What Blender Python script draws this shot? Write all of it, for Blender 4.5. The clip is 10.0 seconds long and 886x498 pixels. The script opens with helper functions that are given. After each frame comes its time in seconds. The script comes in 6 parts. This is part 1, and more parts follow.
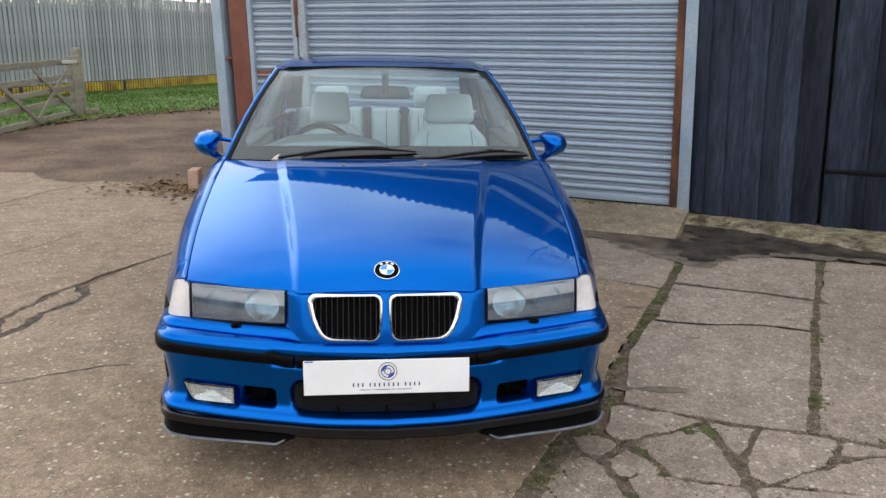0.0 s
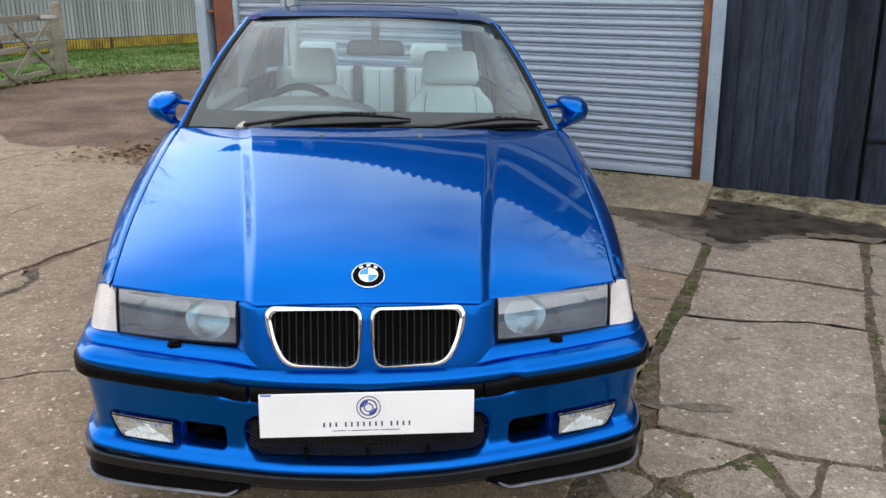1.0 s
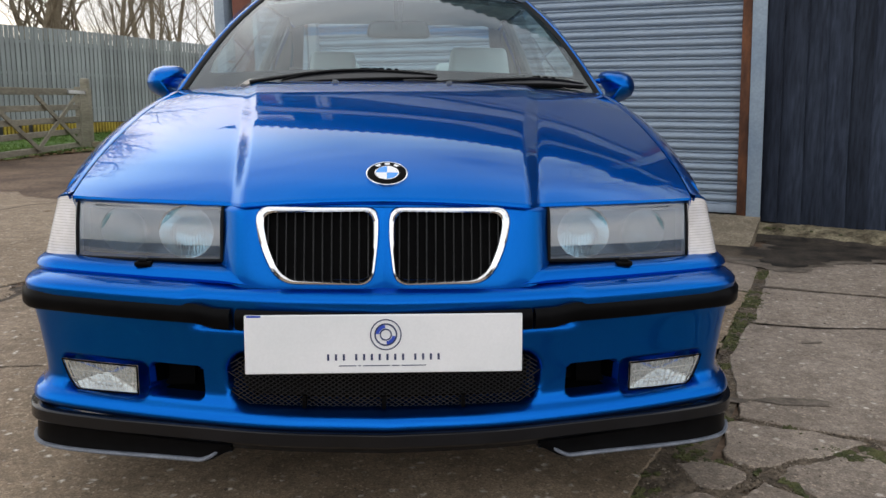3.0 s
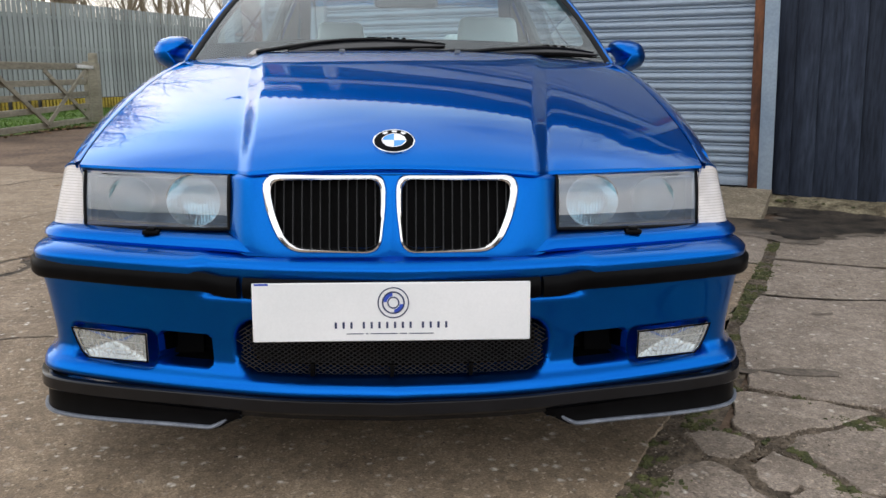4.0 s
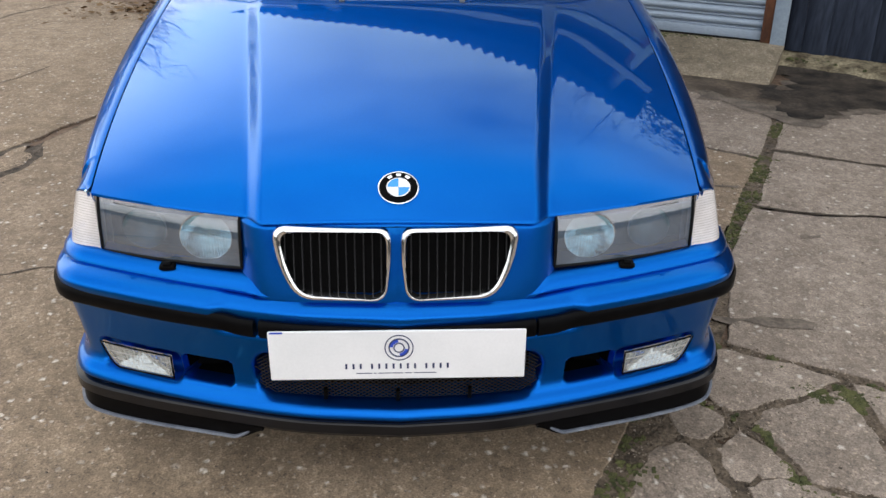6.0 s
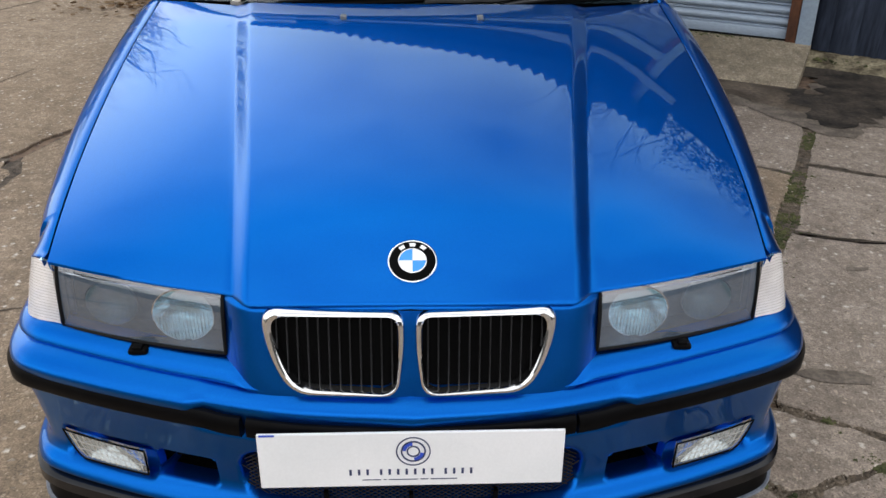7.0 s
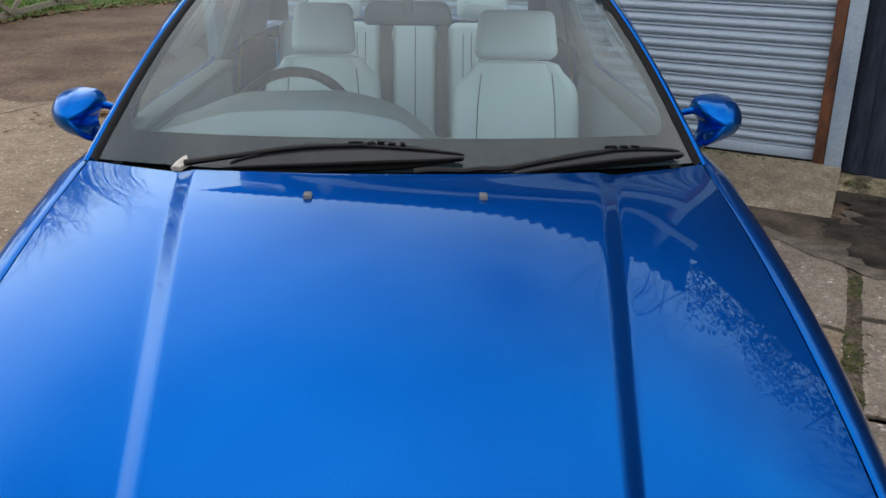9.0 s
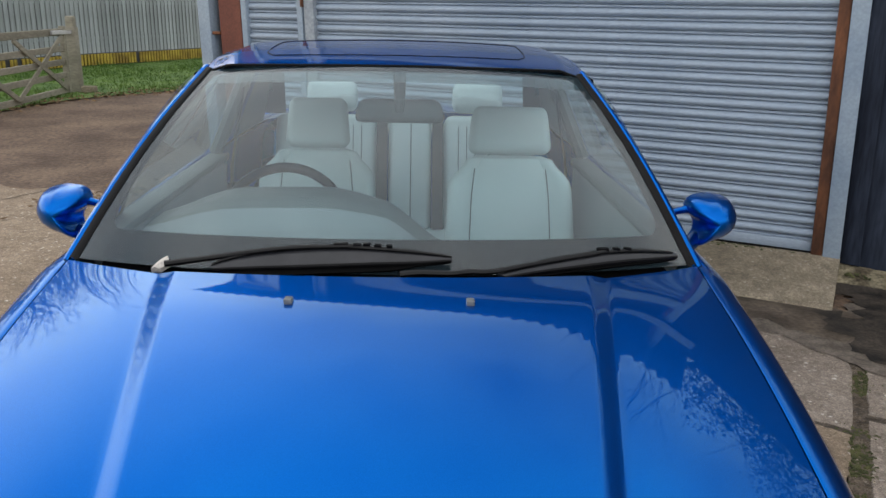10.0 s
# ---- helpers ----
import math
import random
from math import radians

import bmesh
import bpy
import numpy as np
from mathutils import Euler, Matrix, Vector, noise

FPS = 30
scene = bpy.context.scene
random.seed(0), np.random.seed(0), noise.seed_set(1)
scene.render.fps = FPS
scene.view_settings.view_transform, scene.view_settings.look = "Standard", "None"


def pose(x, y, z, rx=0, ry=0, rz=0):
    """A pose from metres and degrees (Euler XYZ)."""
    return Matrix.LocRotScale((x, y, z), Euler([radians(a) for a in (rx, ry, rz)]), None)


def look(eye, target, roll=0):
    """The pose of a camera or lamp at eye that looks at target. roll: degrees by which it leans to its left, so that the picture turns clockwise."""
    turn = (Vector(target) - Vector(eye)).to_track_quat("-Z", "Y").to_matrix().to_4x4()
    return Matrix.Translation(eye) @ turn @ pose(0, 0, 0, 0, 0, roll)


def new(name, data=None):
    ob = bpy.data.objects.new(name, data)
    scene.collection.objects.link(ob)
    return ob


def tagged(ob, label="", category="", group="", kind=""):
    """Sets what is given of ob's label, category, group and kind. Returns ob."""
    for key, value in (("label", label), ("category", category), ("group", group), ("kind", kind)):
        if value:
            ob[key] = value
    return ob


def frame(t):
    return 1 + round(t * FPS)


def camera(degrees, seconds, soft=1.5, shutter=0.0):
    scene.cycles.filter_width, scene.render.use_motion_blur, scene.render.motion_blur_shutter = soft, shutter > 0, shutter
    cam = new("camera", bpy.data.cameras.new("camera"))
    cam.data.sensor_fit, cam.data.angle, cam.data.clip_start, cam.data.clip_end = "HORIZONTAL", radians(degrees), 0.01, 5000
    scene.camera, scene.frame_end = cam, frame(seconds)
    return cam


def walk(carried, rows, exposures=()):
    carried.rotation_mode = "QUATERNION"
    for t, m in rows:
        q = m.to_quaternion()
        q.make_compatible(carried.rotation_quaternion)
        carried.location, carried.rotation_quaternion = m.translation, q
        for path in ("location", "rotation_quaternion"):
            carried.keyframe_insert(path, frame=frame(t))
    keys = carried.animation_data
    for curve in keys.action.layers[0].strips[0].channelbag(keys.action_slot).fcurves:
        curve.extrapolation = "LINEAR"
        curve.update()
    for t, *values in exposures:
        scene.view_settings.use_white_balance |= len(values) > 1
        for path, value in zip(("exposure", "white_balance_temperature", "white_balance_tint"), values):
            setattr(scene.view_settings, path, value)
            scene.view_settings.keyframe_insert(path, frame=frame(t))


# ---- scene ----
cam = camera(58.5, 10.0)
PATH = [
    (0, (-0.019, 0.255, 1.408), (0.14, 2.187, 0.915), 0.7),
    (0.5, (0.013, 0.552, 1.39), (0.172, 2.472, 0.855), 0.8),
    (1, (0.032, 0.841, 1.351), (0.191, 2.748, 0.769), 1.1),
    (1.5, (0.027, 1.047, 1.165), (0.185, 2.991, 0.722), 1.0),
    (2, (0.026, 1.11, 0.941), (0.183, 3.076, 0.612), 0.7),
    (2.5, (0.033, 1.121, 0.88), (0.164, 3.091, 0.561), 0.5),
    (2.7, (0.033, 1.128, 0.858), (0.151, 3.099, 0.536), 0.5),
    (3.8, (0.039, 1.141, 0.813), (0.118, 3.1, 0.419), 0.4),
    (4, (0.038, 1.141, 0.817), (0.116, 3.099, 0.416), 0.3),
    (4.5, (0.024, 1.156, 0.937), (0.1, 3.057, 0.323), 0.3),
    (5, (0.005, 1.179, 1.152), (0.083, 3.012, 0.356), 0.4),
    (5.2, (-0.003, 1.182, 1.233), (0.076, 2.997, 0.398), 0.6),
    (6.3, (0.04, 1.316, 1.337), (0.115, 3.085, 0.408), 0.9),
    (6.5, (0.035, 1.386, 1.335), (0.11, 3.154, 0.402), 0.9),
    (7, (0.007, 1.555, 1.362), (0.078, 3.312, 0.411), 0.8),
    (7.5, (0.027, 1.725, 1.372), (0.095, 3.473, 0.402), 0.8),
    (8, (0.058, 1.878, 1.379), (0.122, 3.634, 0.425), 0.7),
    (8.5, (0.039, 2.028, 1.412), (0.104, 3.82, 0.526), 1.2),
    (9, (0.044, 2.117, 1.422), (0.111, 3.966, 0.661), 1.0),
    (9.5, (0.066, 2.159, 1.444), (0.132, 4.05, 0.797), 1.1),
    (10, (0.075, 2.181, 1.448), (0.138, 4.098, 0.883), 1.2),
]
EXPOSURE = 0.62
STOPS = [(0, -0.18), (0.5, -0.08), (1, -0.06), (1.5, -0.08), (2, -0.42), (2.5, -0.63), (4, -0.33), (4.5, -0.22), (5, -0.17), (6.5, -0.28), (8, -0.40), (9, -0.40), (10, -0.40)]
walk(cam, [(t, look(eye, target, roll)) for t, eye, target, roll in PATH], [(t, EXPOSURE + d) for t, d in STOPS])

# ---- world, sun, exposure ----
world = bpy.data.worlds.new("sky")
scene.world = world
world.use_nodes = True
wn, wl = world.node_tree.nodes, world.node_tree.links
GLOW = 9.5
SUN_AZ, SUN_EL = radians(-35), radians(18)   # azimuth from +y towards +x
sky = wn.new("ShaderNodeTexSky")
sky.sky_type, sky.sun_disc = "NISHITA", False
sky.sun_elevation, sky.sun_rotation = SUN_EL, SUN_AZ
sky.air_density, sky.dust_density = 1.0, 1.1
# thin white veil, thick at the horizon and breaking up overhead
wtc = wn.new("ShaderNodeTexCoord")
wmap = wn.new("ShaderNodeMapping")
wmap.inputs["Scale"].default_value = (1.0, 1.0, 2.2)
wnoise = wn.new("ShaderNodeTexNoise")
wnoise.inputs["Scale"].default_value = 1.7
wnoise.inputs["Detail"].default_value = 5
wnoise.inputs["Roughness"].default_value = 0.5
wsep = wn.new("ShaderNodeSeparateXYZ")
wveil = wn.new("ShaderNodeMapRange")
wveil.inputs["From Min"].default_value, wveil.inputs["From Max"].default_value = 0.05, 0.75
wveil.inputs["To Min"].default_value, wveil.inputs["To Max"].default_value = 0.95, 0.48
wamp = wn.new("ShaderNodeMapRange")
wamp.inputs["From Min"].default_value, wamp.inputs["From Max"].default_value = 0.30, 0.70
wamp.inputs["To Min"].default_value, wamp.inputs["To Max"].default_value = 0.15, 1.95
wmul = wn.new("ShaderNodeMath")
wmul.operation, wmul.use_clamp = "MULTIPLY", True
wmix = wn.new("ShaderNodeMix")
wmix.data_type = "RGBA"
wmix.inputs[7].default_value = (10.8, 10.75, 10.8, 1)
wl.new(wtc.outputs["Generated"], wmap.inputs["Vector"])
wl.new(wmap.outputs["Vector"], wnoise.inputs["Vector"])
wl.new(wtc.outputs["Generated"], wsep.inputs["Vector"])
wl.new(wsep.outputs["Z"], wveil.inputs["Value"])
wl.new(wnoise.outputs["Fac"], wamp.inputs["Value"])
wl.new(wveil.outputs["Result"], wmul.inputs[0])
wl.new(wamp.outputs["Result"], wmul.inputs[1])
wl.new(wmul.outputs["Value"], wmix.inputs[0])
wl.new(sky.outputs["Color"], wmix.inputs[6])
# bright hazy glow round the veiled sun
wsun = wn.new("ShaderNodeVectorMath")
wsun.operation = "DOT_PRODUCT"
wsun.inputs[1].default_value = (math.sin(SUN_AZ) * math.cos(SUN_EL), math.cos(SUN_AZ) * math.cos(SUN_EL), math.sin(SUN_EL))
wl.new(wtc.outputs["Generated"], wsun.inputs[0])
wpos = wn.new("ShaderNodeMath")
wpos.operation = "MAXIMUM"
wl.new(wsun.outputs["Value"], wpos.inputs[0])
wpow = wn.new("ShaderNodeMath")
wpow.operation = "POWER"
wpow.inputs[1].default_value = 26.0
wl.new(wpos.outputs[0], wpow.inputs[0])
wglow = wn.new("ShaderNodeMix")
wglow.data_type, wglow.blend_type, wglow.clamp_factor = "RGBA", "ADD", False
wglow.inputs[7].default_value = (GLOW, GLOW * 0.93, GLOW * 0.84, 1)
wl.new(wpow.outputs[0], wglow.inputs[0])
wl.new(wmix.outputs[2], wglow.inputs[6])
wl.new(wglow.outputs[2], wn["Background"].inputs["Color"])
# an overcast dome is dimmer near the horizon
wgain = wn.new("ShaderNodeMapRange")
wgain.inputs["From Min"].default_value, wgain.inputs["From Max"].default_value = 0.0, 0.45
wgain.inputs["To Min"].default_value, wgain.inputs["To Max"].default_value = 0.090, 0.140
wl.new(wsep.outputs["Z"], wgain.inputs["Value"])
# and the cloud is thinner and brighter towards the south
wside = wn.new("ShaderNodeMapRange")
wside.inputs["From Min"].default_value, wside.inputs["From Max"].default_value = -1.0, 1.0
wside.inputs["To Min"].default_value, wside.inputs["To Max"].default_value = 1.30, 0.90
wl.new(wsep.outputs["Y"], wside.inputs["Value"])
wstr = wn.new("ShaderNodeMath")
wstr.operation = "MULTIPLY"
wl.new(wgain.outputs["Result"], wstr.inputs[0])
wl.new(wside.outputs["Result"], wstr.inputs[1])
wl.new(wstr.outputs[0], wn["Background"].inputs["Strength"])

sun = new("sun", bpy.data.lights.new("sun", "SUN"))
sun.data.energy, sun.data.angle, sun.data.color = 0.5, radians(175), (1.0, 0.93, 0.82)
sun.matrix_world = look((math.sin(SUN_AZ) * math.cos(SUN_EL) * 30, math.cos(SUN_AZ) * math.cos(SUN_EL) * 30, math.sin(SUN_EL) * 30), (0, 0, 0))


# ---- materials ----
def ramp_between(nt, fac, a, b, lo=0.35, hi=0.65):
    r = nt.nodes.new("ShaderNodeValToRGB")
    r.color_ramp.elements[0].position, r.color_ramp.elements[1].position = lo, hi
    r.color_ramp.elements[0].color, r.color_ramp.elements[1].color = (*a, 1), (*b, 1)
    nt.links.new(fac, r.inputs["Fac"])
    return r.outputs["Color"]


def tex(nt, kind, scale, detail=4.0, stretch=None, rough=0.55):
    co = nt.nodes.new("ShaderNodeTexCoord")
    n = nt.nodes.new("ShaderNodeTex" + kind)
    n.inputs["Scale"].default_value = scale
    if kind == "Noise":
        n.inputs["Detail"].default_value = detail
        n.inputs["Roughness"].default_value = rough
    src = co.outputs["Object"]
    if stretch:
        m = nt.nodes.new("ShaderNodeMapping")
        m.inputs["Scale"].default_value = stretch
        nt.links.new(src, m.inputs["Vector"])
        src = m.outputs["Vector"]
    nt.links.new(src, n.inputs["Vector"])
    return n


def mixc(nt, fac, a, b, mode="MIX"):
    m = nt.nodes.new("ShaderNodeMix")
    m.data_type, m.blend_type = "RGBA", mode
    for sock, v in ((m.inputs[0], fac), (m.inputs[6], a), (m.inputs[7], b)):
        if isinstance(v, (int, float)):
            sock.default_value = v
        elif isinstance(v, tuple):
            sock.default_value = (*v, 1)
        else:
            nt.links.new(v, sock)
    return m.outputs[2]


def base_mat(name):
    m = bpy.data.materials.new(name)
    m.use_nodes = True
    return m, m.node_tree, m.node_tree.nodes["Principled BSDF"]


def surface(name, a, b, scale=8.0, fine=90.0, rough=0.6, metal=0.0, bump=0.15, depth=0.004, coat=0.0, stretch=None, vary=0.0, grain=0.25, spec=0.5):
    """A worn plain surface: two tones at one scale, grain at a finer one, and a little relief."""
    m, nt, p = base_mat(name)
    big = tex(nt, "Noise", scale, 5, stretch)
    small = tex(nt, "Noise", fine, 3, stretch)
    col = ramp_between(nt, big.outputs["Fac"], a, b)
    dark = ramp_between(nt, small.outputs["Fac"], (1 - grain,) * 3, (1 + grain * 0.4,) * 3, 0.3, 0.7)
    col = mixc(nt, 1.0, col, dark, "MULTIPLY")
    if vary:
        info = nt.nodes.new("ShaderNodeObjectInfo")
        col = mixc(nt, 1.0, col, ramp_between(nt, info.outputs["Random"], (1 - vary,) * 3, (1 + vary * 0.5,) * 3, 0, 1), "MULTIPLY")
    nt.links.new(col, p.inputs["Base Color"])
    p.inputs["Roughness"].default_value = rough
    p.inputs["Metallic"].default_value = metal
    p.inputs["Coat Weight"].default_value = coat
    p.inputs["Specular IOR Level"].default_value = spec
    if bump:
        bn = nt.nodes.new("ShaderNodeBump")
        bn.inputs["Strength"].default_value, bn.inputs["Distance"].default_value = bump, depth
        nt.links.new(small.outputs["Fac"], bn.inputs["Height"])
        nt.links.new(bn.outputs["Normal"], p.inputs["Normal"])
    return m


def car_paint():
    m, nt, p = base_mat("blue_metallic_paint")
    flake = tex(nt, "Noise", 900, 2)
    col = ramp_between(nt, flake.outputs["Fac"], (0.002, 0.070, 0.355), (0.005, 0.102, 0.495), 0.3, 0.7)
    nt.links.new(col, p.inputs["Base Color"])
    p.inputs["Metallic"].default_value = 1.0
    p.inputs["Roughness"].default_value = 0.37
    p.inputs["Specular Tint"].default_value = (0.02, 0.60, 1.0, 1)
    # lacquer: tinted gloss face on, clear gloss at a glance
    lw = nt.nodes.new("ShaderNodeLayerWeight")
    lw.inputs["Blend"].default_value = 0.5
    pw = nt.nodes.new("ShaderNodeMapRange")
    pw.interpolation_type = "SMOOTHSTEP"
    pw.inputs["From Min"].default_value, pw.inputs["From Max"].default_value = 0.28, 0.64
    nt.links.new(lw.outputs["Facing"], pw.inputs["Value"])
    fr = nt.nodes.new("ShaderNodeFresnel")
    fr.inputs["IOR"].default_value = 1.72
    gz = nt.nodes.new("ShaderNodeMapRange")
    gz.interpolation_type = "SMOOTHSTEP"
    gz.inputs["From Min"].default_value, gz.inputs["From Max"].default_value = 0.66, 0.82
    nt.links.new(lw.outputs["Facing"], gz.inputs["Value"])
    gl = nt.nodes.new("ShaderNodeBsdfGlossy")
    gl.inputs["Roughness"].default_value = 0.02
    gloss = mixc(nt, pw.outputs[0], (0.02, 0.44, 0.94), (0.66, 0.92, 1.0))
    nt.links.new(mixc(nt, gz.outputs[0], gloss, (1.0, 0.96, 0.96)), gl.inputs["Color"])
    mx = nt.nodes.new("ShaderNodeMixShader")
    nt.links.new(fr.outputs[0], mx.inputs[0])
    nt.links.new(p.outputs[0], mx.inputs[1])
    nt.links.new(gl.outputs[0], mx.inputs[2])
    nt.links.new(mx.outputs[0], nt.nodes["Material Output"].inputs["Surface"])
    return m


def glass_pane(name, tint, haze=0.0, ior=1.5, haze_col=(0.7, 0.72, 0.72)):
    """Thin glass: clear through, Fresnel gloss on top, and a diffuse haze (dust, cloudy plastic, reflected sky)."""
    m = bpy.data.materials.new(name)
    m.use_nodes = True
    nt = m.node_tree
    nt.nodes.clear()
    out = nt.nodes.new("ShaderNodeOutputMaterial")
    tr = nt.nodes.new("ShaderNodeBsdfTransparent")
    tr.inputs["Color"].default_value = (*tint, 1)
    gl = nt.nodes.new("ShaderNodeBsdfGlossy")
    gl.inputs["Roughness"].default_value = 0.02
    # reflectance of a thin pane, the same from both sides
    f0 = ((ior - 1) / (ior + 1)) ** 2
    lw = nt.nodes.new("ShaderNodeLayerWeight")
    lw.inputs["Blend"].default_value = 0.5
    pw = nt.nodes.new("ShaderNodeMath")
    pw.operation = "POWER"
    pw.inputs[1].default_value = 4.0
    fr = nt.nodes.new("ShaderNodeMath")
    fr.operation = "MULTIPLY_ADD"
    fr.inputs[1].default_value, fr.inputs[2].default_value = 1 - f0, f0
    nt.links.new(lw.outputs["Facing"], pw.inputs[0])
    nt.links.new(pw.outputs[0], fr.inputs[0])
    mx = nt.nodes.new("ShaderNodeMixShader")
    body = tr.outputs[0]
    if haze:
        di = nt.nodes.new("ShaderNodeBsdfDiffuse")
        di.inputs["Color"].default_value = (*haze_col, 1)
        n = tex(nt, "Noise", 14, 3)
        r = ramp_between(nt, n.outputs["Fac"], (haze * 0.85,) * 3, (haze * 1.15,) * 3)
        mh = nt.nodes.new("ShaderNodeMixShader")
        nt.links.new(r, mh.inputs[0])
        nt.links.new(tr.outputs[0], mh.inputs[1])
        nt.links.new(di.outputs[0], mh.inputs[2])
        body = mh.outputs[0]
    nt.links.new(fr.outputs[0], mx.inputs[0])
    nt.links.new(body, mx.inputs[1])
    nt.links.new(gl.outputs[0], mx.inputs[2])
    nt.links.new(mx.outputs[0], out.inputs["Surface"])
    return m


def concrete(name, a, b, stones=1.0, vary=0.08):
    """Worn aggregate concrete: blotches, uneven pale and dark stones, pits."""
    m, nt, p = base_mat(name)
    co = nt.nodes.new("ShaderNodeTexCoord")
    wob = tex(nt, "Noise", 60, 2)
    off = nt.nodes.new("ShaderNodeVectorMath")
    off.operation = "SCALE"
    off.inputs["Scale"].default_value = 0.022
    add = nt.nodes.new("ShaderNodeVectorMath")
    nt.links.new(wob.outputs["Color"], off.inputs[0])
    nt.links.new(co.outputs["Object"], add.inputs[0])
    nt.links.new(off.outputs[0], add.inputs[1])
    big = tex(nt, "Noise", 0.9, 6, rough=0.65)
    mid = tex(nt, "Noise", 7, 5, rough=0.7)
    fine = tex(nt, "Noise", 190, 3)
    col = ramp_between(nt, big.outputs["Fac"], a, b, 0.3, 0.7)
    col = mixc(nt, 1.0, col, ramp_between(nt, mid.outputs["Fac"], (0.68, 0.65, 0.61), (1.18, 1.17, 1.15), 0.3, 0.7), "MULTIPLY")
    col = mixc(nt, 1.0, col, ramp_between(nt, fine.outputs["Fac"], (0.60, 0.60, 0.60), (1.3, 1.3, 1.3), 0.3, 0.7), "MULTIPLY")
    heights = []
    for scale, lo, hi, tint in ((44, 0.84, 0.97, (0.78, 0.72, 0.63)), (88, 0.74, 0.95, (0.56, 0.45, 0.34)), (130, 0.80, 0.95, (0.075, 0.055, 0.042))):
        vor = nt.nodes.new("ShaderNodeTexVoronoi")
        vor.inputs["Scale"].default_value = scale
        nt.links.new(add.outputs[0], vor.inputs["Vector"])
        sep = nt.nodes.new("ShaderNodeSeparateColor")
        nt.links.new(vor.outputs["Color"], sep.inputs[0])
        cells = ramp_between(nt, sep.outputs[1], (0.84, 0.84, 0.84), (1.12, 1.12, 1.12), 0, 1)
        col = mixc(nt, 1.0, col, cells, "MULTIPLY")
        pick = ramp_between(nt, sep.outputs[0], (0, 0, 0), (0.85 * stones,) * 3, lo, hi)
        near = ramp_between(nt, vor.outputs["Distance"], (1, 1, 1), (0, 0, 0), 0.14, 0.46)
        col = mixc(nt, mixc(nt, 1.0, pick, near, "MULTIPLY"), col, tint)
        heights.append(vor.outputs["Distance"])
    info = nt.nodes.new("ShaderNodeObjectInfo")
    col = mixc(nt, 1.0, col, ramp_between(nt, info.outputs["Random"], (1 - vary,) * 3, (1 + vary * 0.5,) * 3, 0, 1), "MULTIPLY")
    nt.links.new(col, p.inputs["Base Color"])
    p.inputs["Roughness"].default_value = 0.85
    bn = nt.nodes.new("ShaderNodeBump")
    bn.inputs["Strength"].default_value, bn.inputs["Distance"].default_value = 0.5, 0.006
    h = mixc(nt, 0.5, mid.outputs["Fac"], heights[0])
    h = mixc(nt, 0.4, h, fine.outputs["Fac"])
    nt.links.new(h, bn.inputs["Height"])
    nt.links.new(bn.outputs["Normal"], p.inputs["Normal"])
    return m


PAINT = car_paint()
TRIM = surface("black_bumper_plastic", (0.0016, 0.0016, 0.002), (0.0034, 0.0034, 0.004), 20, 400, 0.38, bump=0.1, depth=0.001, spec=0.06)
LIP = surface("grey_black_lip_plastic", (0.003, 0.0035, 0.005), (0.006, 0.0065, 0.009), 12, 300, 0.18, bump=0.03, depth=0.001, spec=0.36)
EDGEGREY = surface("scuffed_grey_edge", (0.10, 0.115, 0.15), (0.17, 0.19, 0.23), 30, 200, 0.4, bump=0.1, depth=0.001)
WIPERMAT = surface("satin_black_metal", (0.002, 0.002, 0.0025), (0.004, 0.004, 0.0045), 20, 300, 0.35, bump=0.03, depth=0.001, spec=0.22)
NOZZLE = surface("grey_nozzle_plastic", (0.11, 0.12, 0.13), (0.17, 0.18, 0.19), 40, 200, 0.35, bump=0.05, depth=0.001)
WIPERGREY = surface("dark_grey_wiper_foil", (0.012, 0.013, 0.016), (0.020, 0.021, 0.025), 20, 300, 0.32, bump=0.03, depth=0.001, spec=0.45)
FASCIA_PALE = surface("worn_pale_metal", (0.45, 0.42, 0.37), (0.62, 0.58, 0.52), 40, 200, 0.5, bump=0.1, depth=0.001)
RUBBER = surface("black_rubber", (0.003, 0.003, 0.0035), (0.006, 0.006, 0.0065), 15, 200, 0.55, bump=0.1, depth=0.001, spec=0.12)
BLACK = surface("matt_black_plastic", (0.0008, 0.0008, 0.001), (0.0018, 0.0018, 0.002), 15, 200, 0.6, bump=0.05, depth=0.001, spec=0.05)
SLATGREY = surface("dark_grey_grille_slats", (0.012, 0.0125, 0.014), (0.022, 0.0225, 0.025), 20, 200, 0.35, bump=0.05, depth=0.001, spec=0.4)
CHROME = surface("chrome", (0.74, 0.75, 0.76), (0.82, 0.82, 0.83), 12, 200, 0.10, metal=1.0, bump=0.0, grain=0.05)
SILVER = surface("lamp_reflector", (0.75, 0.76, 0.78), (0.85, 0.86, 0.88), 30, 200, 0.10, metal=1.0, bump=0.1, depth=0.001, grain=0.1)
LAMPBLACK = surface("lamp_housing_grey", (0.075, 0.088, 0.105), (0.12, 0.138, 0.16), 12, 200, 0.30, metal=0.5, bump=0.03, depth=0.001)
WHITE = surface("white_plate", (0.76, 0.77, 0.78), (0.82, 0.82, 0.83), 6, 200, 0.3, bump=0.0, grain=0.03)
PLATE_NAVY = surface("navy_print", (0.02, 0.03, 0.09), (0.03, 0.045, 0.12), 20, 200, 0.4, bump=0.0, grain=0.05)
PLATE_BLUE = surface("blue_print", (0.02, 0.06, 0.45), (0.03, 0.08, 0.5), 20, 200, 0.4, bump=0.0, grain=0.05)
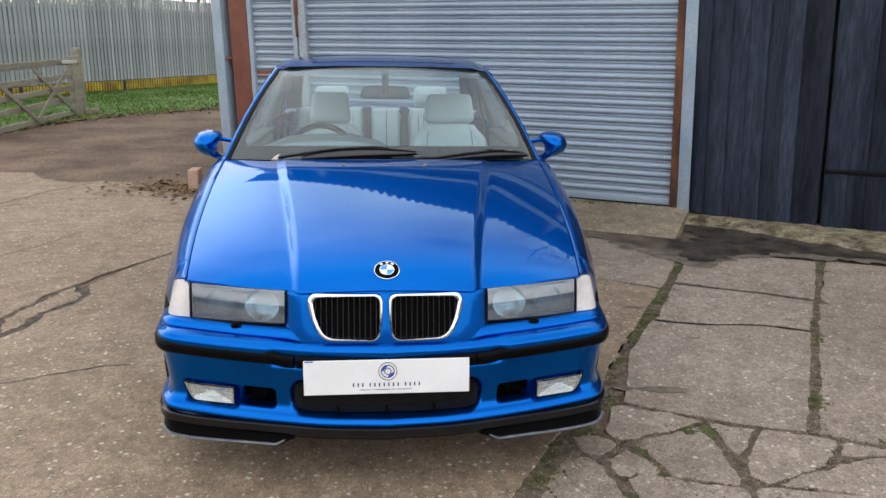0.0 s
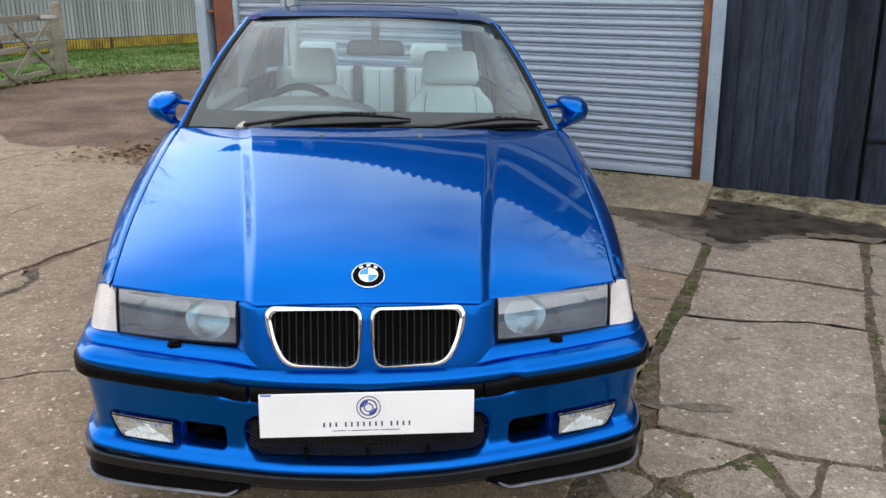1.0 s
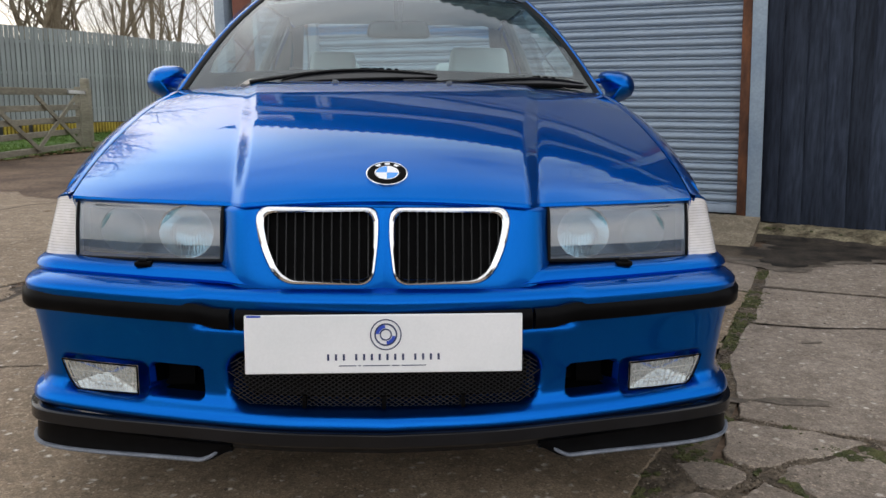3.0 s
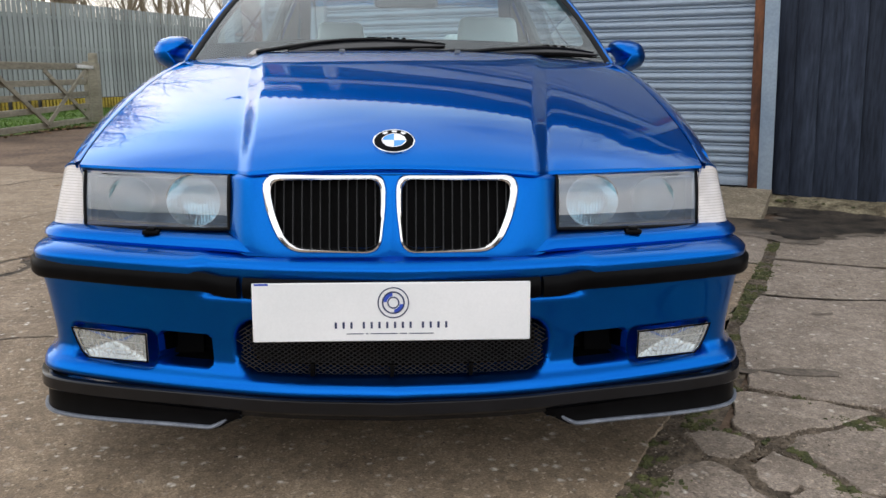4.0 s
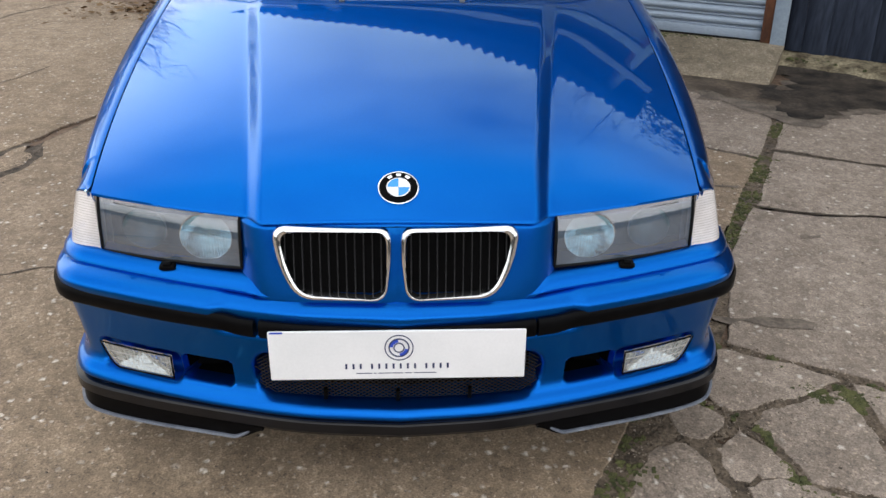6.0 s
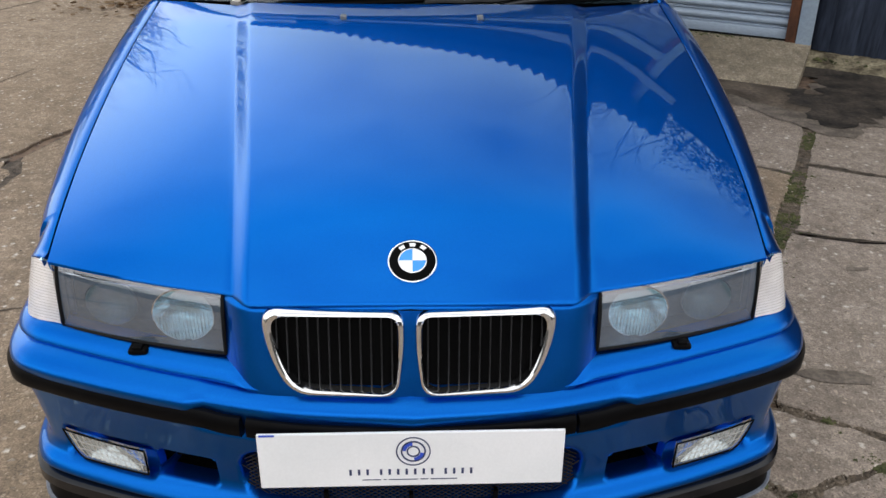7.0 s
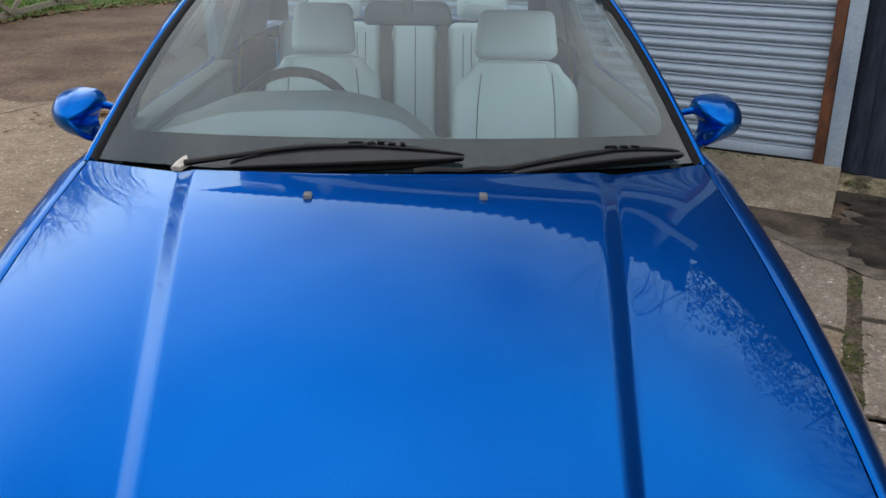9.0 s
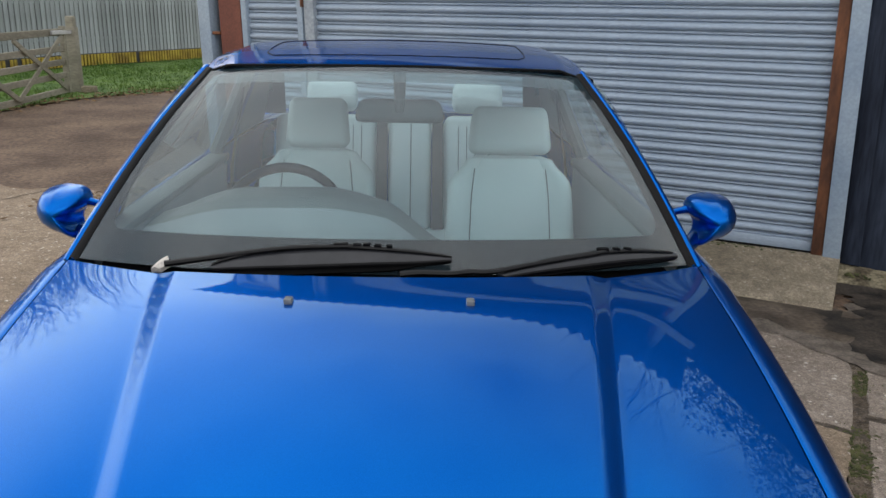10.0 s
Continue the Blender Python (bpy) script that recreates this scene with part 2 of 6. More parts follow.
BADGE_BLUE = surface("badge_blue_enamel", (0.01, 0.24, 0.75), (0.015, 0.28, 0.8), 20, 200, 0.15, bump=0.0, coat=0.6, grain=0.03)
# bluish haze: dust, plus the milky sky reflection put into the colour
GLASS = glass_pane("windscreen_glass", (0.69, 0.84, 0.855), 0.035, 1.68, haze_col=(0.42, 0.66, 0.80))
SUNBAND = glass_pane("tinted_band_glass", (0.50, 0.56, 0.56), 0.05, 1.5, haze_col=(0.45, 0.52, 0.54))
BLUEBAND = glass_pane("blue_tinted_band", (0.12, 0.45, 0.80), 0.06, 1.5, haze_col=(0.10, 0.40, 0.75))
SIDEGLASS = glass_pane("side_window_glass", (0.88, 0.94, 0.93), 0.03)
# lens haze is tinted blue-white to carry the sky's reflection
LENS = glass_pane("headlamp_lens", (0.86, 0.92, 0.98), 0.13, 2.5, haze_col=(0.50, 0.66, 0.88))
FOGLENS = glass_pane("ribbed_fog_lens", (0.84, 0.88, 0.88), 0.20, 2.1, haze_col=(0.68, 0.74, 0.74))
CORNER = glass_pane("clear_indicator_lens", (0.97, 0.93, 0.90), 0.70, haze_col=(0.95, 0.91, 0.89))
RIB = glass_pane("lens_rib_plastic", (0.80, 0.78, 0.76), 0.55, haze_col=(0.80, 0.74, 0.69))
LEATHER = surface("pale_grey_leather", (0.50, 0.575, 0.585), (0.57, 0.645, 0.655), 5, 160, 0.45, bump=0.25, depth=0.002, grain=0.08)
LEATHER_SEAM = surface("grey_seam", (0.12, 0.125, 0.13), (0.17, 0.17, 0.175), 20, 200, 0.7)
# dash top tone includes the glass's hazy glare; door trim shares it
DASH_PALE = surface("pale_dash_glare_and_door_vinyl", (0.19, 0.21, 0.22), (0.24, 0.26, 0.27), 6, 260, 0.55, bump=0.2, depth=0.001, grain=0.1)
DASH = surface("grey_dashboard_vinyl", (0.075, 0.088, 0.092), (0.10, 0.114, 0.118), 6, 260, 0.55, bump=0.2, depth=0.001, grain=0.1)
CARPET = surface("dark_carpet", (0.03, 0.03, 0.032), (0.05, 0.05, 0.052), 10, 300, 0.95)
LINING = surface("pale_roof_lining", (0.62, 0.63, 0.62), (0.70, 0.71, 0.70), 6, 200, 0.9)
BELT = surface("dark_grey_webbing", (0.03, 0.033, 0.036), (0.045, 0.048, 0.05), 12, 400, 0.8)
RIM = surface("silver_alloy", (0.5, 0.51, 0.52), (0.6, 0.61, 0.62), 12, 200, 0.3, metal=0.9, bump=0.02)


# ---- mesh helpers ----
def lin(a, b, n):
    return [a + (b - a) * k / (n - 1) for k in range(n)]


def part(name, bm, material, parent=None, label="", smooth=40.0, m=None):
    """Links a bmesh as one mesh object under a thing or a part."""
    me = bpy.data.meshes.new(name)
    bmesh.ops.recalc_face_normals(bm, faces=bm.faces)
    if m is not None:
        bm.transform(m)
    bm.to_mesh(me)
    bm.free()
    me.materials.append(material)
    if smooth:
        me.shade_smooth()
        me.set_sharp_from_angle(angle=radians(smooth))
    ob = new(name, me)
    if parent is not None:
        ob.parent = parent
    if label:
        tagged(ob, label)
    return ob


def thing(name, x, y, z, label, category, group="", kind="", turn=0.0):
    e = new(name)
    e.empty_display_size = 0.1
    e.matrix_world = pose(x, y, z, 0, 0, turn)
    return tagged(e, label, category, group, kind)


def bm_new():
    return bmesh.new()


def grid(bm, rows, close=False):
    """Faces between rows of points."""
    vs = [[bm.verts.new(p) for p in r] for r in rows]
    n = len(vs[0])
    for a, b in zip(vs, vs[1:]):
        for i in range(n if close else n - 1):
            j = (i + 1) % n
            bm.faces.new((a[i], a[j], b[j], b[i]))
    return vs


def thick(bm, t):
    bmesh.ops.recalc_face_normals(bm, faces=bm.faces)
    bmesh.ops.solidify(bm, geom=bm.faces[:], thickness=t)


def box(bm, x0, x1, y0, y1, z0, z1, r=0.0, seg=2, m=None):
    res = bmesh.ops.create_cube(bm, size=1.0)
    bmesh.ops.transform(bm, matrix=Matrix.Translation(((x0 + x1) / 2, (y0 + y1) / 2, (z0 + z1) / 2)) @ Matrix.Diagonal((x1 - x0, y1 - y0, z1 - z0, 1)), verts=res["verts"])
    vs = set(res["verts"])
    if r:
        es = [e for e in bm.edges if e.verts[0] in vs and e.verts[1] in vs]
        out = bmesh.ops.bevel(bm, geom=es, offset=r, segments=seg, affect="EDGES", profile=0.5)
        vs = set(v for f in out["faces"] for v in f.verts) | {v for v in vs if v.is_valid}
    if m is not None:
        bmesh.ops.transform(bm, matrix=m, verts=list(vs))
    return bm


def tube(bm, pts, radii, n=8, cap=True):
    pts = [Vector(p) for p in pts]
    if isinstance(radii, (int, float)):
        radii = [radii] * len(pts)
    rows = []
    side = None
    for i, p in enumerate(pts):
        d = (pts[min(i + 1, len(pts) - 1)] - pts[max(i - 1, 0)]).normalized()
        if side is None:
            side = d.orthogonal().normalized()
        side = (side - d * side.dot(d)).normalized()
        up = d.cross(side)
        rows.append([p + (side * math.cos(a) + up * math.sin(a)) * radii[i] for a in (2 * math.pi * k / n for k in range(n))])
    vs = grid(bm, rows, True)
    if cap:
        bm.faces.new(vs[0][::-1])
        bm.faces.new(vs[-1])
    return bm


def disc(bm, centre, normal, r, n=32, inner=0.0, depth=0.0):
    """A disc, or a ring, with an optional depth along its normal."""
    q = Vector(normal).to_track_quat("Z", "Y").to_matrix().to_4x4()
    q = Matrix.Translation(centre) @ q
    def ringpts(rad, z):
        return [q @ Vector((rad * math.cos(2 * math.pi * k / n), rad * math.sin(2 * math.pi * k / n), z)) for k in range(n)]
    if inner:
        grid(bm, [ringpts(inner, 0), ringpts(inner, depth), ringpts(r, depth), ringpts(r, 0), ringpts(inner, 0)], True)
    else:
        vs = grid(bm, [ringpts(r, 0), ringpts(r, depth)], True) if depth else [[bm.verts.new(p) for p in ringpts(r, 0)]]
        bm.faces.new(vs[-1])
    return bm


def spline(xs, ys):
    """A smooth curve through points (shape-preserving cubic)."""
    xs, ys = np.array(xs, float), np.array(ys, float)
    h, d = np.diff(xs), np.diff(ys) / np.diff(xs)
    k = np.zeros(len(xs))
    k[0], k[-1] = d[0], d[-1]
    for i in range(1, len(xs) - 1):
        k[i] = 0 if d[i - 1] * d[i] <= 0 else 3 * (h[i - 1] + h[i]) / ((2 * h[i] + h[i - 1]) / d[i - 1] + (h[i] + 2 * h[i - 1]) / d[i])
    def f(x):
        x = min(max(x, xs[0]), xs[-1])
        i = min(int(np.searchsorted(xs, x, "right")) - 1, len(h) - 1)
        t = (x - xs[i]) / h[i]
        return float((2 * t**3 - 3 * t**2 + 1) * ys[i] + (t**3 - 2 * t**2 + t) * h[i] * k[i] + (3 * t**2 - 2 * t**3) * ys[i + 1] + (t**3 - t**2) * h[i] * k[i + 1])
    return f


def catmull(pts, n):
    """n points evenly spaced along a smooth curve through pts."""
    p = [Vector(q) for q in pts]
    p = [2 * p[0] - p[1]] + p + [2 * p[-1] - p[-2]]
    out = []
    for i in range(1, len(p) - 2):
        for k in range(24):
            t = k / 24
            out.append(0.5 * (2 * p[i] + (p[i + 1] - p[i - 1]) * t + (2 * p[i - 1] - 5 * p[i] + 4 * p[i + 1] - p[i + 2]) * t * t + (3 * p[i] - p[i - 1] - 3 * p[i + 1] + p[i + 2]) * t**3))
    out.append(p[-2])
    cum = [0.0]
    for a, b in zip(out, out[1:]):
        cum.append(cum[-1] + (b - a).length)
    res = []
    for k in range(n):
        s = cum[-1] * k / (n - 1)
        i = min(max(int(np.searchsorted(cum, s)), 1), len(out) - 1)
        t = (s - cum[i - 1]) / max(cum[i] - cum[i - 1], 1e-9)
        res.append(out[i - 1].lerp(out[i], t))
    return res


def smooth01(a, b, x):
    t = min(max((x - a) / (b - a), 0.0), 1.0)
    return t * t * (3 - 2 * t)


def lerp(a, b, t):
    return a + (b - a) * t


def rrect(x, z, cx, cz, hx, hz, r):
    """Signed distance to a rounded rectangle (negative inside)."""
    qx, qz = abs(x - cx) - hx + r, abs(z - cz) - hz + r
    return math.hypot(max(qx, 0), max(qz, 0)) + min(max(qx, qz), 0) - r


# ---- building materials ----
SLAT = surface("blue_grey_shutter_paint", (0.250, 0.312, 0.388), (0.315, 0.376, 0.450), 2.5, 60, 0.48, metal=0.1, bump=0.05, depth=0.001, grain=0.12, stretch=(0.4, 1, 2.0))
POSTBLUE = surface("pale_blue_post_paint", (0.24, 0.31, 0.39), (0.31, 0.38, 0.45), 3, 60, 0.55, bump=0.1, depth=0.002, grain=0.15)
REDOX = surface("red_oxide_steel", (0.13, 0.040, 0.026), (0.19, 0.065, 0.040), 4, 70, 0.7, bump=0.2, depth=0.002)
RUST = surface("rusted_steel", (0.07, 0.026, 0.012), (0.20, 0.075, 0.03), 9, 60, 0.8, bump=0.3, depth=0.002, stretch=(1, 1, 0.35))
TARBOARD = surface("black_stained_boards", (0.009, 0.012, 0.021), (0.042, 0.053, 0.080), 4, 50, 0.6, bump=0.7, depth=0.005, stretch=(1, 1, 0.12), vary=0.45, spec=0.12, grain=0.45)
ROOFMAT = surface("fibre_cement_roof", (0.20, 0.20, 0.19), (0.28, 0.28, 0.27), 2, 40, 0.85)
FASCIA = surface("weathered_fascia", (0.30, 0.34, 0.38), (0.38, 0.42, 0.45), 2, 40, 0.7)
DARKSTEEL = surface("dark_blue_grey_sheeting", (0.018, 0.022, 0.030), (0.030, 0.036, 0.046), 2, 40, 0.6, spec=0.3)
WALLMAT = surface("dark_block_wall", (0.045, 0.045, 0.045), (0.07, 0.07, 0.068), 2, 40, 0.9)
CONC = concrete("aggregate_concrete", (0.222, 0.163, 0.106), (0.350, 0.272, 0.195))
CONC_GREY = concrete("grey_concrete", (0.222, 0.180, 0.145), (0.340, 0.286, 0.238), 0.85)
RAMP = concrete("mossy_pale_concrete", (0.155, 0.128, 0.086), (0.36, 0.305, 0.225), 0.4)
DIRT = surface("damp_brown_soil", (0.088, 0.054, 0.034), (0.205, 0.138, 0.092), 1.3, 26, 0.9, bump=0.8, depth=0.02, grain=0.5)
JOINTDIRT = surface("dark_joint_soil", (0.070, 0.053, 0.036), (0.185, 0.142, 0.100), 22, 120, 0.95, bump=0.8, depth=0.008, grain=0.5)
CRACKDIRT = surface("damp_black_soil", (0.052, 0.041, 0.030), (0.135, 0.105, 0.077), 22, 120, 0.95, bump=0.8, depth=0.008, grain=0.5)
MOSS = surface("dull_green_moss", (0.040, 0.047, 0.014), (0.115, 0.118, 0.040), 20, 200, 0.95, bump=0.6, depth=0.004, vary=0.3)
GRAVEL = surface("small_stones", (0.14, 0.112, 0.085), (0.38, 0.32, 0.255), 40, 200, 0.9)
WETMUD = surface("damp_dark_silt", (0.026, 0.019, 0.013), (0.165, 0.128, 0.094), 2.6, 40, 0.7, bump=0.5, depth=0.006, spec=0.3, grain=0.4)
STREAKMAT = surface("damp_concrete_stain", (0.095, 0.076, 0.058), (0.19, 0.155, 0.122), 12, 90, 0.85, bump=0.3, depth=0.004, grain=0.4)
PUDDLE = surface("black_wet_silt", (0.014, 0.012, 0.010), (0.075, 0.060, 0.046), 6.0, 60, 0.75, bump=0.5, depth=0.006, spec=0.3, grain=0.4)
KERBMAT = surface("mossy_muddy_kerb", (0.085, 0.068, 0.044), (0.34, 0.295, 0.195), 9, 60, 0.9, bump=0.8, depth=0.012, grain=0.5, spec=0.2)
EVERGREEN = surface("dark_evergreen_leaf", (0.014, 0.022, 0.009), (0.030, 0.042, 0.016), 3, 40, 0.9, spec=0.1)
GRASSMAT = surface("grass", (0.045, 0.105, 0.010), (0.110, 0.190, 0.026), 3, 40, 0.8)
LEAFBROWN = surface("dead_leaves", (0.10, 0.055, 0.025), (0.24, 0.15, 0.07), 9, 60, 0.9)
FENCEMAT = surface("weathered_grey_boards", (0.285, 0.312, 0.316), (0.385, 0.412, 0.415), 1.2, 20, 0.9, bump=0.2, vary=0.22, stretch=(1, 1, 0.1))
YELLOW = surface("faded_yellow_plastic", (0.22, 0.145, 0.018), (0.48, 0.36, 0.04), 3, 30, 0.7)
GATEWOOD = surface("weathered_gate_timber", (0.22, 0.205, 0.155), (0.34, 0.315, 0.245), 3, 40, 0.9, stretch=(0.3, 0.3, 1))
GALV = surface("galvanised_steel", (0.45, 0.46, 0.47), (0.55, 0.56, 0.57), 8, 80, 0.4, metal=0.8)
BARK = surface("bare_tree_bark", (0.19, 0.155, 0.105), (0.32, 0.27, 0.19), 3, 30, 0.95)
BRICKMAT = surface("pinkish_block", (0.42, 0.27, 0.20), (0.52, 0.35, 0.27), 8, 80, 0.9)


# ---- ground ----
def rise(x, y):
    """The yard is flat; the track climbs gently towards the field."""
    return 0.20 * smooth01(8.6, 14.5, y) + 0.13 * smooth01(14.0, 19.5, y) + 0.06 * smooth01(19, 26, y)


bm = bm_new()
gx = [-600, -120, -50, -30] + (lin(-20, 12, 33)) + [25, 60, 150, 600]
gy = [-600, -100, -30, -10] + (lin(-5, 30, 36)) + [40, 80, 200, 900]
grid(bm, [[(x, y, rise(x, y) - 0.014 + 0.012 * noise.noise((x * 0.9, y * 0.9, 0)) * smooth01(9, 10.5, y)) for x in gx] for y in gy])
ground = tagged(part("ground", bm, DIRT), "damp brown earth track beside the concrete", "ground", kind="structure")


def rough_outline(pts, step=0.05, amp=0.008, seed=0.0, gap=0.0):
    """Closed outline with worn, wandering edges, drawn in by gap."""
    c = sum((Vector(p) for p in pts), Vector((0, 0))) / len(pts)
    area = sum(pts[i - 1][0] * pts[i][1] - pts[i][0] * pts[i - 1][1] for i in range(len(pts)))
    out = []
    for i, a in enumerate(pts):
        a, b = Vector(a), Vector(pts[(i + 1) % len(pts)])
        d = (b - a)
        n = max(int(d.length / step), 1)
        nn = Vector((-d.y, d.x)).normalized() * (1 if area > 0 else -1)
        for k in range(n):
            p = a + d * (k / n)
            w = noise.noise((p.x * 7 + seed, p.y * 7, seed)) * amp + noise.noise((p.x * 26, p.y * 26 + seed, seed)) * amp * 0.6
            out.append(p + nn * (gap + w * (0.3 if k == 0 else 1)))
    return out


pave = tagged(new("pavement"), "cracked aggregate concrete yard slabs", "pavement", kind="structure")


def slab(pts, material, gap=0.006, amp=0.008, step=0.05, z=0.0, seed=0.0):
    o = rough_outline(pts, step, amp, seed, gap)
    c = sum(o, Vector((0, 0))) / len(o)
    inn = rough_outline(pts, step, amp, seed, gap + 0.003)
    bm = bm_new()
    vs = grid(bm, [[(p.x, p.y, z - 0.03) for p in o], [(p.x, p.y, z - 0.0035) for p in o], [(p.x, p.y, z) for p in inn]], True)
    bm.faces.new(vs[-1])
    bmesh.ops.triangulate(bm, faces=[f for f in bm.faces if len(f.verts) > 4])
    return part("slab", bm, material, pave, smooth=30)


# long bays between the joints
slab([(-30, -12), (-8.2, -12), (-2.12, 4.0), (-2.02, 4.37), (-1.95, 4.59), (-1.945, 4.76), (-1.85, 4.98), (-1.695, 5.33), (-1.59, 5.53), (-1.485, 5.70), (-0.95, 7.2), (-1.74, 7.98), (-1.92, 8.08), (-2.24, 8.36), (-2.63, 8.70), (-2.97, 8.82), (-3.20, 8.70), (-3.65, 8.99), (-3.97, 9.60), (-4.4, 9.62), (-5.0, 9.9), (-9, 10.6), (-30, 12)], CONC, 0.006, 0.026, 0.035, seed=1.0)
slab([(-8.1, -12), (-5.6, -12), (0.36, 2.44), (0.64, 2.92), (0.942, 3.385), (1.152, 3.775), (1.412, 4.26), (1.685, 4.74), (1.38, 4.98), (0.2, 5.55), (-1.40, 5.95), (-1.47, 5.69), (-1.56, 5.52), (-1.66, 5.32), (-1.77, 4.97), (-1.70, 4.78), (-1.725, 4.60), (-1.82, 4.44), (-1.82, 4.22), (-1.88, 4.10)], CONC, 0.006, 0.016, 0.022, seed=2.0)
slab([(1.70, 4.77), (1.98, 5.29), (2.13, 5.72), (1.50, 6.18), (-0.9, 7.32), (-1.40, 5.95), (0.2, 5.55), (1.38, 4.98)], CONC_GREY, 0.004, 0.008, 0.06, seed=3.0)
slab([(-2.0, 4.36), (-1.925, 4.58), (-1.92, 4.74), (-1.835, 4.93), (-1.74, 4.77), (-1.765, 4.62), (-1.86, 4.46), (-1.865, 4.25), (-1.915, 4.15)], CONC, 0.0, 0.03, 0.02, z=-0.002, seed=9.0)
# middle bay
slab([(0.978, 3.20), (1.14, 3.10), (1.28, 3.03), (1.43, 2.96), (1.61, 2.895), (1.93, 3.455), (2.210, 3.965), (2.00, 4.078), (1.67, 4.098), (1.435, 4.188), (1.174, 3.75)], CONC_GREY, 0.004, 0.009, 0.022, seed=4.0)
slab([(1.464, 4.21), (1.67, 4.11), (2.00, 4.09), (2.22, 3.985), (2.51, 4.47), (2.20, 4.66), (1.799, 4.85)], CONC_GREY, 0.004, -0.009, 0.022, z=-0.0015, seed=4.0)
slab([(1.824, 4.89), (2.20, 4.68), (2.53, 4.50), (3.00, 5.34), (2.72, 5.46), (2.25, 5.68), (2.05, 5.32)], CONC_GREY, 0.003, 0.009, 0.022, seed=4.0)
# right bay
slab([(1.645, 2.885), (1.90, 2.76), (4.2, 1.6), (6.5, 4.6), (4.1, 4.86), (3.08, 5.36), (2.565, 4.51), (2.245, 3.955), (1.96, 3.44)], CONC_GREY, 0.003, 0.012, 0.022, z=-0.003, seed=4.0)
# broken corner
BROKEN = (
    [(0.94, 3.16), (1.12, 3.09), (1.23, 3.01), (1.08, 2.945), (0.97, 2.915), (0.88, 2.885), (0.84, 2.95)],
    [(1.26, 2.99), (1.41, 2.93), (1.33, 2.82), (1.265, 2.74)],
    [(0.92, 2.83), (0.98, 2.88), (1.08, 2.91), (1.21, 2.97), (1.215, 2.77), (1.195, 2.60), (1.18, 2.55), (1.08, 2.575), (0.975, 2.62), (0.955, 2.72)],
    [(1.45, 2.92), (1.61, 2.86), (1.67, 2.82), (1.61, 2.745), (1.54, 2.655), (1.43, 2.625), (1.29, 2.55), (1.25, 2.60), (1.29, 2.71), (1.36, 2.81)],
    [(1.71, 2.80), (1.86, 2.73), (1.80, 2.715), (1.69, 2.715), (1.64, 2.72)],
    [(1.60, 2.66), (1.69, 2.675), (1.88, 2.69), (2.8, 2.22), (2.2, 1.7), (1.62, 2.45), (1.48, 2.495), (1.32, 2.54), (1.43, 2.595), (1.54, 2.615)],
    [(0.98, 2.585), (1.08, 2.545), (1.18, 2.52), (1.17, 2.44), (1.15, 1.3), (0.5, 1.0), (0.815, 2.45), (0.815, 2.6), (0.88, 2.62)],
    [(1.22, 2.50), (1.29, 2.515), (1.48, 2.47), (1.62, 2.43), (2.15, 1.65), (1.25, 1.2), (1.205, 2.44)],
    [(0.63, 2.73), (0.71, 2.755), (0.75, 2.69), (0.765, 2.6), (0.775, 2.49), (0.45, 1.0), (-0.30, 1.0), (0.46, 2.45)],
    [(0.785, 2.735), (0.87, 2.82), (0.915, 2.71), (0.935, 2.64), (0.85, 2.655), (0.80, 2.63), (0.785, 2.69)],
    [(0.70, 2.91), (0.72, 2.795), (0.77, 2.78), (0.84, 2.85), (0.79, 2.92)],
)
for k, pts in enumerate(BROKEN):
    slab(pts, CONC_GREY, -0.006, 0.018, 0.014, z=-0.001 * (k % 3), seed=20.0 + k)

slab([(-5.5, -12), (12, -12), (12, 4.4), (6.4, 4.72), (4.2, 1.85), (2.80, 2.28), (2.10, 1.95), (1.2, 1.75), (0.5, 1.50), (-0.15, 1.30)], CONC_GREY, 0.006, 0.02, 0.06, z=-0.006, seed=8.0)

# soil, moss and grit in the joints
JOINTS = [[(0.36, 2.42), (0.67, 2.90), (0.96, 3.38), (1.19, 3.79), (1.45, 4.26), (1.74, 4.80), (2.03, 5.30), (2.20, 5.70)],
          [(1.64, 2.88), (1.95, 3.45), (2.24, 3.96), (2.55, 4.50), (3.03, 5.33)],
          [(0.94, 3.18), (1.28, 3.01), (1.62, 2.88), (1.88, 2.74), (3.0, 2.2)],
          [(1.23, 2.98), (1.24, 2.76), (1.20, 2.55), (1.19, 2.40)], [(1.43, 2.94), (1.33, 2.80), (1.25, 2.66)],
          [(0.76, 2.86), (0.90, 2.85), (1.08, 2.93), (1.23, 2.98)], [(0.90, 2.84), (0.94, 2.72), (0.96, 2.61), (1.20, 2.53), (1.30, 2.53), (1.54, 2.635), (1.63, 2.72), (1.70, 2.81)],
          [(0.72, 2.78), (0.78, 2.70), (0.79, 2.5)]]
CRACKS = [[(1.42, 4.22), (1.67, 4.10), (2.00, 4.08), (2.24, 3.97)], [(1.78, 4.90), (2.20, 4.67), (2.56, 4.48)],
          [(-1.42, 5.93), (0.2, 5.55), (1.38, 4.98), (1.72, 4.76)], [(-1.95, 4.15), (-1.86, 4.47), (-1.47, 5.69), (-0.95, 7.2)], [(-4.2, -2), (-1.95, 4.15)],
          [(-2.05, 4.05), (-1.99, 4.6), (-1.88, 4.96)], [(-1.86, 4.05), (-1.78, 4.6), (-1.73, 4.92)]]
rnd = random.Random(5)


